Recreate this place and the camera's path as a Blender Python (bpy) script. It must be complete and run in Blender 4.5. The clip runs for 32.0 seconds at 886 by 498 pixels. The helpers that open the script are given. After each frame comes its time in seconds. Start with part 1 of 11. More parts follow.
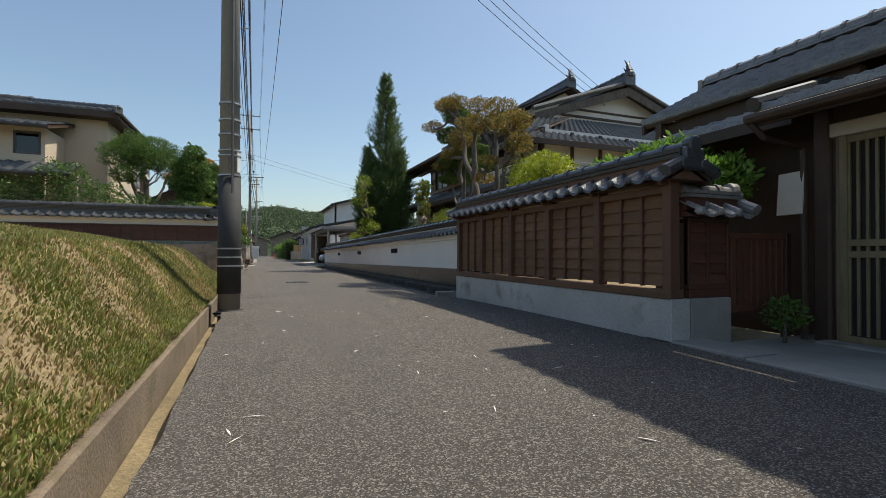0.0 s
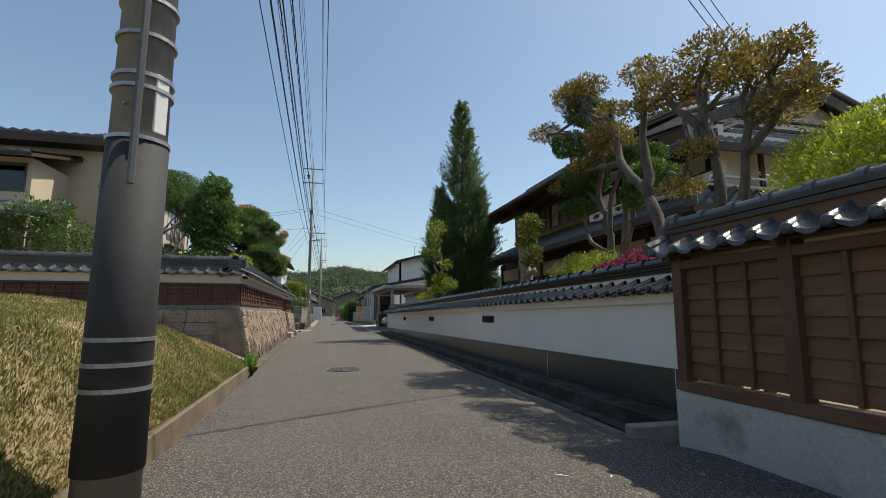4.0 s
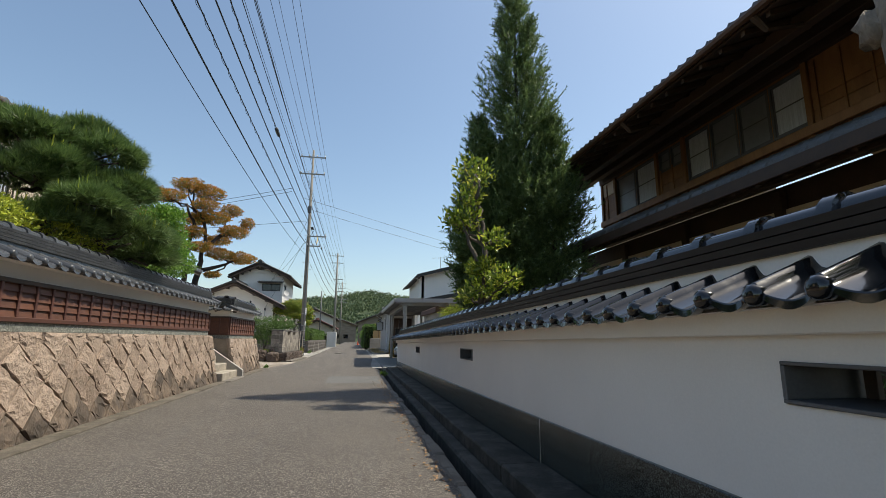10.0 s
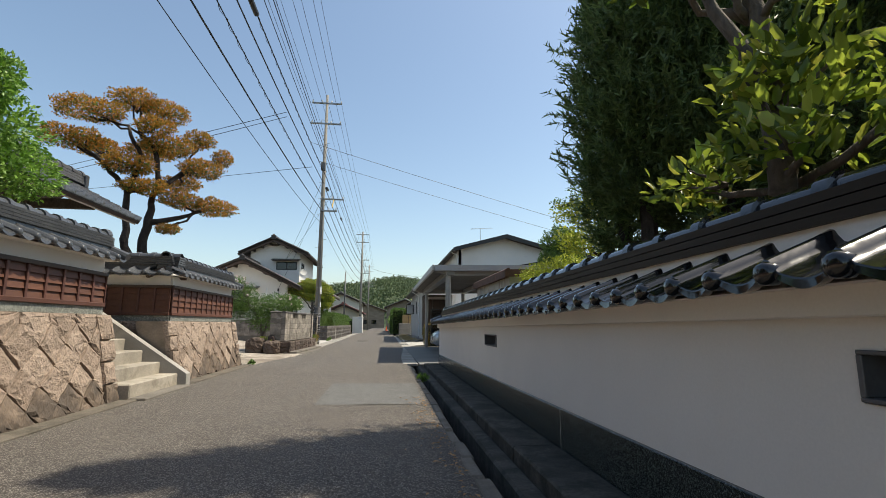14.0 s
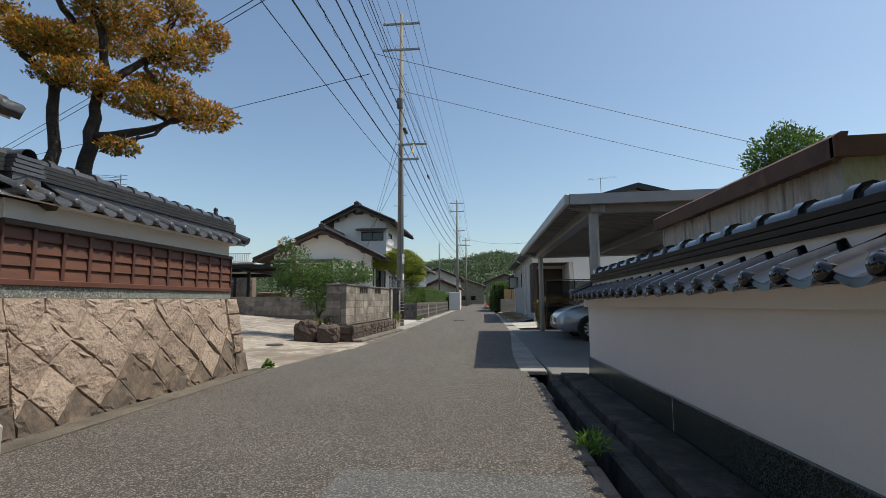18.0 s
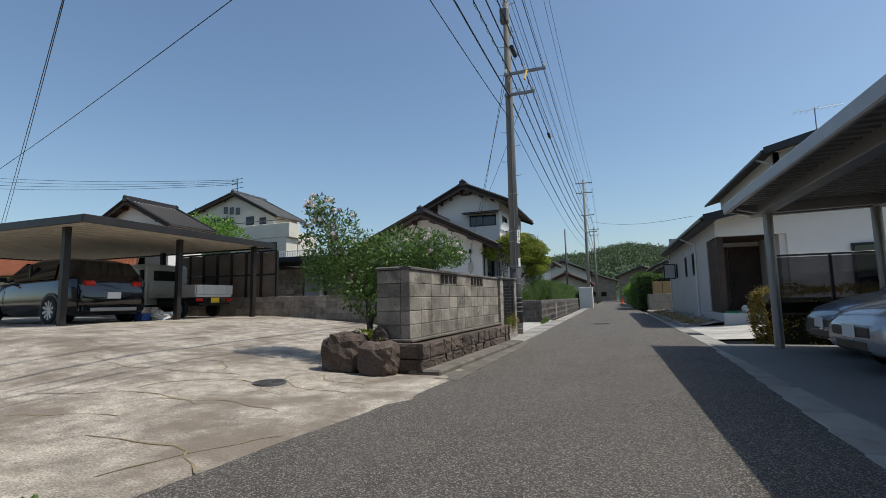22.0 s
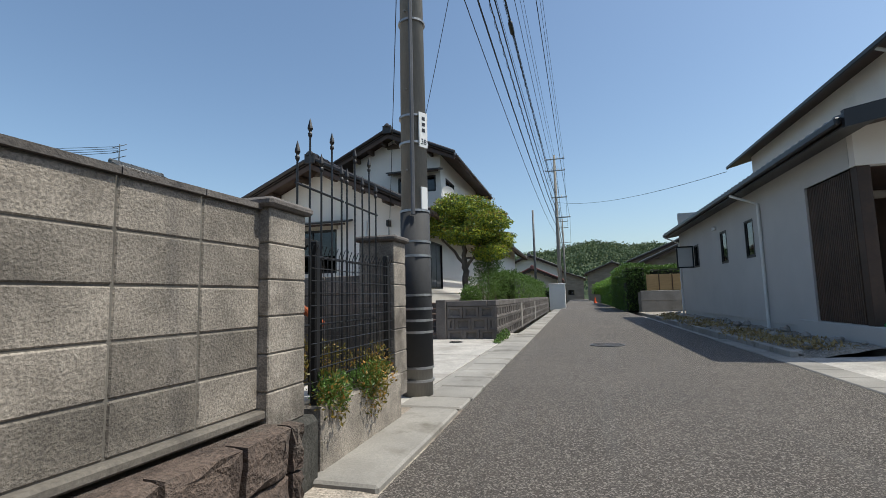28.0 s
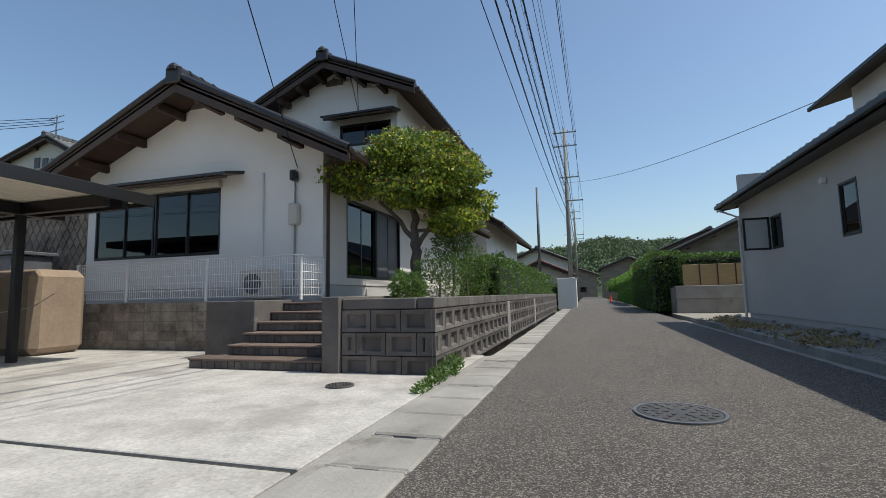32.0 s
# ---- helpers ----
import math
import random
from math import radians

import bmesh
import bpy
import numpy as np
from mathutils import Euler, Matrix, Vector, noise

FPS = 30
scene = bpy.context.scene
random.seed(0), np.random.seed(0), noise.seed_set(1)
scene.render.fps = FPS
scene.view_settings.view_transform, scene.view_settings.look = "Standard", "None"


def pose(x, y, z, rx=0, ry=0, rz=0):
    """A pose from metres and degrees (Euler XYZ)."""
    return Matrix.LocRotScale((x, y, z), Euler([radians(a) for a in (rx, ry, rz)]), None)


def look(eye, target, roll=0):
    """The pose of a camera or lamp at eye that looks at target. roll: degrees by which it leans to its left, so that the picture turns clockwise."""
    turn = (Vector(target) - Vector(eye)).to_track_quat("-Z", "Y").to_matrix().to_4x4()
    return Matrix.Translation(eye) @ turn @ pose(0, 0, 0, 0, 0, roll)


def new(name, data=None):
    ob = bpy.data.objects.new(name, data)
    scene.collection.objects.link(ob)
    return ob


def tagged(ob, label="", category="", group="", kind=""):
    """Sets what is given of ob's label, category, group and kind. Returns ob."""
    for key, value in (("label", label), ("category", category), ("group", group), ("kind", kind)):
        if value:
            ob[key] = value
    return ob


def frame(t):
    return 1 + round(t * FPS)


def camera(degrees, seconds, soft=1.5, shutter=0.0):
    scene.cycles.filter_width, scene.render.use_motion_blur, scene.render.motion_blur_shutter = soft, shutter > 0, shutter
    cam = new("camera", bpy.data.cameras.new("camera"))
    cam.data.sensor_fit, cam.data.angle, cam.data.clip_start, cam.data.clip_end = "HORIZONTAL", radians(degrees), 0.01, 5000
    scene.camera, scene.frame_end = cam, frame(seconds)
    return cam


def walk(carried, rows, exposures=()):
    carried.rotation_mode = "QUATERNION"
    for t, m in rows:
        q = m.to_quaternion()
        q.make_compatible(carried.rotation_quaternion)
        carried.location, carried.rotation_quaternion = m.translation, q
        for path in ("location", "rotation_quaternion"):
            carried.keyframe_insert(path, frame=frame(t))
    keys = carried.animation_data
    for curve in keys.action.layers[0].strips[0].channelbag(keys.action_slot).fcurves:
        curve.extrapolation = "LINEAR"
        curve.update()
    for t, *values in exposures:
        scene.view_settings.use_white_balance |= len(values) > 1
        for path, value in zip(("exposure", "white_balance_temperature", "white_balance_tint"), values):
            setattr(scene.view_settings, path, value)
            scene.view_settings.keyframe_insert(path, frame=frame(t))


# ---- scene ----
cam = camera(86.6, 32.0, 0.75)
METRES, EYE, TILT, LEAN, TURN = 47.3, 1.04, 0.0, 0.0, -21.6
ROWS = [
    (0.0, 0.0, 0.0, 0.0, -0.0, 0.52, -0.1),
    (0.5, -0.0004, 0.0081, -0.0011, 2.54, 0.65, -0.01),
    (1.0, -0.0009, 0.0221, 0.001, 3.75, 2.51, -0.02),
    (1.5, -0.0009, 0.0385, 0.0027, 4.85, 4.34, -0.07),
    (2.0, -0.0035, 0.0537, 0.0035, 6.17, 4.79, -0.13),
    (2.5, -0.0099, 0.0648, 0.0038, 6.5, 5.61, -0.15),
    (3.0, -0.0153, 0.0801, 0.0037, 7.16, 6.21, -0.18),
    (3.5, -0.0212, 0.0947, 0.0042, 7.78, 6.91, -0.18),
    (5.5, -0.0339, 0.1549, 0.0053, 6.23, 9.52, -0.16),
    (6.0, -0.0339, 0.1706, 0.0051, 6.1, 9.69, -0.24),
    (6.5, -0.0356, 0.1861, 0.0057, 6.49, 10.07, -0.3),
    (7.0, -0.0371, 0.2026, 0.0052, 7.12, 10.37, -0.35),
    (7.5, -0.04, 0.2187, 0.0059, 7.89, 10.81, -0.38),
    (8.0, -0.0423, 0.2352, 0.0053, 8.68, 10.98, -0.39),
    (8.5, -0.0462, 0.251, 0.0057, 9.18, 11.42, -0.4),
    (9.0, -0.0491, 0.2676, 0.0055, 9.59, 11.42, -0.43),
    (9.5, -0.0536, 0.2833, 0.0058, 10.26, 11.27, -0.41),
    (10.0, -0.0581, 0.2991, 0.005, 11.09, 10.82, -0.41),
    (10.5, -0.0638, 0.3145, 0.0052, 11.67, 10.57, -0.45),
    (11.0, -0.069, 0.3296, 0.0048, 12.06, 10.39, -0.47),
    (11.5, -0.0756, 0.3444, 0.0051, 12.56, 10.2, -0.46),
    (12.0, -0.0819, 0.3596, 0.0046, 12.99, 10.06, -0.41),
    (12.5, -0.088, 0.3749, 0.0049, 13.3, 9.92, -0.38),
    (13.0, -0.0929, 0.39, 0.0041, 13.56, 9.69, -0.32),
    (13.5, -0.0982, 0.4057, 0.0042, 13.62, 9.42, -0.29),
    (14.0, -0.1021, 0.4208, 0.0035, 14.48, 9.1, -0.25),
    (14.5, -0.1072, 0.436, 0.0039, 15.33, 8.74, -0.23),
    (16.5, -0.1294, 0.4932, 0.0032, 20.1, 7.17, 0.01),
    (17.0, -0.1344, 0.5076, 0.003, 21.94, 6.73, 0.12),
    (17.5, -0.1404, 0.5227, 0.0034, 23.67, 6.5, 0.15),
    (18.0, -0.1475, 0.5364, 0.0035, 26.46, 6.21, 0.27),
    (18.5, -0.1558, 0.5503, 0.0039, 29.95, 5.61, 0.41),
    (19.0, -0.1643, 0.5634, 0.0029, 34.05, 5.43, 0.62),
    (19.5, -0.1732, 0.5769, 0.0029, 36.84, 5.82, 0.79),
    (20.0, -0.182, 0.5909, 0.0023, 38.5, 6.1, 0.97),
    (20.5, -0.1882, 0.6047, 0.0027, 39.46, 6.34, 1.04),
    (21.0, -0.1957, 0.6194, 0.0026, 40.33, 6.15, 1.09),
    (21.5, -0.2023, 0.6329, 0.0027, 41.12, 6.08, 1.11),
    (22.0, -0.2108, 0.6469, 0.0024, 41.27, 6.18, 1.18),
    (22.5, -0.2181, 0.6607, 0.0029, 41.19, 6.25, 1.14),
    (23.0, -0.2261, 0.675, 0.0025, 41.49, 6.14, 1.18),
    (23.5, -0.2337, 0.6883, 0.0026, 41.96, 6.16, 1.26),
    (24.0, -0.2427, 0.7012, 0.0027, 41.95, 6.02, 1.26),
    (24.5, -0.2502, 0.7144, 0.0028, 41.46, 5.94, 1.3),
    (25.0, -0.2586, 0.7286, 0.0024, 40.94, 5.72, 1.32),
    (25.5, -0.2651, 0.7424, 0.0024, 40.57, 5.93, 1.37),
    (27.5, -0.2929, 0.7978, 0.0024, 37.84, 6.2, 1.39),
    (28.0, -0.2985, 0.8125, 0.0019, 37.22, 6.0, 1.4),
    (28.5, -0.3024, 0.8269, 0.0016, 37.03, 5.8, 1.45),
    (29.0, -0.3075, 0.841, 0.0014, 37.6, 5.73, 1.32),
    (29.5, -0.3137, 0.8556, 0.001, 38.76, 5.7, 1.33),
    (30.0, -0.3206, 0.8687, 0.0008, 39.82, 5.94, 1.33),
    (30.5, -0.3276, 0.8831, 0.001, 40.08, 5.92, 1.27),
    (31.0, -0.3339, 0.8972, 0.0008, 39.59, 5.71, 1.25),
    (31.5, -0.3395, 0.9124, 0.0007, 39.24, 5.68, 1.28),
    (32.0, -0.3451, 0.9264, 0.0007, 38.61, 5.68, 1.2),
]
EXPOSURES = [(0.0, 0.08, 6900, 5), (1.0, 0.2, 6900, 5), (2.0, 0.12, 6900, 5), (4.0, 0.05, 6900, 5), (9.0, 0.2, 6900, 5), (14.0, 0.40, 7150, 5), (17.0, 0.1, 6900, 5), (20.0, -0.1, 6400, 5), (24.0, -0.2, 6350, 5), (28.0, 0.03, 6400, 5), (29.0, 0.0, 6400, 5), (30.0, 0.12, 6400, 5), (31.0, 0.05, 6400, 5), (32.0, -0.02, 6350, 5)]
walk(cam, [(t, pose(0, 0, EYE, TILT, LEAN, TURN) @ pose(METRES * x, METRES * y, METRES * z, 90 + pitch, roll, yaw)) for t, x, y, z, yaw, pitch, roll in ROWS], EXPOSURES)

# ---- world and sun ----
SUN_TO = Vector((0.546, 0.05, 1.0)).normalized()
world = bpy.data.worlds.new("world")
scene.world = world
world.use_nodes = True
wn = world.node_tree.nodes
sky = wn.new("ShaderNodeTexSky")
sky.sky_type = "NISHITA"
sky.sun_disc = False
sky.sun_elevation = math.asin(SUN_TO.z)
sky.sun_rotation = math.atan2(SUN_TO.x, SUN_TO.y)
sky.altitude = 50
sky.air_density = 1.1
sky.dust_density = 1.5
sky.ozone_density = 2.3
wn["Background"].inputs["Strength"].default_value = 0.15
world.node_tree.links.new(sky.outputs[0], wn["Background"].inputs["Color"])
sun = new("sun", bpy.data.lights.new("sun", "SUN"))
sun.data.energy = 4.4
sun.data.angle = radians(0.53)
sun.data.color = (1.0, 0.94, 0.85)
sun.matrix_world = look((0, 0, 30), Vector((0, 0, 30)) - SUN_TO)

# ---- materials ----
def ramp(nt, fac, stops):
    r = nt.nodes.new("ShaderNodeValToRGB")
    while len(r.color_ramp.elements) < len(stops):
        r.color_ramp.elements.new(0.5)
    for e, (p, c) in zip(r.color_ramp.elements, stops):
        e.position = p
        e.color = (*c, 1) if len(c) == 3 else c
    nt.links.new(fac, r.inputs[0])
    return r.outputs[0]


def tex(nt, kind, scale, detail=4.0, rough=0.55, stretch=None, offset=None):
    """A noise or voronoi texture in world metres, and its value."""
    geo = nt.nodes.new("ShaderNodeNewGeometry")
    src = geo.outputs["Position"]
    if stretch or offset:
        mp = nt.nodes.new("ShaderNodeMapping")
        nt.links.new(src, mp.inputs[0])
        mp.inputs["Scale"].default_value = stretch or (1, 1, 1)
        if offset:
            nt.links.new(offset, mp.inputs["Location"])
        src = mp.outputs[0]
    if kind == "voronoi":
        n = nt.nodes.new("ShaderNodeTexVoronoi")
        n.inputs["Scale"].default_value = scale
        nt.links.new(src, n.inputs["Vector"])
        return n.outputs["Distance"], n.outputs["Color"]
    n = nt.nodes.new("ShaderNodeTexNoise")
    n.inputs["Scale"].default_value = scale
    n.inputs["Detail"].default_value = detail
    n.inputs["Roughness"].default_value = rough
    nt.links.new(src, n.inputs["Vector"])
    return n.outputs[0], n.outputs[1]


def mixc(nt, fac, a, b, mode="MIX"):
    m = nt.nodes.new("ShaderNodeMix")
    m.data_type = "RGBA"
    m.blend_type = mode
    for sock, v in ((m.inputs[0], fac), (m.inputs[6], a), (m.inputs[7], b)):
        if isinstance(v, (int, float)):
            sock.default_value = v
        elif isinstance(v, tuple):
            sock.default_value = (*v, 1)
        else:
            nt.links.new(v, sock)
    return m.outputs[2]


def math_n(nt, op, a, b=0.0):
    m = nt.nodes.new("ShaderNodeMath")
    m.operation = op
    for sock, v in ((m.inputs[0], a), (m.inputs[1], b)):
        if isinstance(v, (int, float)):
            sock.default_value = v
        else:
            nt.links.new(v, sock)
    return m.outputs[0]


def sh(c, k):
    return tuple(min(1.0, max(0.0, v * k)) for v in c)


MATS = {}


def mat(name, c, rough=0.6, metal=0.0, var=0.25, scale=2.0, fine=60.0, fvar=0.2, bump=0.3, depth=0.004, rnd=0.0, island=0.0,
        c2=None, stain=None, stain_scale=1.2, stain_at=0.58, stretch=None, spec=0.5, coat=0.0, speck=None, speck_scale=160, transl=0.0, hue2=None, streak=None, dots=None):
    m = bpy.data.materials.new(name)
    m.use_nodes = True
    nt = m.node_tree
    p = nt.nodes["Principled BSDF"]
    f1, _ = tex(nt, "noise", scale, 5, 0.6, stretch)
    col = ramp(nt, f1, [(0.3, sh(c, 1 - var)), (0.7, c2 or sh(c, 1 + var))])
    f2, _ = tex(nt, "noise", fine, 3, 0.6, stretch)
    g = ramp(nt, f2, [(0.25, (1 - fvar,) * 3), (0.75, (1 + fvar * 0.6,) * 3)])
    col = mixc(nt, 1.0, col, g, "MULTIPLY")
    if speck:
        _, vc = tex(nt, "voronoi", speck_scale)
        sep = nt.nodes.new("ShaderNodeSeparateColor")
        nt.links.new(vc, sep.inputs[0])
        hi = ramp(nt, sep.outputs[0], [(0.0, (0, 0, 0)), (0.55, (0, 0, 0)), (0.95, (1, 1, 1))])
        col = mixc(nt, hi, col, speck)
        lo = ramp(nt, sep.outputs[1], [(0.72, (0, 0, 0)), (0.95, (1, 1, 1))])
        col = mixc(nt, lo, col, sh(c, 0.45))
    if stain:
        f3, _ = tex(nt, "noise", stain_scale, 6, 0.65, streak)
        k = ramp(nt, f3, [(stain_at, (0, 0, 0)), (stain_at + 0.14, (1, 1, 1))])
        col = mixc(nt, math_n(nt, "MULTIPLY", k, 0.3 if dots else 0.8), col, stain)
    if dots:
        # scattered bright grains
        dd, dc = tex(nt, "voronoi", 34)
        sp = nt.nodes.new("ShaderNodeSeparateColor")
        nt.links.new(dc, sp.inputs[0])
        k = math_n(nt, "MULTIPLY", math_n(nt, "LESS_THAN", dd, 0.10), math_n(nt, "GREATER_THAN", sp.outputs[0], 0.86))
        col = mixc(nt, k, col, dots)
    if hue2:
        info = nt.nodes.new("ShaderNodeObjectInfo")
        col = mixc(nt, math_n(nt, "MULTIPLY", info.outputs["Random"], 0.9), col, mixc(nt, 1.0, g, hue2, "MULTIPLY"))
    if rnd:
        info = nt.nodes.new("ShaderNodeObjectInfo")
        k = math_n(nt, "ADD", math_n(nt, "MULTIPLY", info.outputs["Random"], 2 * rnd), 1 - rnd)
        cc = nt.nodes.new("ShaderNodeCombineColor")
        for i in range(3):
            nt.links.new(k, cc.inputs[i])
        col = mixc(nt, 1.0, col, cc.outputs[0], "MULTIPLY")
    if island:
        geo = nt.nodes.new("ShaderNodeNewGeometry")
        k = ramp(nt, geo.outputs["Random Per Island"], [(0.0, (1 - island,) * 3), (1.0, (1 + island,) * 3)])
        col = mixc(nt, 1.0, col, k, "MULTIPLY")
    nt.links.new(col, p.inputs["Base Color"])
    rr = ramp(nt, f2, [(0.2, (max(0, rough - 0.08),) * 3), (0.8, (min(1, rough + 0.1),) * 3)])
    nt.links.new(rr, p.inputs["Roughness"])
    p.inputs["Metallic"].default_value = metal
    p.inputs["Specular IOR Level"].default_value = spec
    p.inputs["Coat Weight"].default_value = coat
    if bump:
        b = nt.nodes.new("ShaderNodeBump")
        b.inputs["Strength"].default_value = bump
        b.inputs["Distance"].default_value = depth
        nt.links.new(f2, b.inputs["Height"])
        nt.links.new(b.outputs[0], p.inputs["Normal"])
    if transl:
        tr = nt.nodes.new("ShaderNodeBsdfTranslucent")
        nt.links.new(col, tr.inputs[0])
        mx = nt.nodes.new("ShaderNodeMixShader")
        mx.inputs[0].default_value = transl
        nt.links.new(p.outputs[0], mx.inputs[1])
        nt.links.new(tr.outputs[0], mx.inputs[2])
        nt.links.new(mx.outputs[0], nt.nodes["Material Output"].inputs[0])
    MATS[name] = m
    return m


def leaf_mat(name, a, b, rough=0.45, transl=0.38, warm=None):
    """Foliage: colour varies leaf by leaf and clump by clump."""
    m = bpy.data.materials.new(name)
    m.use_nodes = True
    nt = m.node_tree
    p = nt.nodes["Principled BSDF"]
    geo = nt.nodes.new("ShaderNodeNewGeometry")
    col = ramp(nt, geo.outputs["Random Per Island"], [(0.0, a), (0.8, b), (1.0, warm or sh(b, 1.25))])
    f, _ = tex(nt, "noise", 2.2, 3)
    col = mixc(nt, 1.0, col, ramp(nt, f, [(0.3, (0.7,) * 3), (0.7, (1.25,) * 3)]), "MULTIPLY")
    nt.links.new(col, p.inputs["Base Color"])
    p.inputs["Roughness"].default_value = rough
    tr = nt.nodes.new("ShaderNodeBsdfTranslucent")
    nt.links.new(col, tr.inputs[0])
    mx = nt.nodes.new("ShaderNodeMixShader")
    mx.inputs[0].default_value = transl
    nt.links.new(p.outputs[0], mx.inputs[1])
    nt.links.new(tr.outputs[0], mx.inputs[2])
    nt.links.new(mx.outputs[0], nt.nodes["Material Output"].inputs[0])
    return m


def glass_mat(name, tint, rough=0.02, ior=1.6):
    m = bpy.data.materials.new(name)
    m.use_nodes = True
    nt = m.node_tree
    nt.nodes.remove(nt.nodes["Principled BSDF"])
    t = nt.nodes.new("ShaderNodeBsdfTransparent")
    t.inputs[0].default_value = (*tint, 1)
    gl = nt.nodes.new("ShaderNodeBsdfGlossy")
    gl.inputs["Roughness"].default_value = rough
    gl.inputs[0].default_value = (0.9, 0.93, 0.95, 1)
    fr = nt.nodes.new("ShaderNodeFresnel")
    fr.inputs[0].default_value = ior
    mx = nt.nodes.new("ShaderNodeMixShader")
    nt.links.new(fr.outputs[0], mx.inputs[0])
    nt.links.new(t.outputs[0], mx.inputs[1])
    nt.links.new(gl.outputs[0], mx.inputs[2])
    nt.links.new(mx.outputs[0], nt.nodes["Material Output"].inputs[0])
    return m


M_ASPH = mat("asphalt", (0.073, 0.061, 0.0515), 0.85, var=0.25, scale=0.8, fine=230, fvar=0.65, bump=1.0, depth=0.006, speck=(0.27, 0.24, 0.208), speck_scale=125,
             stain=(0.115, 0.108, 0.10), stain_scale=1.6, stain_at=0.56, streak=(1.4, 0.10, 1), dots=(0.5, 0.48, 0.44))
M_PATCH = mat("asphalt_patch", (0.10, 0.098, 0.094), 0.85, fine=230, fvar=0.55, bump=0.9, depth=0.005, speck=(0.235, 0.225, 0.21), speck_scale=125)
M_CONC = mat("concrete", (0.30, 0.28, 0.25), 0.85, var=0.22, scale=1.3, fine=70, fvar=0.2, stain=(0.13, 0.115, 0.09), stain_scale=1.7, bump=0.5, rnd=0.12)
# stained concrete, its base also darkened to carry shade
M_CONCD = mat("weathered_shaded_concrete", (0.066, 0.062, 0.053), 0.9, var=0.5, scale=2.5, fine=45, fvar=0.6, stain=(0.017, 0.018, 0.014), stain_scale=3.6, stain_at=0.44, bump=0.9, depth=0.008)
M_PAD = mat("pale_concrete_slab", (0.46, 0.43, 0.39), 0.85, var=0.2, scale=2.6, fine=38, fvar=0.28, stain=(0.28, 0.255, 0.225), stain_scale=0.9, stain_at=0.50, bump=0.4)
M_DRIVE = mat("worn_concrete", (0.40, 0.345, 0.285), 0.9, var=0.40, scale=4.5, fine=60, fvar=0.75, stain=(0.155, 0.120, 0.09), stain_scale=0.9, stain_at=0.47, bump=0.8, depth=0.006)
M_PLASTER = mat("white_plaster", (0.77, 0.725, 0.675), 0.7, var=0.04, scale=0.8, fine=90, fvar=0.04, bump=0.12, stain=(0.62, 0.59, 0.55), stain_scale=0.7, stain_at=0.62)
M_CREAM = mat("cream_stucco", (0.60, 0.50, 0.38), 0.8, var=0.07, scale=0.8, fine=60, fvar=0.08, bump=0.3)
M_SIDING = mat("pale_beige_siding", (0.62, 0.58, 0.50), 0.7, var=0.06, scale=0.8, fine=80, fvar=0.05, bump=0.2)
M_FARW = mat("weathered_brown_siding", (0.21, 0.175, 0.135), 0.8, var=0.25, scale=0.7, fine=20, fvar=0.2, bump=0.3, stretch=(1, 1, 3))
M_GREYWALL = mat("light_grey_stucco", (0.50, 0.49, 0.47), 0.75, var=0.05, scale=1.0, fine=80, fvar=0.08, bump=0.35)
M_GRANITE = mat("black_granite", (0.016, 0.023, 0.022), 0.24, var=0.3, scale=3, fine=180, fvar=0.6, bump=0.0, speck=(0.12, 0.145, 0.135), speck_scale=190)
M_TILEB = mat("glazed_black_tile", (0.010, 0.010, 0.011), 0.10, var=0.3, scale=5, fine=14, fvar=0.3, bump=0.04, spec=0.5, rnd=0.2, coat=0.35)
M_RIDGEB = mat("weathered_black_ridge_tile", (0.015, 0.013, 0.012), 0.5, var=0.5, scale=7, fine=40, fvar=0.4, bump=0.2, spec=0.45, stretch=(1, 0.25, 3))
# lighter copy of the grey tile; its pale tone paints in the sun's glint
M_TILES = mat("sunlit_pale_roof_tile", (0.21, 0.195, 0.185), 0.3, var=0.35, scale=3, fine=40, fvar=0.3, bump=0.15, spec=0.9, island=0.2)
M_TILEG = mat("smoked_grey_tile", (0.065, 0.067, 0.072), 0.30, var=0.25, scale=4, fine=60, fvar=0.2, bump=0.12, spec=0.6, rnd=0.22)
M_TILEW = mat("weathered_tile", (0.085, 0.085, 0.085), 0.38, var=0.35, scale=2, fine=50, fvar=0.3, bump=0.3, island=0.25)
M_TILEBR = mat("dark_brown_glazed_tile", (0.024, 0.019, 0.017), 0.36, var=0.3, scale=3, fine=50, fvar=0.25, bump=0.2, island=0.2)
M_TILEO = mat("orange_tile", (0.42, 0.13, 0.05), 0.5, var=0.25, scale=3, fine=50, fvar=0.2, bump=0.2, island=0.2)
M_MORTAR = mat("ridge_mortar", (0.55, 0.51, 0.45), 0.85, fine=70)
M_REDWOOD = mat("red_brown_stained_wood", (0.098, 0.036, 0.021), 0.6, var=0.2, scale=1.6, fine=26, fvar=0.28, stretch=(6, 1, 6), bump=0.35, depth=0.003, rnd=0.12)
M_REDWOODV = mat("red_brown_post", (0.088, 0.032, 0.021), 0.6, var=0.2, scale=1.6, fine=26, fvar=0.28, stretch=(6, 6, 1), bump=0.35, depth=0.003, rnd=0.1)
M_FENCER = mat("brown_fence_rail", (0.135, 0.066, 0.034), 0.6, var=0.2, scale=1.6, fine=26, fvar=0.28, stretch=(6, 1, 6), bump=0.35, depth=0.003, rnd=0.12)
M_FENCEV = mat("brown_fence_post", (0.125, 0.058, 0.032), 0.6, var=0.2, scale=1.6, fine=26, fvar=0.28, stretch=(6, 6, 1), bump=0.35, depth=0.003, rnd=0.1)
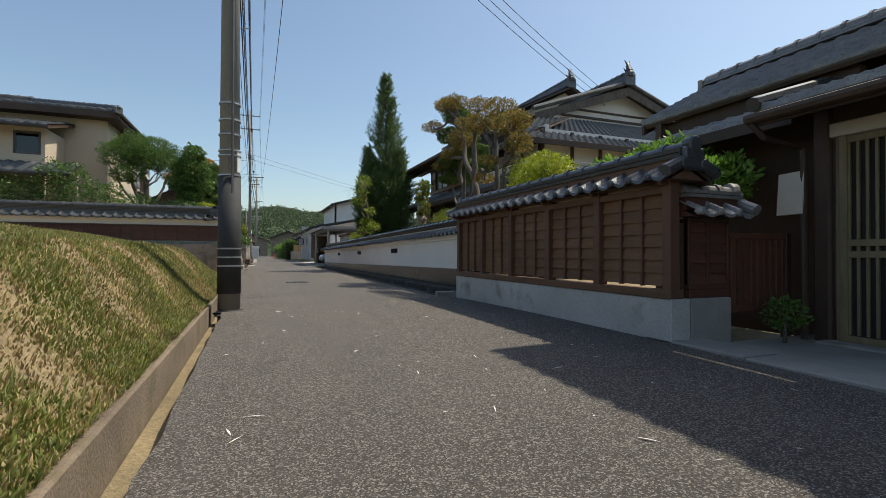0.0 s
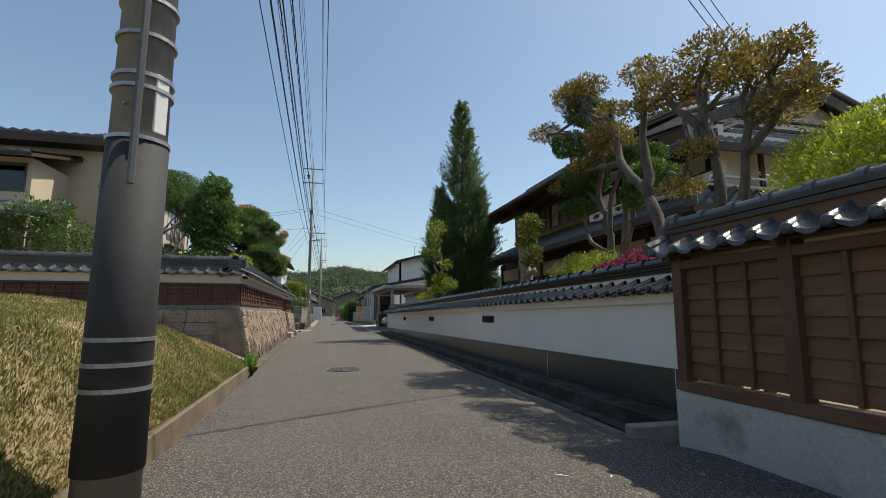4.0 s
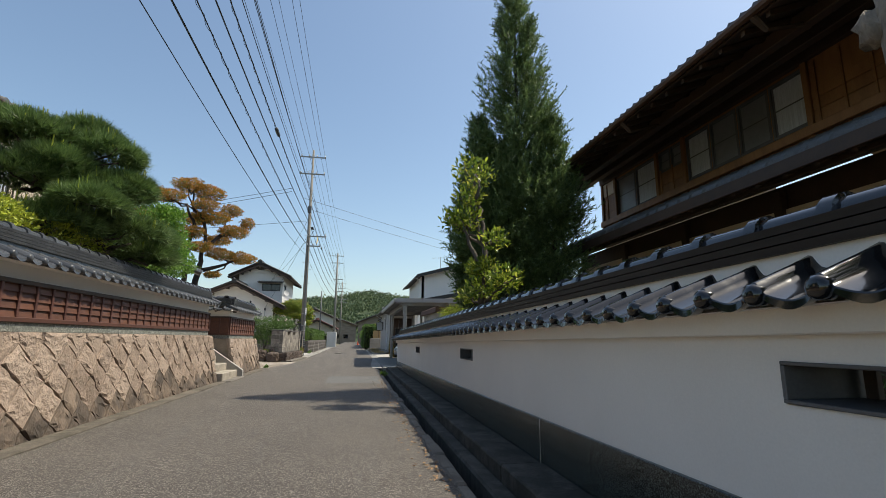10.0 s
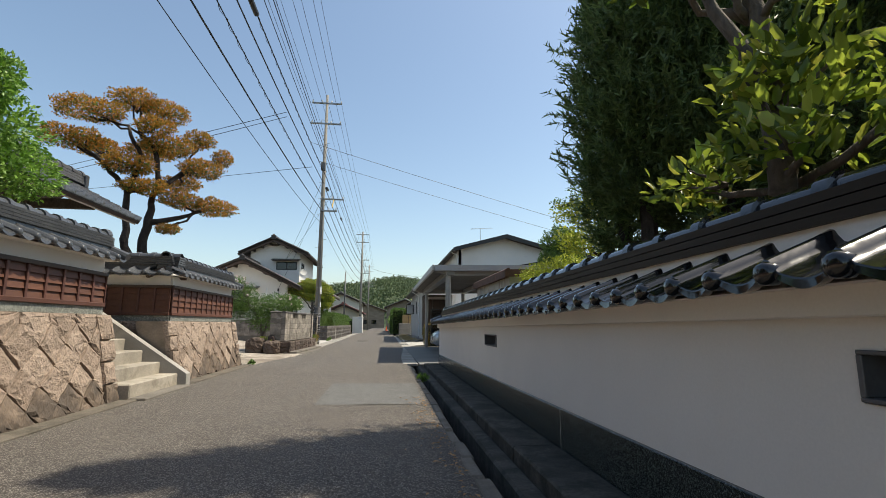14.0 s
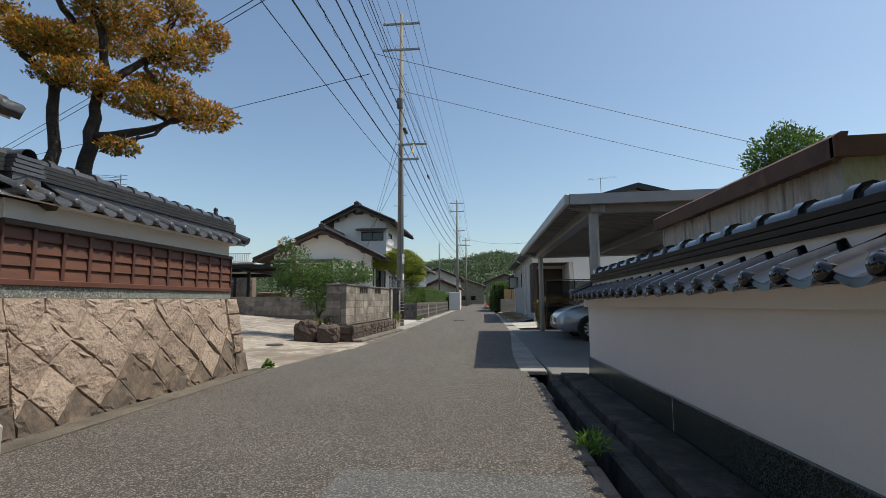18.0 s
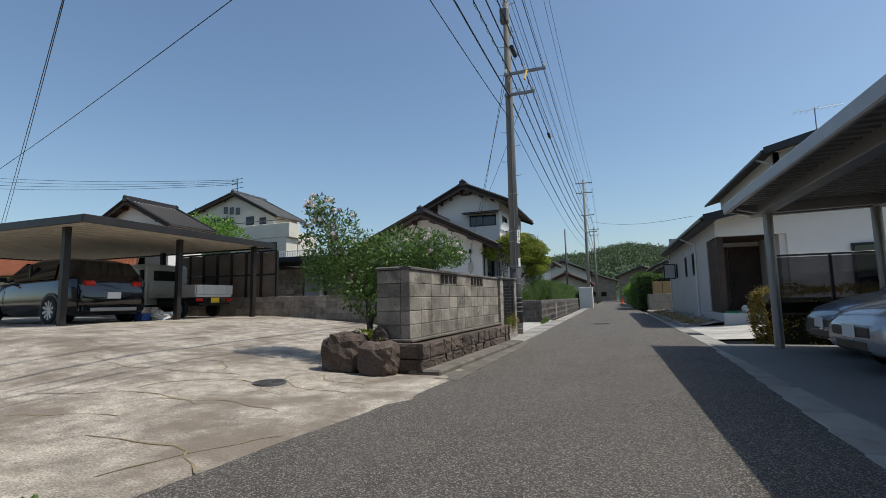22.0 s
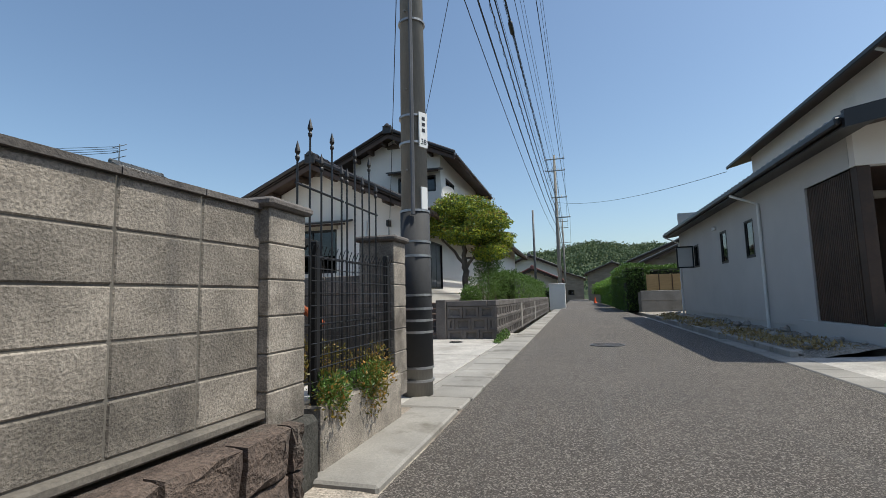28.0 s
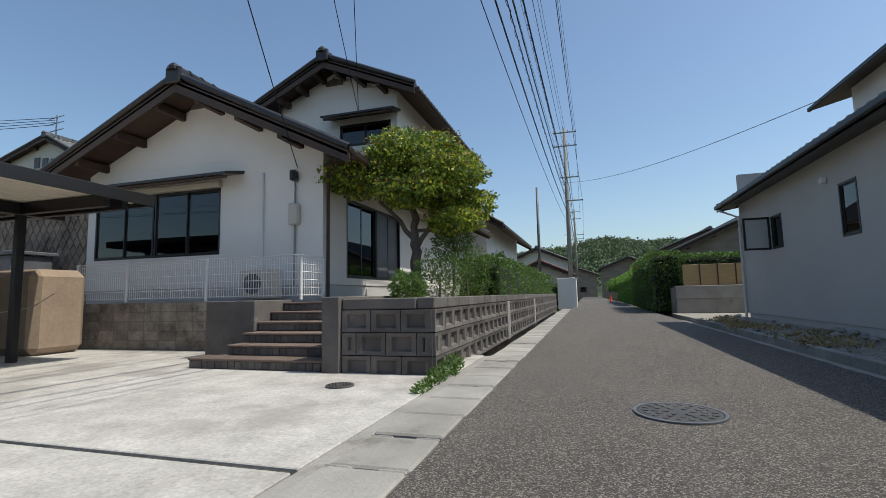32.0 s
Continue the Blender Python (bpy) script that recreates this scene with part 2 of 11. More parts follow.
M_FENCEB = mat("brown_fence_board", (0.165, 0.082, 0.038), 0.65, var=0.22, scale=2.0, fine=30, fvar=0.3, stretch=(6, 1, 6), bump=0.35, depth=0.003, rnd=0.15)
M_BROWN = mat("red_brown_board", (0.112, 0.042, 0.022), 0.65, var=0.22, scale=2.0, fine=30, fvar=0.3, stretch=(6, 1, 6), bump=0.35, depth=0.003, rnd=0.15)
M_DARKWOOD = mat("dark_brown_timber", (0.060, 0.034, 0.021), 0.6, var=0.3, scale=1.5, fine=30, fvar=0.3, bump=0.3, depth=0.003, rnd=0.15)
M_HONEY = mat("honey_wood_siding", (0.25, 0.12, 0.045), 0.55, var=0.2, scale=1.4, fine=30, fvar=0.25, stretch=(5, 5, 1), bump=0.3, depth=0.003, rnd=0.1)
M_LATTICE = mat("pale_weathered_lattice", (0.20, 0.155, 0.085), 0.6, var=0.2, fine=40, stretch=(5, 5, 1), depth=0.003)
M_STONE = mat("tan_sandstone", (0.315, 0.232, 0.175), 0.9, var=0.25, scale=5.0, fine=26, fvar=0.4, bump=1.0, depth=0.03, rnd=0.16, stain=(0.15, 0.11, 0.08), stain_scale=1.7, stain_at=0.57, hue2=(0.32, 0.245, 0.19))
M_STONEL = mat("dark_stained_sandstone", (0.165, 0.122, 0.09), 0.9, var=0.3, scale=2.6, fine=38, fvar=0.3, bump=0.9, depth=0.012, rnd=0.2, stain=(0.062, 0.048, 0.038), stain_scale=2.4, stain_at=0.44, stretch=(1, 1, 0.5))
M_STONED = mat("dark_field_stone", (0.098, 0.070, 0.056), 0.95, var=0.5, scale=4, fine=45, fvar=0.6, bump=1.0, depth=0.022, rnd=0.3, stain=(0.17, 0.15, 0.125), stain_scale=3.2, stain_at=0.55, hue2=(0.11, 0.080, 0.064))
M_PEBBLE = mat("pebble_dash", (0.17, 0.18, 0.155), 0.9, var=0.2, scale=4, fine=130, fvar=0.6, bump=1.0, depth=0.008, speck=(0.42, 0.42, 0.38), speck_scale=90)
M_SOILD = mat("joint_mortar", (0.235, 0.185, 0.14), 0.95, var=0.3, scale=3, fine=50, bump=0.8)
M_BLOCK = mat("grey_concrete_block", (0.268, 0.234, 0.195), 0.92, var=0.36, scale=3.4, fine=90, fvar=0.55, bump=1.0, depth=0.006, rnd=0.26, stain=(0.075, 0.062, 0.050), stain_scale=2.6, stain_at=0.53)
M_LEDGE = mat("stained_grey_concrete", (0.155, 0.137, 0.115), 0.9, var=0.3, scale=1.6, fine=50, fvar=0.35, bump=0.8, stain=(0.085, 0.07, 0.055), stain_scale=1.8, stain_at=0.52)
M_BLOCKJ = mat("block_joint", (0.15, 0.135, 0.115), 0.95, fine=90, bump=0.5)
M_BLOCKD = mat("dark_textured_block", (0.13, 0.115, 0.105), 0.9, var=0.25, scale=3, fine=90, fvar=0.4, bump=0.9, depth=0.006, rnd=0.18, stain=(0.27, 0.25, 0.22), stain_scale=2.4, stain_at=0.6)
M_POLE = mat("utility_pole_concrete", (0.23, 0.215, 0.19), 0.8, var=0.15, scale=1.2, fine=60, fvar=0.15, stretch=(1, 1, 0.2), bump=0.25)
M_WRAP = mat("dark_grey_pole_wrap", (0.038, 0.038, 0.040), 0.75, var=0.2, scale=3, fine=120, fvar=0.35, bump=0.6, depth=0.004)
M_BAND = mat("steel_band", (0.40, 0.40, 0.40), 0.4, metal=0.7, fine=60, bump=0.0)
M_GALV = mat("galvanised_steel", (0.30, 0.31, 0.31), 0.45, metal=0.6, fine=50, bump=0.1)
M_CABLE = mat("black_cable", (0.012, 0.012, 0.013), 0.6, fine=50, bump=0.0)
M_ALU = mat("grey_aluminium", (0.33, 0.32, 0.31), 0.42, metal=0.55, var=0.08, fine=60, fvar=0.06, bump=0.05)
M_ALUL = mat("light_aluminium", (0.55, 0.55, 0.55), 0.38, metal=0.4, var=0.06, fine=60, fvar=0.05, bump=0.05)
M_BLACKM = mat("black_painted_metal", (0.014, 0.013, 0.013), 0.4, var=0.15, fine=70, bump=0.05)
M_WHITEM = mat("white_coated_metal", (0.72, 0.72, 0.70), 0.4, var=0.04, fine=60, fvar=0.04, bump=0.0)
M_GREYM = mat("grey_painted_metal", (0.10, 0.10, 0.105), 0.5, fine=60, bump=0.05)
M_CREAMP = mat("cream_panel", (0.55, 0.50, 0.42), 0.6, var=0.06, fine=60, fvar=0.05, bump=0.0)
M_SMOKE = mat("smoked_plastic_panel", (0.17, 0.135, 0.115), 0.35, var=0.2, fine=20, bump=0.0)
M_CURTAIN = mat("pale_curtain", (0.52, 0.55, 0.58), 0.85, var=0.12, scale=6, fine=40, stretch=(8, 8, 0.3), bump=0.2)
M_SCREEN = mat("grey_insect_screen_pane", (0.19, 0.195, 0.20), 0.35, var=0.12, scale=3, fine=60, fvar=0.1, bump=0.05)
M_NETPANE = mat("pane_with_white_net_curtain", (0.50, 0.53, 0.57), 0.3, var=0.18, scale=7, fine=40, stretch=(6, 6, 0.25), bump=0.1)
M_ROOM = mat("dim_room_shade", (0.03, 0.028, 0.026), 0.9, bump=0.0)
M_GLASS = glass_mat("window_glass", (0.55, 0.6, 0.62))
M_GLASSD = glass_mat("dark_window_glass", (0.14, 0.17, 0.2), 0.02, 1.65)
M_SMOKEG = glass_mat("smoked_screen_panel", (0.40, 0.39, 0.39), 0.10)
M_RUST = mat("rusty_corrugated_sheet", (0.52, 0.49, 0.44), 0.7, var=0.15, scale=2, fine=40, stretch=(1, 1, 0.25), stain=(0.17, 0.07, 0.03), stain_scale=3.0, stain_at=0.54, bump=0.3, streak=(1, 1.6, 0.18))
M_SOIL = mat("dry_soil", (0.25, 0.19, 0.105), 0.95, var=0.3, scale=1.6, fine=35, fvar=0.35, bump=0.9, depth=0.015)
M_GRAVEL = mat("gravel_soil", (0.30, 0.26, 0.21), 0.95, var=0.3, scale=2, fine=60, fvar=0.45, bump=1.0, depth=0.012, speck=(0.40, 0.37, 0.33), speck_scale=45)
M_GROUND = mat("field_ground", (0.11, 0.105, 0.06), 0.95, var=0.35, scale=0.3, fine=6, fvar=0.4, bump=0.8, depth=0.03)
M_GRASS = leaf_mat("grass", (0.10, 0.135, 0.025), (0.22, 0.235, 0.055), 0.6, 0.3, (0.38, 0.32, 0.12))
M_DRY = leaf_mat("dry_grass", (0.28, 0.20, 0.085), (0.44, 0.33, 0.15), 0.7, 0.2, (0.42, 0.33, 0.17))
M_BARK = mat("grey_bark", (0.125, 0.102, 0.084), 0.9, var=0.35, scale=6, fine=30, fvar=0.4, stretch=(1, 1, 0.4), bump=1.0, depth=0.02)
M_BARKD = mat("dark_bark", (0.055, 0.042, 0.034), 0.9, var=0.35, scale=6, fine=30, fvar=0.4, bump=1.0, depth=0.02)
M_BARKP = mat("pale_stump_bark", (0.26, 0.215, 0.17), 0.9, var=0.4, scale=4, fine=18, fvar=0.5, stretch=(1, 1, 0.3), bump=1.0, depth=0.03)
L_GREEN = leaf_mat("mid_green_leaves", (0.052, 0.108, 0.021), (0.131, 0.219, 0.045))
L_DEEP = leaf_mat("deep_green_leaves", (0.028, 0.066, 0.014), (0.085, 0.155, 0.032))
L_BRIGHT = leaf_mat("bright_green_leaves", (0.096, 0.210, 0.028), (0.228, 0.385, 0.061))
L_LIME = leaf_mat("yellow_green_leaves", (0.210, 0.280, 0.028), (0.473, 0.507, 0.061))
L_ORANGE = leaf_mat("orange_bronze_leaves", (0.20, 0.135, 0.02), (0.52, 0.27, 0.035), transl=0.42, warm=(0.62, 0.20, 0.03))
L_BRONZE = leaf_mat("bronze_green_leaves", (0.096, 0.105, 0.021), (0.298, 0.219, 0.049), warm=(0.455, 0.228, 0.052))
L_PINE = leaf_mat("pine_needles", (0.060, 0.115, 0.030), (0.17, 0.25, 0.075), 0.5, 0.3)
L_CONIF = leaf_mat("conifer_sprays", (0.060, 0.105, 0.034), (0.165, 0.235, 0.080), 0.5, 0.35)
L_MAGN = leaf_mat("glossy_light_green_leaves", (0.080, 0.145, 0.022), (0.33, 0.40, 0.055), 0.25, 0.5, (0.52, 0.49, 0.09))
L_REDTIP = leaf_mat("red_tipped_leaves", (0.06, 0.12, 0.02), (0.19, 0.26, 0.045), 0.25, 0.42, (0.578, 0.140, 0.052))
L_PINK = leaf_mat("pink_azalea_flowers", (0.42, 0.035, 0.12), (0.62, 0.07, 0.20), 0.5, 0.3)
L_ROSE = leaf_mat("pale_pink_roses", (0.72, 0.55, 0.55), (0.82, 0.74, 0.72), 0.5, 0.3)
L_WOODS = leaf_mat("woods_far", (0.055, 0.090, 0.045), (0.12, 0.165, 0.075), 0.7, 0.2, (0.21, 0.23, 0.09))

# ---- mesh tools ----
class Mb:
    """A mesh under construction: points and faces."""

    def __init__(self):
        self.v, self.f = [], []

    def add(self, pts, faces):
        n = len(self.v)
        self.v.extend(tuple(p) for p in pts)
        self.f.extend(tuple(n + i for i in f) for f in faces)
        return self

    def box(self, x0, y0, z0, x1, y1, z1, bev=0.0, m=None):
        """A box, its edges chamfered by bev."""
        if bev <= 0:
            pts = [(x, y, z) for z in (z0, z1) for y in (y0, y1) for x in (x0, x1)]
            fs = [(0, 2, 3, 1), (4, 5, 7, 6), (0, 1, 5, 4), (2, 6, 7, 3), (0, 4, 6, 2), (1, 3, 7, 5)]
        else:
            b = min(bev, 0.45 * min(abs(x1 - x0), abs(y1 - y0), abs(z1 - z0)))
            pts, idx = [], {}
            lim = ((x0, x1), (y0, y1), (z0, z1))
            for cx in (0, 1):
                for cy in (0, 1):
                    for cz in (0, 1):
                        for ax in range(3):
                            q = []
                            for k, cc in enumerate((cx, cy, cz)):
                                e = lim[k][cc]
                                q.append(e if k == ax else e + (b if cc == 0 else -b))
                            idx[cx, cy, cz, ax] = len(pts)
                            pts.append(tuple(q))
            fs = []
            for ax in range(3):
                o = [k for k in range(3) if k != ax]
                for s in (0, 1):
                    loop = []
                    for a, c in ((0, 0), (1, 0), (1, 1), (0, 1)):
                        key = [0, 0, 0]
                        key[ax], key[o[0]], key[o[1]] = s, a, c
                        loop.append(idx[(*key, ax)])
                    flip = (s == 1) == (ax == 1)
                    fs.append(tuple(reversed(loop)) if flip else tuple(loop))
            for ax in range(3):
                o = [k for k in range(3) if k != ax]
                for a in (0, 1):
                    for c in (0, 1):
                        k0, k1 = [0, 0, 0], [0, 0, 0]
                        k0[o[0]] = k1[o[0]] = a
                        k0[o[1]] = k1[o[1]] = c
                        k0[ax], k1[ax] = 0, 1
                        fs.append((idx[(*k0, o[0])], idx[(*k1, o[0])], idx[(*k1, o[1])], idx[(*k0, o[1])]))
            for cx in (0, 1):
                for cy in (0, 1):
                    for cz in (0, 1):
                        fs.append(tuple(idx[cx, cy, cz, k] for k in range(3)))
        if m is not None:
            pts = [m @ Vector(p) for p in pts]
        return self.add(pts, fs)

    def tube(self, path, radii, n=8, cap=True):
        """A round bar along a path, with a radius at each point."""
        path = [Vector(p) for p in path]
        if not hasattr(radii, "__len__"):
            radii = [radii] * len(path)
        rings = []
        ref = Vector((0, 0, 1))
        for i, p in enumerate(path):
            d = (path[min(i + 1, len(path) - 1)] - path[max(i - 1, 0)]).normalized()
            if abs(d.dot(ref)) > 0.95:
                ref = Vector((1, 0, 0)) if abs(d.x) < 0.9 else Vector((0, 1, 0))
            a = d.cross(ref).normalized()
            b = d.cross(a).normalized()
            rings.append([p + radii[i] * (math.cos(t) * a + math.sin(t) * b) for t in [2 * math.pi * k / n for k in range(n)]])
        pts = [q for r in rings for q in r]
        fs = [(i * n + k, i * n + (k + 1) % n, (i + 1) * n + (k + 1) % n, (i + 1) * n + k) for i in range(len(path) - 1) for k in range(n)]
        if cap:
            fs.append(tuple(range(n)))
            fs.append(tuple(reversed(range((len(path) - 1) * n, len(path) * n))))
        return self.add(pts, fs)

    def prism(self, poly, along, m=None):
        """A flat polygon pushed along a vector."""
        a = [Vector(p) for p in poly]
        b = [p + Vector(along) for p in a]
        n = len(a)
        pts = a + b
        if m is not None:
            pts = [m @ p for p in pts]
        fs = [tuple(reversed(range(n))), tuple(range(n, 2 * n))] + [(i, (i + 1) % n, n + (i + 1) % n, n + i) for i in range(n)]
        return self.add(pts, fs)

    def grid(self, pts, nu, nv):
        """A sheet of nu by nv points, row after row."""
        return self.add(pts, [(j * nu + i, j * nu + i + 1, (j + 1) * nu + i + 1, (j + 1) * nu + i) for j in range(nv - 1) for i in range(nu - 1)])

    def lathe(self, profile, c=(0, 0, 0), n=12):
        """A turned shape: profile of (radius, height) pairs."""
        pts = [(c[0] + r * math.cos(2 * math.pi * k / n), c[1] + r * math.sin(2 * math.pi * k / n), c[2] + z) for r, z in profile for k in range(n)]
        fs = [(i * n + k, i * n + (k + 1) % n, (i + 1) * n + (k + 1) % n, (i + 1) * n + k) for i in range(len(profile) - 1) for k in range(n)]
        fs += [tuple(reversed(range(n))), tuple(range((len(profile) - 1) * n, len(profile) * n))]
        return self.add(pts, fs)

    def mesh(self, name, material=None, smooth=False):
        me = bpy.data.meshes.new(name)
        me.from_pydata(self.v, [], self.f)
        bm = bmesh.new()
        bm.from_mesh(me)
        if len(self.f) < 30000:
            bmesh.ops.recalc_face_normals(bm, faces=bm.faces)
        bm.to_mesh(me)
        bm.free()
        if material:
            me.materials.append(material)
        if smooth:
            me.polygons.foreach_set("use_smooth", [True] * len(me.polygons))
        return me


def raw(name, pts, faces, material, smooth=False):
    """A large mesh from arrays, faces all of one size."""
    me = bpy.data.meshes.new(name)
    pts = np.asarray(pts, dtype=np.float32)
    faces = np.asarray(faces, dtype=np.int32)
    k = faces.shape[1]
    me.vertices.add(len(pts))
    me.vertices.foreach_set("co", pts.ravel())
    me.loops.add(faces.size)
    me.loops.foreach_set("vertex_index", faces.ravel())
    me.polygons.add(len(faces))
    me.polygons.foreach_set("loop_start", np.arange(0, faces.size, k, dtype=np.int32))
    me.polygons.foreach_set("loop_total", np.full(len(faces), k, dtype=np.int32))
    me.update(calc_edges=True)
    me.validate()
    me.materials.append(material)
    if smooth:
        me.polygons.foreach_set("use_smooth", [True] * len(me.polygons))
    return me


def thing(name, at=(0, 0, 0), label="", category="", group="", kind=""):
    """An empty at a thing's base, to hold its parts."""
    ob = new(name)
    ob.location = at
    ob.empty_display_size = 0.1
    ob["at"] = tuple(at)
    return tagged(ob, label, category, group, kind)


def part(name, mb, material, parent=None, label="", smooth=False, m=None):
    """Links one mesh as an object under a thing or part. The mesh is in world metres unless m is given."""
    me = mb if isinstance(mb, bpy.types.Mesh) else mb.mesh(name, material, smooth)
    ob = new(name, me)
    if parent is not None:
        ob.parent = parent
        base = base_of(parent)
        ob.matrix_basis = base.inverted() @ (m or Matrix())
    elif m is not None:
        ob.matrix_basis = m
    if label:
        ob["label"] = label
    return ob


def base_of(ob):
    m = ob.matrix_basis.copy()
    while ob.parent is not None:
        ob = ob.parent
        m = ob.matrix_basis @ m
    return m


def struct(name, mb, material, label="", category="", smooth=False):
    return tagged(part(name, mb, material, None, "", smooth), label, category, "", "structure")


def frame_on(p0, p1):
    """A frame with x along p0 to p1, z up, and y to its left."""
    p0, p1 = Vector(p0), Vector(p1)
    d = (p1 - p0)
    d.z = 0
    d.normalize()
    n = Vector((-d.y, d.x, 0))
    m = Matrix((d, n, Vector((0, 0, 1)))).transposed().to_4x4()
    m.translation = p0
    return m


def wall_mesh(p0, p1, z0, z1, thick, holes=()):
    """A wall from p0 to p1, its thickness to the left, with holes (u0, u1, v0, v1) through it; v is a height over z=0."""
    m = frame_on((p0[0], p0[1], 0), (p1[0], p1[1], 0))
    length = math.hypot(p1[0] - p0[0], p1[1] - p0[1])
    us = sorted({0, length, *[h[0] for h in holes], *[h[1] for h in holes]})
    vs = sorted({z0, z1, *[h[2] for h in holes], *[h[3] for h in holes]})
    us = [u for u in us if 0 <= u <= length]
    vs = [v for v in vs if z0 <= v <= z1]

    def solid(i, j):
        if not (0 <= i < len(us) - 1 and 0 <= j < len(vs) - 1):
            return False
        u, v = (us[i] + us[i + 1]) / 2, (vs[j] + vs[j + 1]) / 2
        return not any(h[0] < u < h[1] and h[2] < v < h[3] for h in holes)

    mb = Mb()
    for i in range(len(us) - 1):
        for j in range(len(vs) - 1):
            if not solid(i, j):
                continue
            a, b, c, d = us[i], us[i + 1], vs[j], vs[j + 1]
            q = lambda pts: mb.add([m @ Vector(p) for p in pts], [(0, 1, 2, 3)])
            q([(a, 0, c), (b, 0, c), (b, 0, d), (a, 0, d)])
            q([(a, thick, c), (a, thick, d), (b, thick, d), (b, thick, c)])
            if not solid(i - 1, j):
                q([(a, 0, c), (a, 0, d), (a, thick, d), (a, thick, c)])
            if not solid(i + 1, j):
                q([(b, 0, c), (b, thick, c), (b, thick, d), (b, 0, d)])
            if not solid(i, j - 1):
                q([(a, 0, c), (a, thick, c), (b, thick, c), (b, 0, c)])
            if not solid(i, j + 1):
                q([(a, 0, d), (b, 0, d), (b, thick, d), (a, thick, d)])
    return mb


def window(parent, p0, p1, u0, u1, v0, v1, sashes=2, frame_mat=None, pane_mat=None, back=None, inset=0.04, name="window", bars=0, deep=0.12):
    """A window in a wall from p0 to p1 (outside to the right of that way): frame, sashes, panes and what stands behind."""
    m = frame_on((p0[0], p0[1], 0), (p1[0], p1[1], 0))
    w = Mb()
    fw = 0.045
    frame_mat = frame_mat or M_BLACKM
    for a, b, c, d in ((u0, u1, v0, v0 + fw), (u0, u1, v1 - fw, v1), (u0, u0 + fw, v0 + fw, v1 - fw), (u1 - fw, u1, v0 + fw, v1 - fw)):
        w.box(a, inset - 0.05, c, b, inset + 0.05, d, 0.006, m)
    win = part(name, w, frame_mat, parent)
    n = (u1 - u0 - 2 * fw) / sashes
    for i in range(sashes):
        a = u0 + fw + i * n
        off = inset + (0.018 if i % 2 else -0.012)
        s = Mb()
        e = 0.03
        for q in ((a, a + n, v0 + fw, v0 + fw + e), (a, a + n, v1 - fw - e, v1 - fw), (a, a + e, v0 + fw + e, v1 - fw - e), (a + n - e, a + n, v0 + fw + e, v1 - fw - e)):
            s.box(q[0], off - 0.012, q[2], q[1], off + 0.012, q[3], 0.003, m)
        for k in range(bars):
            z = v0 + fw + (k + 1) * (v1 - v0 - 2 * fw) / (bars + 1)
            s.box(a + e, off - 0.01, z - 0.012, a + n - e, off + 0.01, z + 0.012, 0, m)
        sash = part("sash", s, frame_mat, win)
        g = Mb().box(a + e, off - 0.003, v0 + fw + e, a + n - e, off + 0.003, v1 - fw - e, 0, m)
        pane = part("pane", g, pane_mat or M_GLASSD, win)
        pane.visible_shadow = False
    if back:
        bk = Mb()
        segs = 24
        pts = []
        for j, z in enumerate((v0 + fw, v1 - fw)):
            for i in range(segs + 1):
                u = u0 + fw + (u1 - u0 - 2 * fw) * i / segs
                pts.append(m @ Vector((u, inset + deep + 0.02 * math.sin(i * 2.4), z)))
        bk.grid(pts, segs + 1, 2)
        part("curtain", bk, back, win)
    return win


# S-shaped clay tiles over a sloping four-cornered roof
def tile_slope(name, e0, e1, r1, r0, material, parent, pitch=0.28, rows=0.26, amp=0.028, step=0.022, thick=0.05, detail=6):
    """Tiles over the slope from eave e0-e1 up to r0-r1, as one joined sheet with a deck below."""
    e0, e1, r0, r1 = (Vector(p) for p in (e0, e1, r0, r1))
    nrm = (e1 - e0).cross(r0 - e0).normalized()
    if nrm.z < 0:
        nrm = -nrm
    w = max((e1 - e0).length, (r1 - r0).length)
    h = max((r0 - e0).length, (r1 - e1).length)
    nu = max(2, int(round(w / pitch))) * detail + 1
    nr = max(1, int(round(h / rows)))
    vs = []
    for k in range(nr):
        vs += [(k / nr, 1.0), ((k + 0.999) / nr, 0.0)]
    us = np.linspace(0, 1, nu)
    ph = 2 * np.pi * us * (nu - 1) / detail
    prof = amp * (np.sin(ph) + 0.35 * np.sin(2 * ph + 0.6))
    pts = []
    for v, s in vs:
        a = np.array(e0) + (np.array(r0) - np.array(e0)) * v
        b = np.array(e1) + (np.array(r1) - np.array(e1)) * v
        row = a[None] + (b - a)[None] * us[:, None] + np.array(nrm)[None] * (prof + step * s + amp)[:, None]
        pts.append(row)
    low = np.array(e0)[None] + (np.array(e1) - np.array(e0))[None] * us[:, None] - np.array(nrm)[None] * thick
    pts = [low] + pts
    arr = np.concatenate(pts)
    n = len(pts)
    ii, jj = np.meshgrid(np.arange(nu - 1), np.arange(n - 1))
    base = (jj * nu + ii).ravel()
    faces = np.stack([base, base + 1, base + nu + 1, base + nu], 1)
    me = raw(name, arr, faces, material, True)
    me.polygons.foreach_set("use_smooth", [True] * len(me.polygons))
    ob = part(name, me, None, parent)
    deck = Mb()
    deck.add([e0 - nrm * 0.02, e1 - nrm * 0.02, r1 - nrm * 0.02, r0 - nrm * 0.02, e0 - nrm * (thick + 0.05), e1 - nrm * (thick + 0.05), r1 - nrm * (thick + 0.05), r0 - nrm * (thick + 0.05)],
             [(0, 1, 2, 3), (7, 6, 5, 4), (0, 4, 5, 1), (1, 5, 6, 2), (2, 6, 7, 3), (3, 7, 4, 0)])
    part("roof_deck", deck, M_DARKWOOD, parent)
    return ob


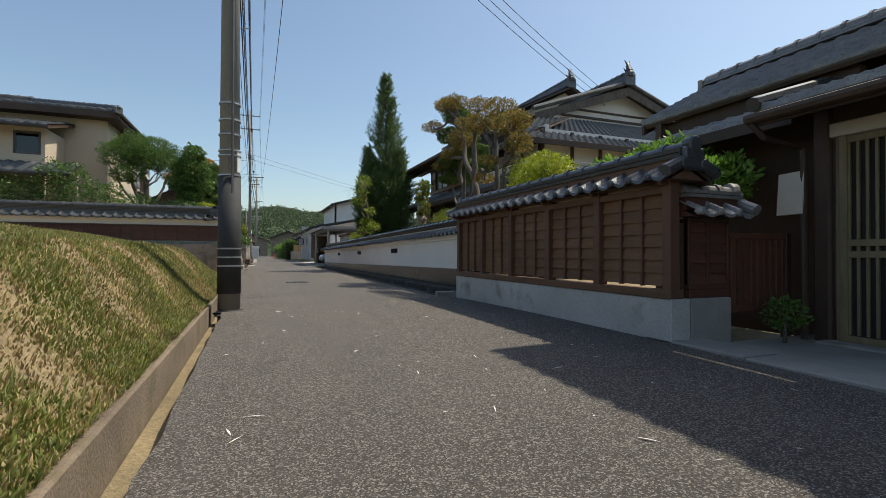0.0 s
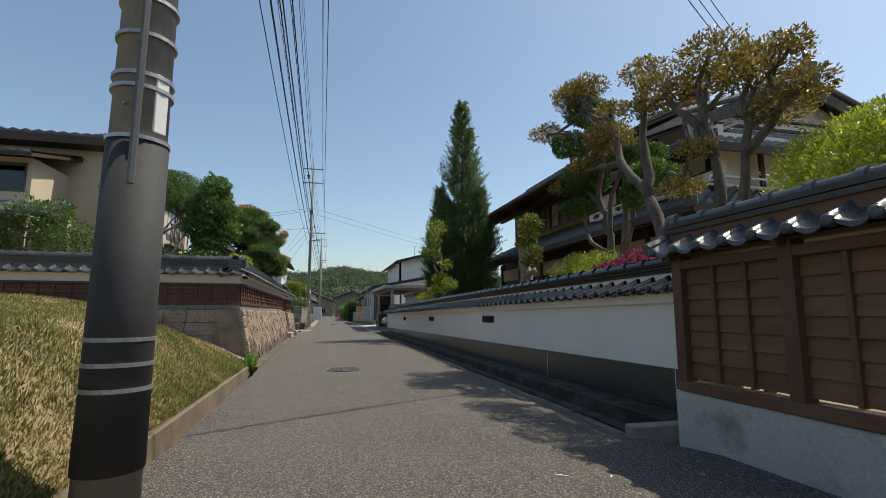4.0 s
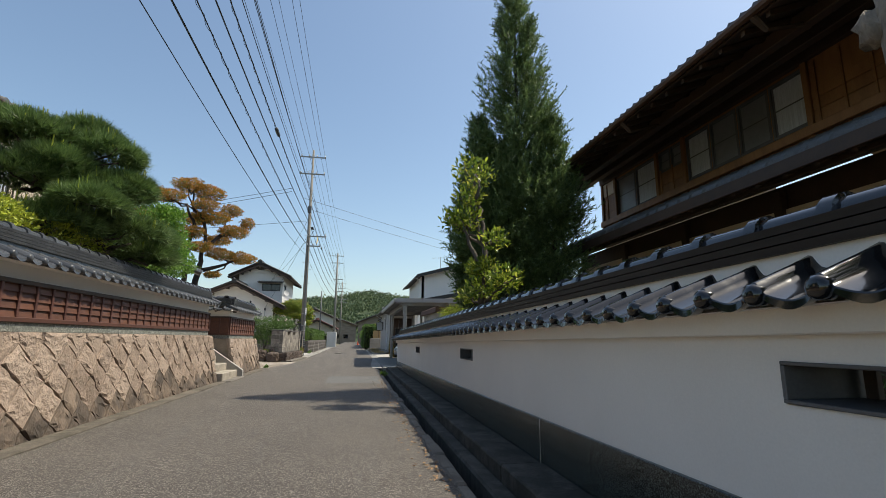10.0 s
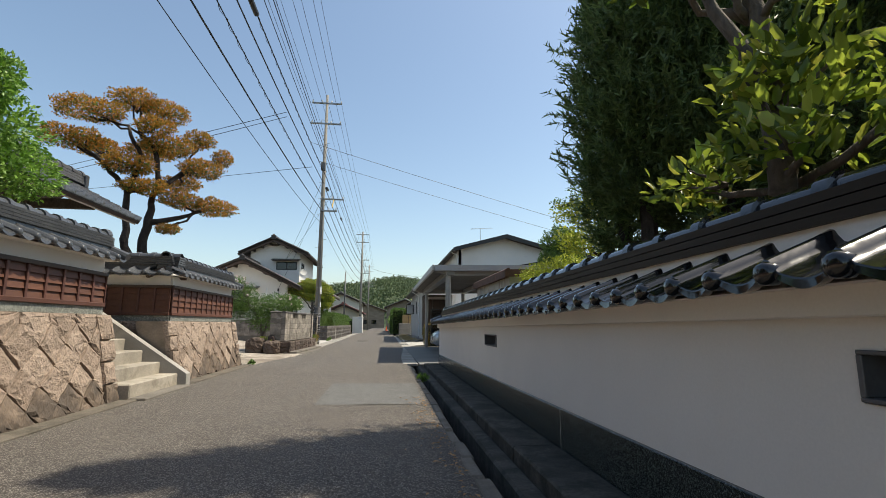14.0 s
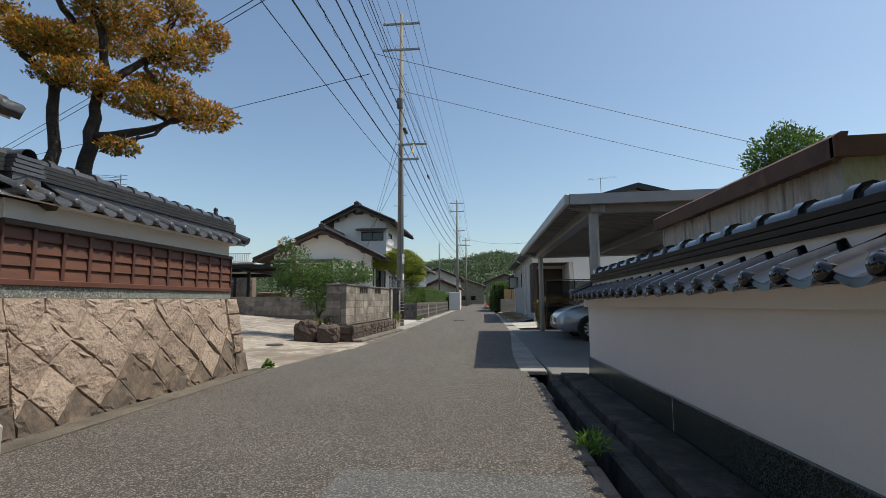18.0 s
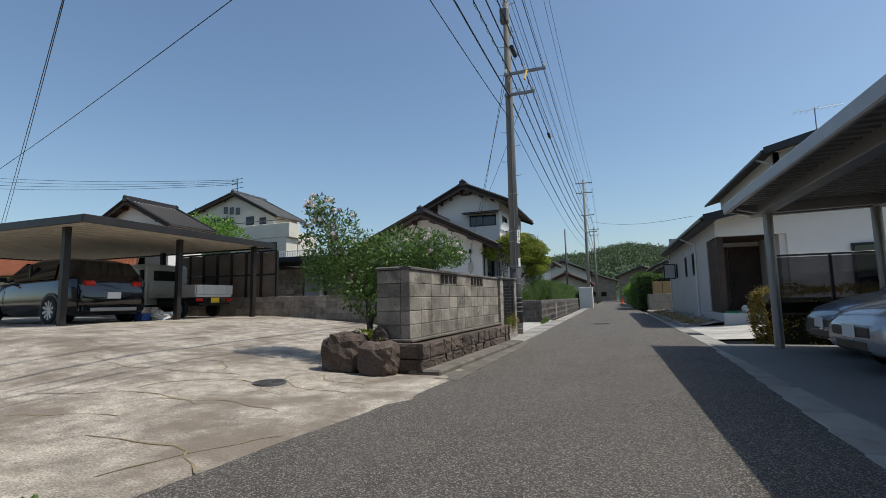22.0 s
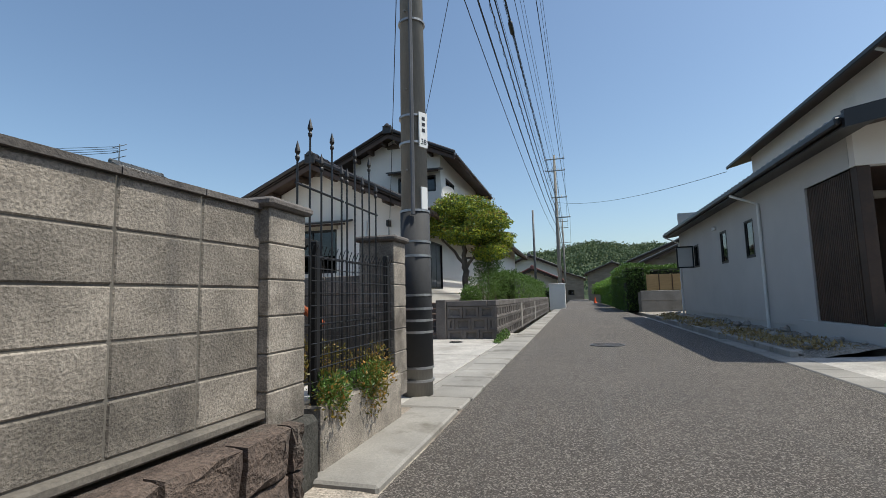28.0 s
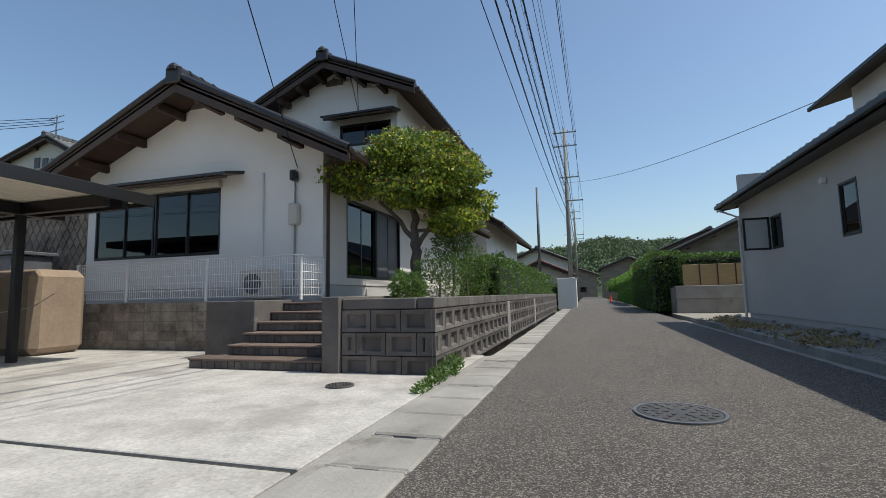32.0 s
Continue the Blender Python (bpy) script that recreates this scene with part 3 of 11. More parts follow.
def ridge_bar(name, a, b, material, parent, w=0.3, h=0.25, layers=3, cap=True, finial=True):
    """A ridge: flat courses, a round cap in pieces, and an end tile."""
    a, b = Vector(a), Vector(b)
    m = frame_on(a, b)
    d = b - a
    L = math.hypot(d.x, d.y)
    k = d.z / max(L, 1e-6)
    mb = Mb()
    for i in range(layers):
        z = i * h / (layers + 1)
        ww = w * (1 - 0.1 * i)
        q = [(0, -ww / 2, z), (0, ww / 2, z), (0, ww / 2 - 0.01, z + h / (layers + 1) - 0.008), (0, -ww / 2 + 0.01, z + h / (layers + 1) - 0.008)]
        mb.prism(q, (L, 0, 0))
    n = max(1, int(L / 0.33))
    for i in range(n):
        x0, x1 = i * L / n, (i + 1) * L / n
        r = w * 0.36
        ring = [(r * math.cos(t), r * math.sin(t)) for t in [math.pi * j / 6 for j in range(7)]]
        for xa, xb, s in ((x0, x1 - 0.05, 1.0), (x1 - 0.05, x1, 1.16)):
            pts = [(xa, y * s, h * layers / (layers + 1) + z * s) for y, z in ring] + [(xb, y * s, h * layers / (layers + 1) + z * s) for y, z in ring]
            mb.add(pts, [(j, j + 1, j + 8, j + 7) for j in range(6)] + [tuple(range(7)), tuple(range(7, 14))])
    if finial:
        for x, s in ((-0.04, -1), (L + 0.04, 1)):
            mb.box(x - 0.05, -w * 0.62, -0.12, x + 0.05, w * 0.62, h * 0.9, 0.02)
            mb.lathe([(0.0, 0), (w * 0.42, 0.02), (w * 0.42, h * 0.35), (w * 0.25, h * 0.6), (0.02, h * 0.75)], (x, 0, h * 0.55), 8)
    mb.v = [tuple(m @ Vector((p[0], p[1], p[2] + k * p[0]))) for p in mb.v]
    return part(name, mb, material, parent)


# foliage
RNG = np.random.default_rng(7)


def leaves(name, pads, n, size, material, parent, up=0.4, aspect=2.2, fill=0.35, droop=0.0, lumps=0):
    """Leaves over flattened pads (x, y, z, rx, ry, rz): bent four-cornered blades with an uneven outline."""
    pads = np.asarray(pads, float)
    vol = (pads[:, 3] * pads[:, 4] * pads[:, 5]) ** (2 / 3)
    pick = RNG.choice(len(pads), n, p=vol / vol.sum())
    P = pads[pick]
    d = RNG.normal(size=(n, 3))
    d /= np.linalg.norm(d, axis=1)[:, None]
    r = np.where(RNG.random(n) < fill, RNG.random(n) ** 0.5, 0.80 + 0.28 * RNG.random(n))
    lump = 1 + 0.16 * np.sin(5 * d[:, 0] + 9 * pick) * np.sin(4 * d[:, 1] + 5 * pick) + 0.10 * np.sin(11 * d[:, 2] + 7 * d[:, 0] + pick)
    c = P[:, :3] + d * P[:, 3:] * (r * lump)[:, None]
    ax = d + up * np.array([0, 0, 1]) + 0.75 * RNG.normal(size=(n, 3)) - droop * np.array([0, 0, 1])
    ax /= np.linalg.norm(ax, axis=1)[:, None]
    side = np.cross(ax, d + 0.6 * RNG.normal(size=(n, 3)))
    side /= np.linalg.norm(side, axis=1)[:, None] + 1e-9
    nn = np.cross(ax, side)
    s = size * (0.6 + 0.8 * RNG.random(n))[:, None]
    w = s / aspect / 2
    if size >= 0.09:
        # broad blades: a pointed oval folded along its midrib
        q = [c - ax * s * 0.5, c - ax * s * 0.2 + side * w + nn * w * 0.5, c + ax * s * 0.2 + side * w * 0.9 + nn * w * 0.35, c + ax * s * 0.5 - nn * w * 0.4,
             c + ax * s * 0.2 - side * w * 0.9 + nn * w * 0.35, c - ax * s * 0.2 - side * w + nn * w * 0.5]
        b = np.arange(n) * 6
        faces = np.concatenate([np.stack([b + i, b + j, b + k], 1) for i, j, k in ((0, 1, 2), (0, 2, 3), (0, 3, 4), (0, 4, 5))])
        return part(name, raw(name, np.stack(q, 1).reshape(-1, 3), faces, material), None, parent)
    pts = np.stack([c - ax * s * 0.5, c + side * w + nn * w * 0.4, c + ax * s * 0.5, c - side * w + nn * w * 0.4], 1).reshape(-1, 3)
    b = np.arange(n) * 4
    faces = np.concatenate([np.stack([b, b + 1, b + 2], 1), np.stack([b, b + 2, b + 3], 1)])
    me = raw(name, pts, faces, material)
    return part(name, me, None, parent)


def limb(mb, a, b, r0, r1, bend=0.12, n=5, sides=7):
    a, b = Vector(a), Vector(b)
    L = (b - a).length
    path = []
    for i in range(n + 1):
        t = i / n
        w = math.sin(math.pi * t) * bend * L
        path.append(a.lerp(b, t) + Vector((random.uniform(-w, w), random.uniform(-w, w), random.uniform(-w, w) * 0.6)) * (0 if i in (0, n) else 1))
    mb.tube(path, [r0 + (r1 - r0) * i / n for i in range(n + 1)], sides)
    return path


def blob(mb, c, r, seed=0, nu=10, nv=7, rough=0.22):
    """A rough rounded stone or clump."""
    rnd = random.Random(seed)
    pts, top = [], []
    o = Vector((rnd.random() * 50, rnd.random() * 50, 0))
    for j in range(nv):
        th = math.pi * (j + 0.5) / nv
        for i in range(nu):
            ph = 2 * math.pi * i / nu
            d = Vector((math.sin(th) * math.cos(ph), math.sin(th) * math.sin(ph), math.cos(th)))
            k = 1 + rough * noise.noise(d * 1.7 + o) * 2
            pts.append((c[0] + d.x * r[0] * k, c[1] + d.y * r[1] * k, c[2] + d.z * r[2] * k))
    fs = [(j * nu + i, j * nu + (i + 1) % nu, (j + 1) * nu + (i + 1) % nu, (j + 1) * nu + i) for j in range(nv - 1) for i in range(nu)]
    fs += [tuple(range(nu)), tuple(reversed(range((nv - 1) * nu, nv * nu)))]
    return mb.add(pts, fs)


def smooth(a, b, x):
    t = min(1.0, max(0.0, (x - a) / (b - a)))
    return t * t * (3 - 2 * t)


def ground_z(x, y):
    """The road's height: a gentle rise at the start, and a crossfall by the gate."""
    return 0.13 * smooth(0, 12, y) + 0.11 * smooth(-0.2, 3.9, x) * (1 - smooth(3.5, 11, y))

# ---- ground and road ----
def sheet(name, x0, x1, y0, y1, nx, ny, zf, material, **kw):
    xs, ys = np.linspace(x0, x1, nx), np.linspace(y0, y1, ny)
    pts = [(x, y, zf(x, y)) for y in ys for x in xs]
    return struct(name, Mb().grid(pts, nx, ny), material, smooth=True, **kw)


big = Mb()
big.grid([(x, y, -0.35 if (-30 < x < 40 and -60 < y < 140) else -0.35) for y in (-900, -60, 0, 60, 140, 900) for x in (-900, -60, 0, 60, 900)], 5, 6)
struct("ground", big, M_GROUND, "flat green and brown fields reaching the horizon", "ground")


def road_left(y):
    return -0.50 - 0.05 * smooth(15.0, 16.0, y) + 0.55 * smooth(33.0, 38.5, y)


def road_right(y):
    return 3.9 - 0.4 * smooth(8.6, 9.4, y) + 0.3 * smooth(34, 42, y)


rp = []
ry = [-30 + 0.5 * i for i in range(60)] + [0.5 * i for i in range(180)] + [90 + 4 * i for i in range(30)]
for y in ry:
    for k in range(9):
        x = road_left(y) + (road_right(y) - road_left(y)) * k / 8 + (0.012 * math.sin(7 * y) + 0.01 * math.sin(17 * y) if k in (0, 8) else 0)
        rp.append((x, y, ground_z(x, y) + 0.012 * math.sin(math.pi * k / 8)))
mbr = Mb().grid(rp, 9, len(ry))
struct("road", mbr, M_ASPH, "narrow grey asphalt lane with coarse worn aggregate", "road", smooth=True)
# lane edges go down to the soil
for side, fx in ((-1, road_left), (1, road_right)):
    pts = []
    for y in ry:
        x = fx(y) + 0.012 * math.sin(7 * y) + 0.01 * math.sin(17 * y)
        z = ground_z(x, y)
        pts += [(x, y, z), (x + side * 0.01, y, z - 0.34)]
    struct("road_edge", Mb().grid(pts, 2, len(ry)), M_CONCD, "broken asphalt edge of the lane", "road edge")


def strip(name, x0, x1, y0, y1, z0, z1, material, label, category="kerb", bev=0.012):
    return struct(name, Mb().box(x0, y0, z0, x1, y1, z1, bev), material, label, category)


# apron slabs before the gate, a joint across the lane and pale litter on it
ap = Mb()
for i in range(9):
    a, b = -6.0 + i * 1.1, -6.0 + (i + 1) * 1.1
    ap.box(3.88, a + 0.006, -0.1, 4.34, b - 0.006, ground_z(3.9, a) + 0.035, 0.012)
struct("apron_slabs", ap, M_CONC, "row of pale concrete slabs over the gutter by the gate", "kerb")
struct("entrance_pavement", Mb().box(4.345, -7.0, -0.1, 6.3, 3.55, 0.10, 0.01), M_CONC, "stained concrete pavement before the gatehouse", "pavement")
jm = Mb()
for k in range(22):
    xa = -0.42 + k * 0.19
    jm.add([(xa + dx, 4.55 + 0.012 * math.sin(k * 1.7 + i) + dy, ground_z(xa, 4.55) + 0.012 * math.sin(math.pi * (xa + 0.5) / 4.4) + 0.004) for i, (dx, dy) in enumerate(((0, -0.006), (0.19, -0.006), (0.19, 0.006), (0, 0.006)))], [(0, 1, 2, 3)])
struct("road_joint", jm, M_CONCD, "dark filled joint across the asphalt", "road joint")
lm = Mb()
rl = random.Random(21)
for k in range(60):
    x, y = rl.uniform(-0.3, 3.4), rl.uniform(0.8, 8.5)
    a = rl.uniform(0, 3.1)
    h = ground_z(x, y) + 0.012 * math.sin(math.pi * (x + 0.5) / 4.4) + 0.006
    ln, w = rl.choice((0.015, 0.02, 0.03, 0.07)), rl.uniform(0.004, 0.009)
    c, q = math.cos(a), math.sin(a)
    lm.add([(x - ln * c, y - ln * q, h), (x - w * q, y + w * c, h + 0.004), (x + ln * c, y + ln * q, h + 0.002), (x + w * q, y - w * c, h + 0.003)], [(0, 1, 2, 3)])
struct("litter", lm, M_PLASTER, "scattered pale dry leaf scraps on the lane", "litter")


dl = Mb()
for k in range(420):
    y = rl.uniform(13.5, 27.5)
    x = 3.47 - abs(rl.gauss(0, 0.13))
    a, ln = rl.uniform(0, 3.1), rl.uniform(0.012, 0.03)
    c, q, w = math.cos(a), math.sin(a), ln * 0.45
    h = 0.145
    dl.add([(x - ln * c, y - ln * q, h), (x - w * q, y + w * c, h + 0.008), (x + ln * c, y + ln * q, h + 0.003), (x + w * q, y - w * c, h + 0.006)], [(0, 1, 2, 3)])
tagged(part("leaf_litter", dl, mat("brown_fallen_leaves", (0.30, 0.17, 0.07), 0.8, var=0.3, island=0.35, bump=0.0)), "brown fallen leaves along the gutter's edge", "leaves", "", "stuff")

# repair patch
pm = Mb()
pts = []
for y in (26.9, 27.6, 28.4, 29.2):
    for x in (1.95, 2.5, 3.1, 3.42):
        pts.append((x, y, ground_z(x, y) + 0.012 * math.sin(math.pi * (x + 0.5) / 4) + 0.005))
struct("road_patch", pm.grid(pts, 4, 4), M_PATCH, "paler rectangular asphalt repair patch", "road patch")

# ---- roofed garden walls ----
def eave_tile_mesh(material, pitch=0.262, length=0.40, slope=0.5, amp=0.05, lip=0.05):
    """One eave tile: an S-shaped pan with a turned-down lip and a round knob. x along the eave, y down the slope."""
    mb = Mb()
    n = 17
    top0, top1, low = [], [], []
    for i in range(n):
        s = i / (n - 1)
        z = -0.62 * amp * math.sin(math.pi * (s / 0.72) ** 0.8) if s < 0.72 else 0.95 * amp * math.sin(math.pi * (s - 0.72) / 0.28)
        x = (s - 0.5) * pitch * 1.04
        top0.append((x, 0, z))
        top1.append((x, length, z - slope * length))
        low.append((x, length + 0.006, z - slope * length - lip * (0.45 + 0.25 * math.sin(math.pi * min(1, s / 0.72)))))
    mid = [((a[0] + b[0]) / 2, (a[1] + b[1]) / 2, (a[2] + b[2]) / 2 - 0.006) for a, b in zip(top0, top1)]
    back = [(p[0], length - 0.05, p[2] + 0.012) for p in low]
    rim = [(p[0], length + 0.002, p[2] - 0.006) for p in top1]
    # pan, rim and lip keep crisp edges between them
    for rows in ((top0, mid, top1), (top1, rim), (rim, low), (low, back)):
        mb.add([q for r in rows for q in r], [(r * n + i, r * n + i + 1, (r + 1) * n + i + 1, (r + 1) * n + i) for r in range(len(rows) - 1) for i in range(n - 1)])
    kx = 0.374 * pitch
    c = (kx, length + 0.018, amp * 0.05 - slope * length - 0.006)
    ring = [(0.042 * math.cos(t), 0.042 * math.sin(t)) for t in [2 * math.pi * k / 10 for k in range(10)]]
    pts = [(c[0] + a, c[1] - 0.05, c[2] + b) for a, b in ring] + [(c[0] + a, c[1], c[2] + b) for a, b in ring] + [(c[0] + 0.6 * a, c[1] + 0.012, c[2] + 0.6 * b) for a, b in ring]
    mb.add(pts, [(r * 10 + k, r * 10 + (k + 1) % 10, (r + 1) * 10 + (k + 1) % 10, (r + 1) * 10 + k) for r in range(2) for k in range(10)] + [tuple(range(20, 30))])
    return mb.mesh("eave_tile", material, True)


def cap_mesh(material, length, r=0.075):
    """One round ridge tile with a raised collar."""
    mb = Mb()
    k = 7
    ring = [(r * math.cos(t), r * math.sin(t)) for t in [math.pi * j / (k - 1) for j in range(k)]]
    xs = [(0, 1.0), (length - 0.075, 1.0), (length - 0.07, 1.26), (length - 0.004, 1.26), (length - 0.003, 0.9)]
    for (xa, sa), (xb, sb) in zip(xs, xs[1:]):
        mb.add([(x, y * q, z * q) for x, q in ((xa, sa), (xb, sb)) for y, z in ring], [(j, j + 1, k + j + 1, k + j) for j in range(k - 1)])
    return mb.mesh("ridge_tile", material, True)


def wall_roof(parent, p0, p1, z, material, half=0.2, over=0.2, slope=0.5, courses=3, pitch=0.262, ridge_h=0.17, k=0.0, cap_len=0.30, ends=(True, True), end_mat=None, ridge_mat=None, bed_mat=None):
    """A tiled coping along p0-p1; the seen side is to the left of that way. z is the eave's height at p0, k its rise per metre."""
    a = Vector((p1[0] - p0[0], p1[1] - p0[1], 0))
    L = a.length
    a.normalize()
    o = Vector((0, 0, 1)).cross(a)
    run = half + over
    m0 = Matrix((a, o, Vector((0, 0, 1)))).transposed().to_4x4()
    m0.translation = Vector((p0[0], p0[1], z + slope * run))
    sk = Matrix.Identity(4)
    sk[2][0] = k
    m0 = m0 @ sk
    mesh = eave_tile_mesh(material, pitch, run, slope)
    n = int(round(L / pitch))
    for i in range(n):
        part("eave_tile", mesh, None, parent, m=m0 @ Matrix.Translation(((i + 0.5) * L / n, 0, random.uniform(-0.003, 0.003))) @ Matrix.Rotation(random.uniform(-0.012, 0.012), 4, "Z"))
    c = [m0 @ Vector(q) for q in ((0, -run, -slope * run), (L, -run, -slope * run), (L, 0, 0), (0, 0, 0))]
    tile_slope("back_tiles", c[0], c[1], c[2], c[3], material, parent, pitch, 0.25, detail=4)
    # underside board and plaster bed under the tiles
    mb = Mb().prism([(0, run - 0.06, -slope * run - 0.05), (0, -run + 0.06, -slope * run - 0.05), (0, 0, -0.08)], (L, 0, 0), m0)
    part("roof_bed", mb, end_mat or M_PLASTER, parent)
    rm = Mb()
    ch = ridge_h / courses
    for i in range(courses):
        w = 0.15 - 0.012 * i
        q = [(-0.01, -w, 0.01 + i * ch), (-0.01, w, 0.01 + i * ch), (-0.01, w + 0.006, 0.012 + i * ch + ch * 0.72), (-0.01, w - 0.02, (i + 1) * ch), (-0.01, -w + 0.02, (i + 1) * ch), (-0.01, -w - 0.006, 0.012 + i * ch + ch * 0.72)]
        rm.prism(q, (L + 0.02, 0, 0), m0)
    part("ridge_course", rm, ridge_mat or material, parent)
    bed = Mb().prism([(0.005, -0.135, -0.12), (0.005, 0.135, -0.12), (0.005, 0.125, 0.012), (0.005, -0.125, 0.012)], (L - 0.01, 0, 0), m0)
    part("ridge_bed", bed, bed_mat or end_mat or M_PLASTER, parent, "bed under the ridge courses")
    cm = cap_mesh(material, cap_len)
    n = int(round(L / cap_len))
    for i in range(n):
        part("ridge_tile", cm, None, parent, m=m0 @ Matrix.Translation((i * L / n, 0, ridge_h)) @ Matrix.Rotation(random.uniform(-0.008, 0.008), 4, "Y"))
    for e, x in zip(ends, (0, L)):
        if not e:
            continue
        s = -1 if x == 0 else 1
        om = Mb()
        om.box(x - 0.035 + 0.03 * s, -0.13, -0.12, x + 0.035 + 0.03 * s, 0.13, ridge_h, 0.02, m0)
        for yy, zz, rr in ((0, ridge_h + 0.03, 0.09), (0.13, -0.06, 0.06), (-0.13, -0.06, 0.06)):
            mm = m0 @ Matrix.Translation((x + 0.06 * s, yy, zz)) @ Matrix.Rotation(math.pi / 2 * s, 4, "Y")
            t = Mb().lathe([(rr * 0.9, -0.09), (rr, -0.04), (rr, 0.0), (rr * 0.8, 0.015), (rr * 0.55, 0.018)], n=12)
            om.add([mm @ Vector(v) for v in t.v], t.f)
        part("end_tile", om, material, parent)
        # gable edge roll
        ge = Mb()
        ge.tube([m0 @ Vector((x + 0.01 * s, 0, 0.03)), m0 @ Vector((x + 0.01 * s, run * 0.6, -slope * run * 0.6 + 0.03)), m0 @ Vector((x + 0.01 * s, run + 0.02, -slope * run + 0.02))], [0.06, 0.06, 0.065], 9)
        ge.tube([m0 @ Vector((x + 0.01 * s, 0, 0.03)), m0 @ Vector((x + 0.01 * s, -run - 0.02, -slope * run + 0.02))], [0.06, 0.065], 9)
        part("edge_tile", ge, material, parent)


# white plastered wall with black glazed tiles
WK = -0.0115


def white_z(y):
    return WK * (y - 15.8)


def build_white_wall():
    w = thing("wall_white", (4.53, 21.2, 0.13), "white plastered garden wall on a black granite base with glazed black tile coping", "garden wall", kind="structure")
    y0, y1 = 9.25, 33.0
    holes = []
    slots = [(15.42, 0.78), (21.25, 0.76), (26.84, 0.70)]
    for c, wd in slots:
        holes.append((y1 - (c + wd / 2), y1 - (c - wd / 2), 1.035, 1.195))
    # local u runs from y1 down to y0, so the thickness goes to +x
    body = wall_mesh((4.33, y1), (4.33, y0), 0.58, 1.49, 0.40, holes)
    body.v = [(x, y, z + white_z(y)) for x, y, z in body.v]
    part("plaster_wall", body, M_PLASTER, w)
    # projecting eave band under the tiles
    bd = Mb().box(4.275, y0 - 0.02, 1.30, 4.785, y1 + 0.02, 1.46, 0.006)
    bd.v = [(x, y, z + white_z(y)) for x, y, z in bd.v]
    part("eave_band", bd, M_PLASTER, w)
    for c, wd in slots:
        fm = Mb()
        for a, b, q, r in ((c - wd / 2, c + wd / 2, 1.035, 1.05), (c - wd / 2, c + wd / 2, 1.18, 1.195), (c - wd / 2, c - wd / 2 + 0.02, 1.05, 1.18), (c + wd / 2 - 0.02, c + wd / 2, 1.05, 1.18)):
            fm.box(4.315, a, q + white_z(c), 4.70, b, r + white_z(c), 0.003)
        f = part("slot_frame", fm, M_GREYM, w, "dark metal frame of the viewing slot")
        for i in range(6):
            yy = c - wd / 2 + (i + 0.5) * wd / 6
            part("slot_bar", Mb().box(4.66, yy - 0.025, 1.05 + white_z(c), 4.69, yy + 0.025, 1.18 + white_z(c), 0.003), M_DARKWOOD, f)
    # granite base slabs with pale joints
    yy = y0
    i = 0
    while yy < y1 - 0.05:
        ye = min(9.55 + 2.93 * i, y1) if i else 9.55
        i += 1
        g = Mb().box(4.305, yy + 0.004, 0.10, 4.76, ye - 0.004, 0.615, 0.004)
        g.v = [(x, y, z + white_z(y)) for x, y, z in g.v]
        part("granite_slab", g, M_GRANITE, w)
        j = Mb().box(4.308, ye - 0.006, 0.10, 4.75, ye + 0.006, 0.61)
        j.v = [(x, y, z + white_z(y)) for x, y, z in j.v]
        part("joint", j, M_PLASTER, w)
        yy = ye
    wall_roof(w, (4.53, y0 - 0.08), (4.53, y1 + 0.06), 1.452 + white_z(y0), M_TILEB, half=0.2, over=0.2, slope=0.43, k=WK, cap_len=0.36, courses=3, ridge_h=0.135, ridge_mat=M_RIDGEB)
    return w


build_white_wall()
strip("garden_soil", 4.78, 22.0, 6.1, 33.1, -0.4, 0.21, M_SOIL, "bare garden soil behind the white wall", "soil", 0.0)
# stepped concrete ledge and open gutter at the foot of the white wall; their dark colour includes its shade
lg = Mb()
for i in range(16):
    a, b = 9.3 + i * 1.5, 9.3 + (i + 1) * 1.5
    if b > 33.1:
        b = 33.1
    lg.box(3.93, a + 0.004, -0.2, 4.304, b - 0.004, 0.235 + white_z(a) * 0.3, 0.015)
struct("gutter_ledge", lg, M_CONCD, "stained concrete ledge above the gutter, darkened for the wall's shade", "ledge")
strip("gutter_step", 3.76, 3.929, 9.3, 33.1, -0.22, 0.10, M_CONCD, "lower concrete step beside the gutter, darkened for the wall's shade", "ledge", 0.02)
strip("gutter_floor", 3.45, 3.77, 9.3, 33.1, -0.5, -0.34, M_CONCD, "concrete floor of the roadside gutter, darkened for the trench's shade", "gutter", 0.0)
strip("gutter_end", 3.50, 4.30, 9.16, 9.3, -0.22, 0.24, M_CONC, "pale concrete end block of the ledge", "ledge", 0.015)
lipm = Mb()
for i in range(46):
    a = 9.35 + i * 0.515
    lipm.box(3.47 + 0.03 * random.random(), a + 0.02, -0.2, 3.58 + 0.04 * random.random(), a + 0.515 - 0.03 * random.random(), 0.125 + 0.018 * random.random(), 0.02)
struct("gutter_lip", lipm, M_LEDGE, "broken concrete lip between lane and gutter", "kerb")

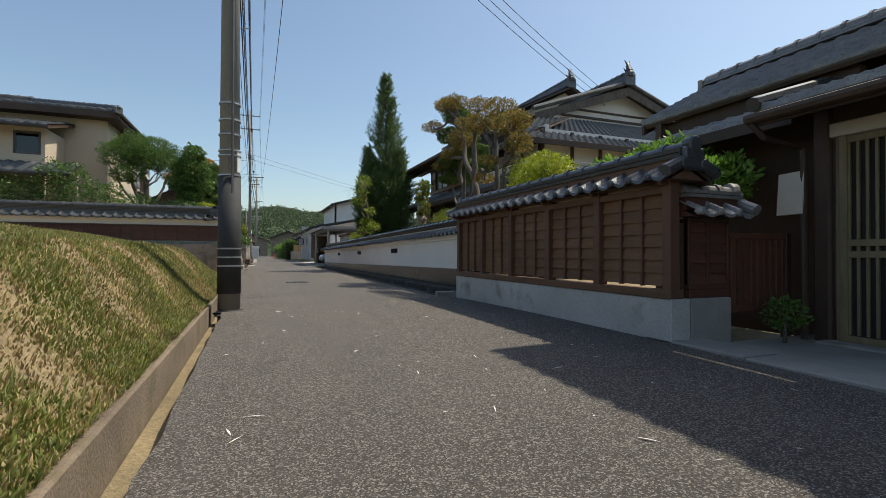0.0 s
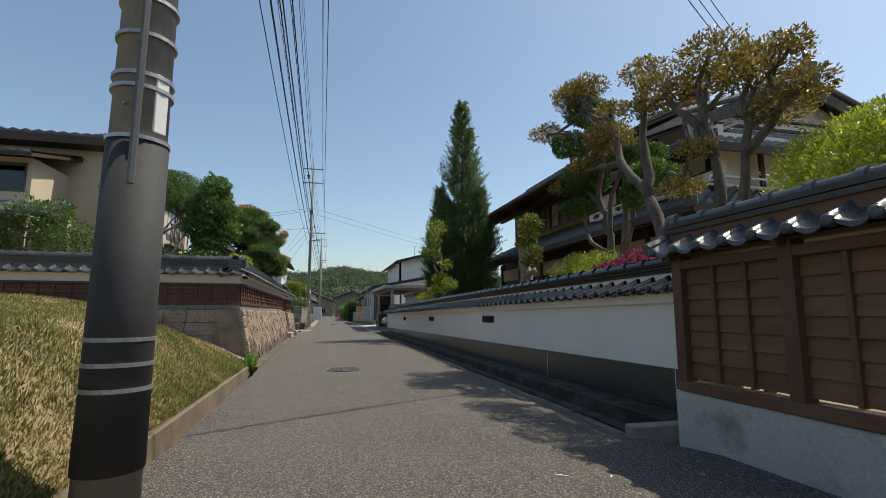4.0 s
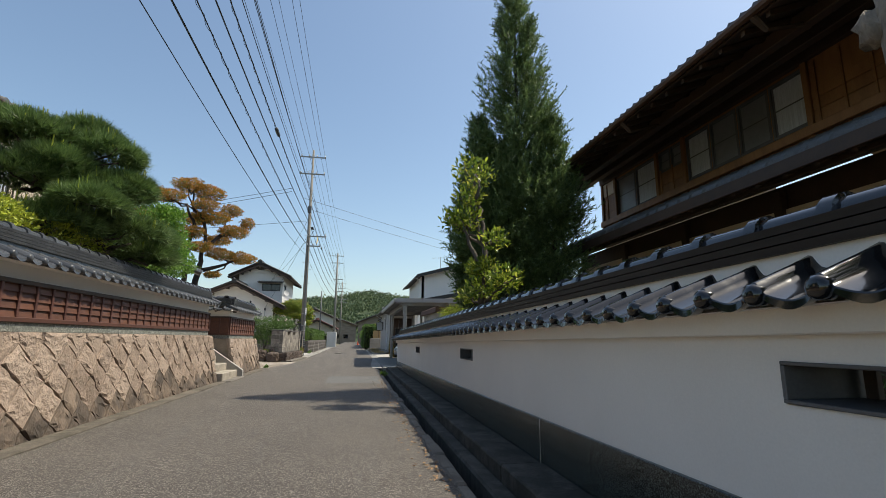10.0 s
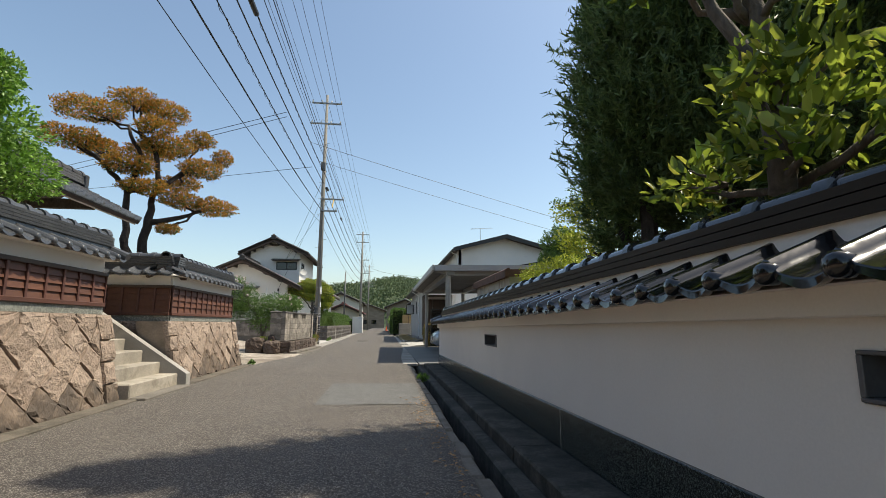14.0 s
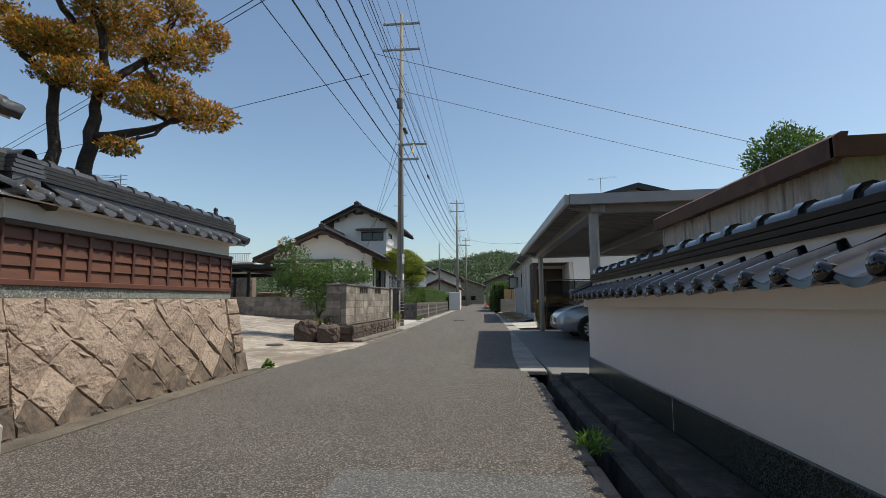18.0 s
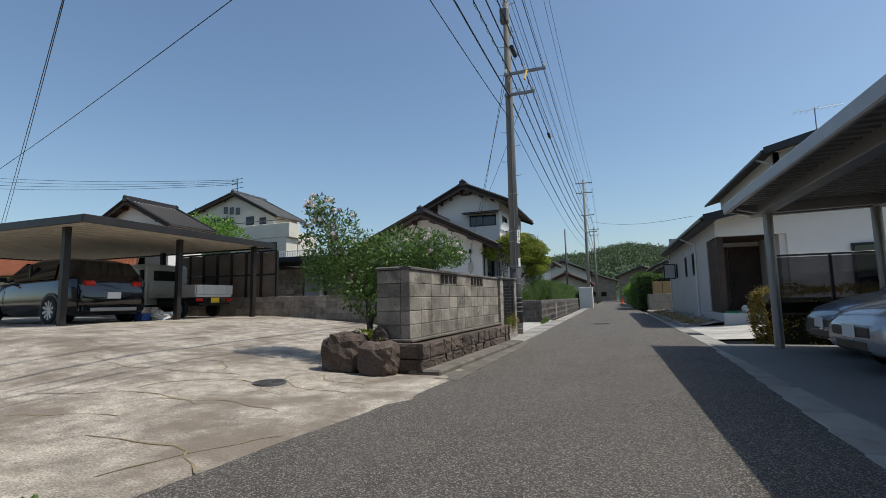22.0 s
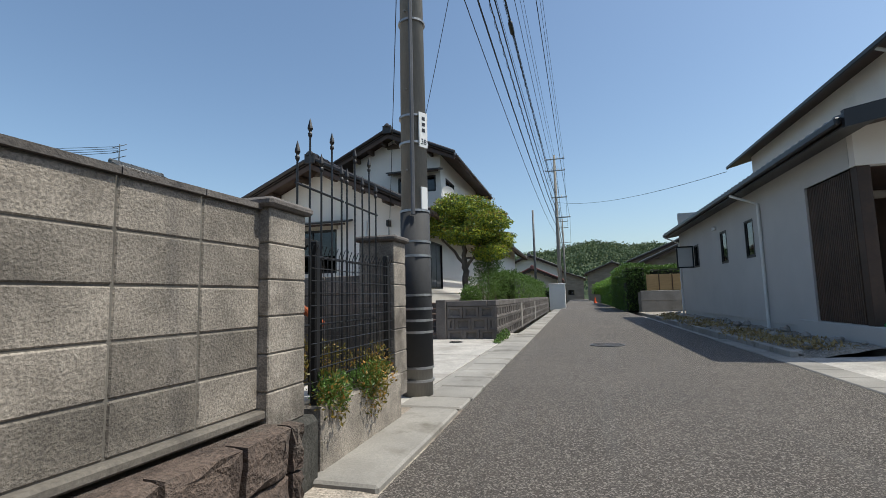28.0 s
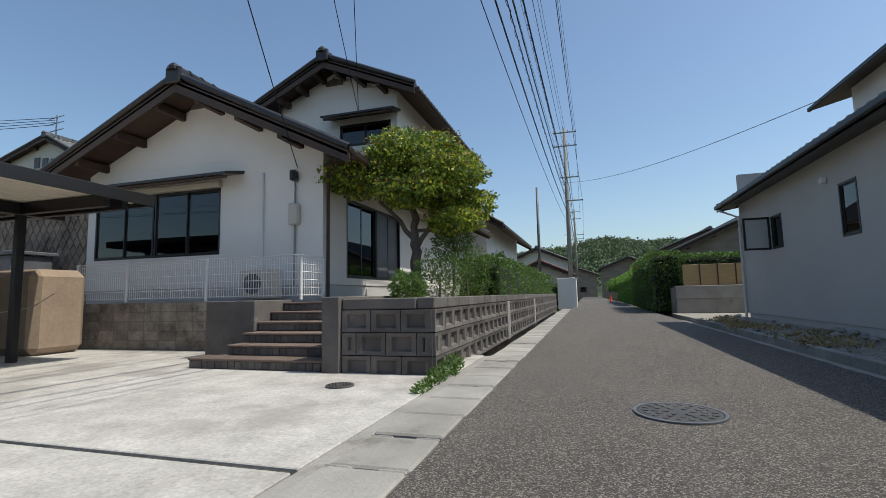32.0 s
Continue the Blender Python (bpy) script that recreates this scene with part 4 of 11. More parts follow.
# ---- brown boarded fence by the gate ----
def build_brown_fence():
    w = thing("fence_brown", (4.0, 6.3, 0.13), "reddish-brown boarded fence on a pale concrete base with black tile coping", "fence", kind="structure")
    x, y0, y1 = 3.95, 3.62, 8.95
    part("concrete_base", Mb().box(x - 0.07, y0 - 0.06, -0.1, x + 0.2, y1 + 0.1, 0.575, 0.012), mat("whitewashed_base", (0.47, 0.45, 0.42), 0.85, var=0.15, scale=1.2, fine=40, stain=(0.20, 0.18, 0.15), stain_scale=1.6, stain_at=0.56, bump=0.4), w, "pale rendered concrete base with grey stains")
    part("sill", Mb().box(x - 0.085, y0 - 0.05, 0.577, x + 0.12, y1 + 0.05, 0.665, 0.008), M_FENCER, w)
    part("top_rail", Mb().box(x - 0.06, y0 - 0.05, 1.66, x + 0.10, y1 + 0.05, 1.74, 0.006), M_FENCER, w)
    part("plate", Mb().box(x - 0.075, y0 - 0.09, 1.80, x + 0.11, y1 + 0.09, 1.885, 0.006), M_FENCER, w)
    n = 5
    bay = (y1 - y0) / n
    for i in range(n + 1):
        yy = y0 + i * bay
        part("post", Mb().box(x - 0.072, yy - 0.055, 0.58, x + 0.06, yy + 0.055, 1.84, 0.008), M_FENCEV, w)
        part("brace_bracket", Mb().box(x - 0.16, yy - 0.03, 1.74, x + 0.1, yy + 0.03, 1.81, 0.008), M_FENCEV, w)
    for i in range(n):
        a, b = y0 + i * bay + 0.06, y0 + (i + 1) * bay - 0.06
        for k in range(7):
            z0, z1 = 0.70 + k * 0.137, 0.70 + (k + 1) * 0.137
            bd = Mb().add([(x + 0.02, a, z0), (x + 0.02, b, z0), (x - 0.012, a, z0), (x - 0.012, b, z0), (x + 0.012, a, z1 + 0.012), (x + 0.012, b, z1 + 0.012), (x + 0.03, a, z1 + 0.012), (x + 0.03, b, z1 + 0.012)],
                          [(0, 1, 3, 2), (2, 3, 5, 4), (4, 5, 7, 6), (6, 7, 1, 0), (0, 2, 4, 6), (1, 7, 5, 3)])
            part("board", bd, M_FENCEB, w)
        for k in range(2):
            yy = a + (k + 1) * (b - a) / 3
            part("batten", Mb().box(x - 0.038, yy - 0.018, 0.69, x + 0.02, yy + 0.018, 1.665, 0.004), M_FENCEV, w)
    wall_roof(w, (4.03, y0 - 0.16), (4.03, y1 + 0.12), 1.83, M_TILEG, half=0.12, over=0.2, slope=0.5, cap_len=0.34, courses=2, ridge_h=0.11, end_mat=M_FENCER)
    return w


build_brown_fence()

# ---- stone-footed walls with boarded panels on the other side of the lane ----
def stone_mesh(seed, pts2, depth=0.055):
    """A rough-dressed stone over a polygon in (u, v), its face towards +w; bevelled and uneven."""
    rnd = random.Random(seed)
    c = (sum(p[0] for p in pts2) / len(pts2), sum(p[1] for p in pts2) / len(pts2))
    outer = []
    for i, p in enumerate(pts2):
        q = pts2[(i + 1) % len(pts2)]
        for t in (0.0, 0.33, 0.67):
            e = (p[0] + (q[0] - p[0]) * t, p[1] + (q[1] - p[1]) * t)
            k = 0.992 - (0.022 * rnd.random() if t else 0.008)
            outer.append((c[0] + (e[0] - c[0]) * k, c[1] + (e[1] - c[1]) * k))
    n = len(outer)
    tilt = (rnd.uniform(-0.06, 0.06), rnd.uniform(-0.06, 0.06))
    lay = []
    for s, d in ((1.0, -0.06), (1.0, -0.004), (0.955, depth * 0.62), (0.62, depth * 0.85)):
        for u, v in outer:
            uu, vv = c[0] + (u - c[0]) * s, c[1] + (v - c[1]) * s
            w = d + (tilt[0] * (uu - c[0]) + tilt[1] * (vv - c[1]) + rnd.uniform(-0.014, 0.014) if d > 0 else 0)
            lay.append((uu, vv, w))
    mb = Mb().add(lay, [(r * n + i, r * n + (i + 1) % n, (r + 1) * n + (i + 1) % n, (r + 1) * n + i) for r in range(3) for i in range(n)] + [tuple(range(3 * n, 4 * n))])
    return mb


def clip_poly(poly, axis, lim, keep_less):
    out = []
    for i, p in enumerate(poly):
        q = poly[(i + 1) % len(poly)]
        a, b = (p[axis] <= lim) == keep_less or p[axis] == lim, (q[axis] <= lim) == keep_less or q[axis] == lim
        if a:
            out.append(p)
        if a != b:
            t = (lim - p[axis]) / (q[axis] - p[axis])
            out.append((p[0] + (q[0] - p[0]) * t, p[1] + (q[1] - p[1]) * t))
    return out


def stone_face(parent, p0, p1, z0, z1, batter, half=0.235, seed=1, quoins=(True, True), material=None, trim=0.0):
    """Diamond-laid stones over a battered face from p0 to p1 (front to the right), with squared corner stones."""
    material = material or M_STONE
    a = Vector((p1[0] - p0[0], p1[1] - p0[1], 0))
    L = a.length
    a.normalize()
    out = a.cross(Vector((0, 0, 1)))
    H = z1 - z0
    up = (Vector((0, 0, H)) - out * batter)
    S = up.length
    up.normalize()
    nn = a.cross(up)
    if nn.dot(out) < 0:
        nn = -nn
    m = Matrix((a, up, nn)).transposed().to_4x4()
    m.translation = Vector((p0[0], p0[1], z0))
    rnd = random.Random(seed)
    q0, q1 = (0.30 if quoins[0] else 0.0), (0.30 if quoins[1] else 0.0)
    count = 0
    top = S - 0.13
    rows = int(top / half) + 3
    off = rnd.uniform(0.0, 0.2)
    jit = {}

    def node(i, j):
        if (i, j) not in jit:
            jit[(i, j)] = (i * half - off + rnd.uniform(-0.026, 0.026), top - j * half + (rnd.uniform(-0.026, 0.026) if j > 0 else 0.0))
        return jit[(i, j)]
    for j in range(0, rows):
        for i in range(-1, int(L / half) + 3):
            if (i + j) % 2:
                continue
            cv = top - j * half
            if j == 0:
                w0, w2 = node(i - 1, 0), node(i + 1, 0)
                poly = [w0, node(i, 1), w2, (w2[0], S), (w0[0], S)]
            else:
                poly = [node(i - 1, j), node(i, j + 1), node(i + 1, j), node(i, j - 1)]
            for ax, lim, less in ((0, q0 + 0.01, False), (0, L - q1 - 0.01 - trim * max(0, cv) / S, True), (1, 0.0, False), (1, S, True)):
                poly = clip_poly(poly, ax, lim, less)
                if len(poly) < 3:
                    break
            if len(poly) < 3:
                continue
            area = abs(sum(poly[k][0] * poly[(k + 1) % len(poly)][1] - poly[(k + 1) % len(poly)][0] * poly[k][1] for k in range(len(poly)))) / 2
            if area < 0.008:
                continue
            mb = stone_mesh(seed * 1000 + count, poly, 0.018 + 0.03 * rnd.random())
            mb.v = [tuple(m @ Vector(v)) for v in mb.v]
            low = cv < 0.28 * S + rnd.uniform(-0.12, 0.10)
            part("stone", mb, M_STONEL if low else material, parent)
            count += 1
    for on, u0 in ((quoins[0], 0.0), (quoins[1], L - 0.30)):
        if not on:
            continue
        v = 0.0
        k = 0
        while v < S - 0.02:
            h = min(rnd.uniform(0.24, 0.34), S - v)
            if S - v - h < 0.1:
                h = S - v
            mb = stone_mesh(seed * 77 + k, [(u0, v + 0.005), (u0 + 0.30, v + 0.005), (u0 + 0.30, v + h - 0.005), (u0, v + h - 0.005)], 0.06)
            mb.v = [tuple(m @ Vector(q)) for q in mb.v]
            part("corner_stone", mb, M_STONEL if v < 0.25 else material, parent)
            v += h
            k += 1
    core = Mb()
    b0, b1 = m @ Vector((0.02, 0, -0.008)), m @ Vector((L - 0.02, 0, -0.008))
    t0, t1 = m @ Vector((0.02, S, -0.008)), m @ Vector((L - 0.02 - trim, S, -0.008))
    back = -out * 0.5
    core.add([b0, b1, t1, t0, b0 + back - out * batter * 0, b1 + back, t1 + back, t0 + back], [(0, 1, 2, 3), (7, 6, 5, 4), (0, 4, 5, 1), (1, 5, 6, 2), (2, 6, 7, 3), (3, 7, 4, 0)])
    part("wall_core", core, M_SOILD, parent, "earthy mortar between the stones")


def board_panel(parent, p0, p1, z0, z1, material=None, bay=0.30, slats=3):
    """A boarded panel with battens; front to the right of p0-p1."""
    material = material or M_BROWN
    m = frame_on((p0[0], p0[1], 0), (p1[0], p1[1], 0))
    L = math.hypot(p1[0] - p0[0], p1[1] - p0[1])
    h = (z1 - z0 - 0.10) / slats
    part("bottom_rail", Mb().box(0, -0.045, z0, L, 0.03, z0 + 0.055, 0.005, m), M_REDWOOD, parent)
    part("top_rail", Mb().box(0, -0.045, z1 - 0.05, L, 0.03, z1, 0.005, m), M_DARKWOOD, parent)
    n = max(1, int(round(L / bay)))
    for i in range(n + 1):
        u = i * L / n
        part("batten", Mb().box(max(0, u - 0.02), -0.036, z0 + 0.055, min(L, u + 0.02), 0.02, z1 - 0.05, 0.004, m), M_REDWOODV, parent)
    per = 4
    for i in range(0, n, per):
        u0, u1 = i * L / n, min(n, i + per) * L / n
        for k in range(slats):
            a, b = z0 + 0.055 + k * h, z0 + 0.055 + (k + 1) * h
            q = Mb().add([m @ Vector(p) for p in ((u0, 0.02, a), (u1, 0.02, a), (u0, -0.024, a), (u1, -0.024, a), (u0, 0.0, b + 0.008), (u1, 0.0, b + 0.008), (u0, 0.02, b + 0.008), (u1, 0.02, b + 0.008))],
                         [(0, 1, 3, 2), (2, 3, 5, 4), (4, 5, 7, 6), (6, 7, 1, 0), (0, 2, 4, 6), (1, 7, 5, 3)])
            part("board", q, material, parent)


def block_courses(parent, p0, p1, z0, z1, batter, skip=3.2, seed=5):
    """Courses of rough squared blocks on a battered face; the last stone of each course turns the corner at p1."""
    d = (p1 - p0).normalized()
    out = Vector((d.y, -d.x))
    L = (p1 - p0).length
    rnd = random.Random(seed)
    zs = [z0, z0 + 0.36, z0 + 0.66, z0 + 0.94, z1]
    for k in range(4):
        za, zb = zs[k] + 0.006, zs[k + 1] - 0.006
        u = L
        while u > skip:
            n = u - rnd.uniform(0.42, 0.85)
            pts = []
            for z, zf in ((za, za), ((za + zb) / 2, (za + zb) / 2), (zb, zb)):
                lean = batter * (z - z0) / (z1 - z0)
                end = u - (lean if u == L else 0.012)
                for j in range(4):
                    uu = n + (end - n) * j / 3
                    mid = j in (1, 2) or z == (za + zb) / 2
                    o = -lean + (rnd.uniform(0.006, 0.04) if mid else rnd.uniform(-0.015, 0.008))
                    q = p0 + d * uu + out * o
                    pts.append((q.x, q.y, z))
            for z in (za, zb):
                lean = batter * (z - z0) / (z1 - z0)
                for uu in (n, u - (lean if u == L else 0.012)):
                    q = p0 + d * uu - out * (lean + 0.12)
                    pts.append((q.x, q.y, z))
            f = [(r * 4 + j, r * 4 + j + 1, r * 4 + j + 5, r * 4 + j + 4) for r in range(2) for j in range(3)]
            f += [(8, 9, 10, 11, 15, 14), (3, 2, 1, 0, 12, 13), (0, 4, 8, 14, 12), (11, 7, 3, 13, 15), (12, 14, 15, 13)]
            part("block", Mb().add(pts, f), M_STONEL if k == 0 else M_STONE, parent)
            u = n


def stone_wall_run(name, label, corners, stone_quoins, zs=(0.10, 1.32), roof_ends=((False, True),), plain=()):
    """A run of stone footing, boarded panel, white band and tiled coping along corners; front to the right."""
    w = thing(name, (corners[0][0], corners[0][1], 0.1), label, "garden wall", kind="structure")
    for i in range(len(corners) - 1):
        p0, p1 = Vector(corners[i]).to_2d(), Vector(corners[i + 1]).to_2d()
        d = (p1 - p0).normalized()
        out = Vector((d.y, -d.x))
        back = 0.32
        if i in plain:
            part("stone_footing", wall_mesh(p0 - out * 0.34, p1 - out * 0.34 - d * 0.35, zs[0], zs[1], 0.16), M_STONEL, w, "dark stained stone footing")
            block_courses(w, p0, p1, zs[0], zs[1], 0.24)
        else:
            stone_face(w, p0, p1, zs[0], zs[1], 0.24, seed=11 + i + len(name), quoins=stone_quoins[i], trim=0.26 if i == 0 else 0.0)
        e0 = back if i > 0 or len(corners) > 2 else 0.06
        a = p0 - out * back + (d * (back if i > 0 else 0.03))
        b = p1 - out * back - (d * (back if i < len(corners) - 2 else 0.03))
        part("footing_cap", wall_mesh(a + out * 0.02, b + out * 0.02, zs[1] + 0.002, zs[1] + 0.105, 0.31), M_PEBBLE, w, "grey-green pebble-dashed capping band")
        board_panel(w, a, b, zs[1] + 0.107, 1.905, slats=4)
        part("plaster_band", wall_mesh(a - out * 0.025, b - out * 0.025, zs[1] + 0.107, 2.16, 0.22), M_PLASTER, w)
        c0, c1 = a - out * 0.13, b - out * 0.13
        c0 = c0 - d * 0.08
        c1 = c1 + d * 0.08
        wall_roof(w, (c1.x, c1.y), (c0.x, c0.y), 2.13, M_TILEG, half=0.12, over=0.22, slope=0.45, cap_len=0.27, courses=4, ridge_h=0.165, ends=roof_ends[i], bed_mat=M_TILEG)
    return w


stone_wall_run("wall_stone_long", "tan diamond-laid stone wall with red-brown boards, white band and grey tile coping", [(-9.5, 16.35), (-0.80, 16.35), (-0.80, 27.55)], [(False, False), (True, True)], roof_ends=((False, False), (True, False)), plain=(0,))
stone_wall_run("wall_stone_short", "short tan stone wall beside the gate steps with red-brown boards and tile coping", [(-3.4, 29.35), (-0.80, 29.35), (-0.80, 33.28)], [(False, False), (True, True)], (0.10, 1.24), roof_ends=((False, False), (True, False)), plain=())


M_DIRTC = mat("earthy_concrete", (0.20, 0.152, 0.11), 0.9, var=0.25, scale=1.5, fine=40, fvar=0.3, stain=(0.12, 0.10, 0.05), stain_scale=2.5, stain_at=0.52, bump=0.8, depth=0.01)


M_KERBL = mat("mossy_dark_kerb", (0.125, 0.105, 0.082), 0.92, var=0.35, scale=1.8, fine=50, fvar=0.4, bump=0.9, depth=0.008, stain=(0.055, 0.048, 0.034), stain_scale=2.2, stain_at=0.5)
M_STEP = mat("worn_step_concrete", (0.33, 0.29, 0.235), 0.88, var=0.25, scale=2.2, fine=60, fvar=0.25, stain=(0.17, 0.145, 0.11), stain_scale=2.5, stain_at=0.52, bump=0.6, depth=0.006, rnd=0.08)


# small dark finial on the last ridge tile of the short wall
fin = thing("ridge_finial", (-1.25, 33.0, 2.53), "small black clay finial on the wall's last ridge tile", "finial")
part("body", Mb().lathe([(0.045, -0.02), (0.05, 0.02), (0.032, 0.06), (0.026, 0.08), (0.034, 0.10), (0.03, 0.125), (0.006, 0.15)], (-1.25, 33.0, 2.50), 10), M_TILEB, fin, smooth=True)

# gate steps between the two walls
def build_steps():
    s = thing("gate_steps", (-1.4, 28.4, 0.13), "five worn concrete steps climbing to the garden gate", "steps")
    part("apron", Mb().box(-0.80, 27.58, -0.1, -0.44, 29.12, 0.165, 0.015), M_LEDGE, s, "flat worn slab before the steps")
    for i in range(5):
        x1 = -0.66 - i * 0.30
        z1 = 0.355 + i * 0.195
        part("step", Mb().box(x1 - 0.6, 27.57, z1 - 0.24, x1, 29.125, z1, 0.015), M_STEP, s)
        part("riser", Mb().box(x1 - 0.58, 27.58, 0.0, x1 - 0.025, 29.12, z1 - 0.235), M_CONC, s)
    part("stringer", Mb().prism([(-0.52, 29.13, 0.1), (-0.52, 29.13, 0.34), (-2.3, 29.13, 1.56), (-2.3, 29.13, 0.1)], (0, 0.17, 0)), M_CONC, s, "sloping pale concrete cheek of the steps")
    part("landing", Mb().box(-6.0, 27.57, 0.0, -2.47, 29.3, 1.135, 0.01), M_STEP, s)
    return s


build_steps()
strip("kerb_left", -0.80, -0.56, 15.9, 33.5, -0.2, 0.15, M_KERBL, "narrow worn concrete kerb at the stone wall's foot", "kerb")

# ---- grassy bank ----

def bank_z(x, y):
    e = smooth(0.62, 1.75, -x)
    end = 1 - 0.55 * smooth(12.0, 16.2, y) * (1 - smooth(1.2, 4.0, -x))
    z = 0.20 + (0.94 * e + 0.42 * smooth(1.5, 5.0, -x)) * end
    return z + 0.05 * noise.noise(Vector((x * 1.3, y * 1.3, 0))) + 0.03 * noise.noise(Vector((x * 4, y * 4, 3)))


sheet("ground_bank", -9.5, -0.70, -8, 16.3, 90, 150, lambda x, y: bank_z(x, y) if x < -0.72 else 0.0, M_SOIL, label="dry earth bank under patchy grass", category="bank")
strip("bank_kerb", -0.80, -0.70, -8, 15.6, -0.3, 0.19, M_DIRTC, "low weathered concrete kerb holding the bank", "kerb", 0.015)
strip("gutter_left", -0.69, -0.48, -8, 15.6, -0.34, -0.13, M_SOIL, "muddy shallow gutter beside the lane", "gutter", 0.0)


def grass(name, n, material, hmin, hmax, test, label):
    x = RNG.uniform(-6.5, -0.72, n)
    x = np.where(RNG.random(n) < 0.75, -0.72 - (-0.72 - x) * RNG.random(n), x)
    y = RNG.uniform(-1.0, 16.0, n)
    pts, k = [], 0
    ok = []
    for i in range(n):
        if test(x[i], y[i]):
            ok.append((x[i], y[i], bank_z(x[i], y[i])))
    c = np.array(ok)
    n = len(c)
    h = (hmin + (hmax - hmin) * RNG.random(n) ** 2)[:, None]
    an = RNG.random(n) * 2 * np.pi
    lean = np.stack([np.cos(an), np.sin(an), np.zeros(n)], 1) * (0.25 + 0.7 * RNG.random(n))[:, None]
    lean[:, 0] += 0.25
    side = np.stack([-np.sin(an), np.cos(an), np.zeros(n)], 1) * 0.0055
    up = np.array([0, 0, 1.0])
    a, b = c - side, c + side
    mid = c + h * 0.55 * up + lean * h * 0.25
    tip = c + h * up * 0.9 + lean * h * 0.8
    pts = np.stack([a, b, mid + side * 0.8, mid - side * 0.8, tip], 1).reshape(-1, 3)
    i0 = np.arange(n) * 5
    faces = np.concatenate([np.stack([i0, i0 + 1, i0 + 2], 1), np.stack([i0, i0 + 2, i0 + 3], 1), np.stack([i0 + 3, i0 + 2, i0 + 4], 1)])
    ob = part(name, raw(name, pts, faces, material), None)
    return tagged(ob, label, "grass", "", "stuff")


def patch(x, y):
    return noise.noise(Vector((x * 0.9, y * 0.9, 5))) + 0.5 * noise.noise(Vector((x * 2.7, y * 2.7, 9)))


grass("grass_green", 230000, M_GRASS, 0.02, 0.075, lambda x, y: patch(x, y) > -0.42 + 0.6 * random.random(), "short green grass growing in patches on the bank")
grass("grass_dry", 105000, M_DRY, 0.015, 0.06, lambda x, y: patch(x, y) < 0.25 + 0.6 * random.random() - 0.2, "dry straw-coloured cut grass on the bank")

# ---- concrete-block wall with a stone footing ----
def build_block_wall():
    w = thing("wall_block", (-0.7, 40.6, 0.13), "weathered grey concrete-block wall on a dark purple-brown stone footing", "block wall", kind="structure")
    p0, p1 = Vector((-0.74, 38.35, 0)), Vector((-0.52, 43.0, 0))
    m = frame_on(p0, p1)  # y of this frame points to -x
    L = (p1 - p0).length
    nb = 12
    bl = L / nb
    zb = 0.605
    blk = Mb().box(0.004, 0, 0.004, bl - 0.004, 0.15, 0.196, 0.006)
    me = blk.mesh("block", M_BLOCK)
    deco = {(3, 4), (4, 4), (7, 4), (8, 4)}
    for i in range(nb):
        for j in range(5):
            if (i, j) in deco:
                continue
            part("block", me, None, w, m=m @ Matrix.Translation((i * bl, random.uniform(-0.002, 0.002), zb + j * 0.2)))
    for i, j in sorted(deco):
        d = Mb()
        for a, b, c, e in ((0.004, bl - 0.004, 0.004, 0.025), (0.004, bl - 0.004, 0.175, 0.196), (0.004, 0.022, 0.025, 0.175), (bl - 0.022, bl - 0.004, 0.025, 0.175), (bl / 2 - 0.01, bl / 2 + 0.01, 0.025, 0.175)):
            d.box(a, 0.0, c, b, 0.12, e, 0.003)
        for cx in (bl * 0.27, bl * 0.73):
            for s in (-1, 1):
                arc = [(cx + s * 0.075 * math.cos(t), 0.06, 0.1 + 0.075 * math.sin(t) * (1 if s > 0 else -1)) for t in [-1.3 + 2.6 * k / 8 for k in range(9)]]
                d.tube(arc, 0.014, 6)
            d.tube([(cx - 0.08, 0.06, 0.03), (cx, 0.06, 0.1), (cx + 0.08, 0.06, 0.17)], 0.014, 6)
            d.tube([(cx - 0.08, 0.06, 0.17), (cx, 0.06, 0.1), (cx + 0.08, 0.06, 0.03)], 0.014, 6)
        part("pierced_block", d, M_BLOCK, w, "pierced ornamental block", m=m @ Matrix.Translation((i * bl, 0.01, zb + j * 0.2)))
    runs = [(0.005, 3 * bl - 0.004), (5 * bl + 0.004, 7 * bl - 0.004), (9 * bl + 0.004, L - 0.005)]
    jm = Mb()
    jm.box(0.005, 0.006, zb - 0.01, L - 0.005, 0.144, zb + 0.8, 0, m)
    for a, b in runs:
        jm.box(a, 0.006, zb + 0.8, b, 0.144, zb + 1.0, 0, m)
    part("joint", jm, M_BLOCKJ, w)
    for i in range(nb):
        part("cap", Mb().prism([(0.003, -0.02, 0), (0.003, 0.17, 0), (0.003, 0.17, 0.028), (0.003, 0.1, 0.05), (0.003, 0.05, 0.05), (0.003, -0.02, 0.028)], (bl - 0.006, 0, 0)), M_BLOCKD, w, m=m @ Matrix.Translation((i * bl, 0, zb + 1.002)))
    # return at the near end
    r = Mb().box(0.004, 0.155, 0.004, 0.15, 0.545, 0.196, 0.006).mesh("block", M_BLOCK)
    for j in range(5):
        part("block", r, None, w, m=m @ Matrix.Translation((0, 0, zb + j * 0.2)))
    part("cap", Mb().prism([(-0.02, 0.172, 0), (0.17, 0.172, 0), (0.17, 0.172, 0.028), (0.1, 0.172, 0.05), (0.05, 0.172, 0.05), (-0.02, 0.172, 0.028)], (0, 0.39, 0)), M_BLOCKD, w, m=m @ Matrix.Translation((0, 0, zb + 1.002)))
    part("footing_ledge", Mb().box(-0.04, -0.05, zb - 0.045, L, 0.6, zb - 0.001, 0.01, m), M_LEDGE, w)
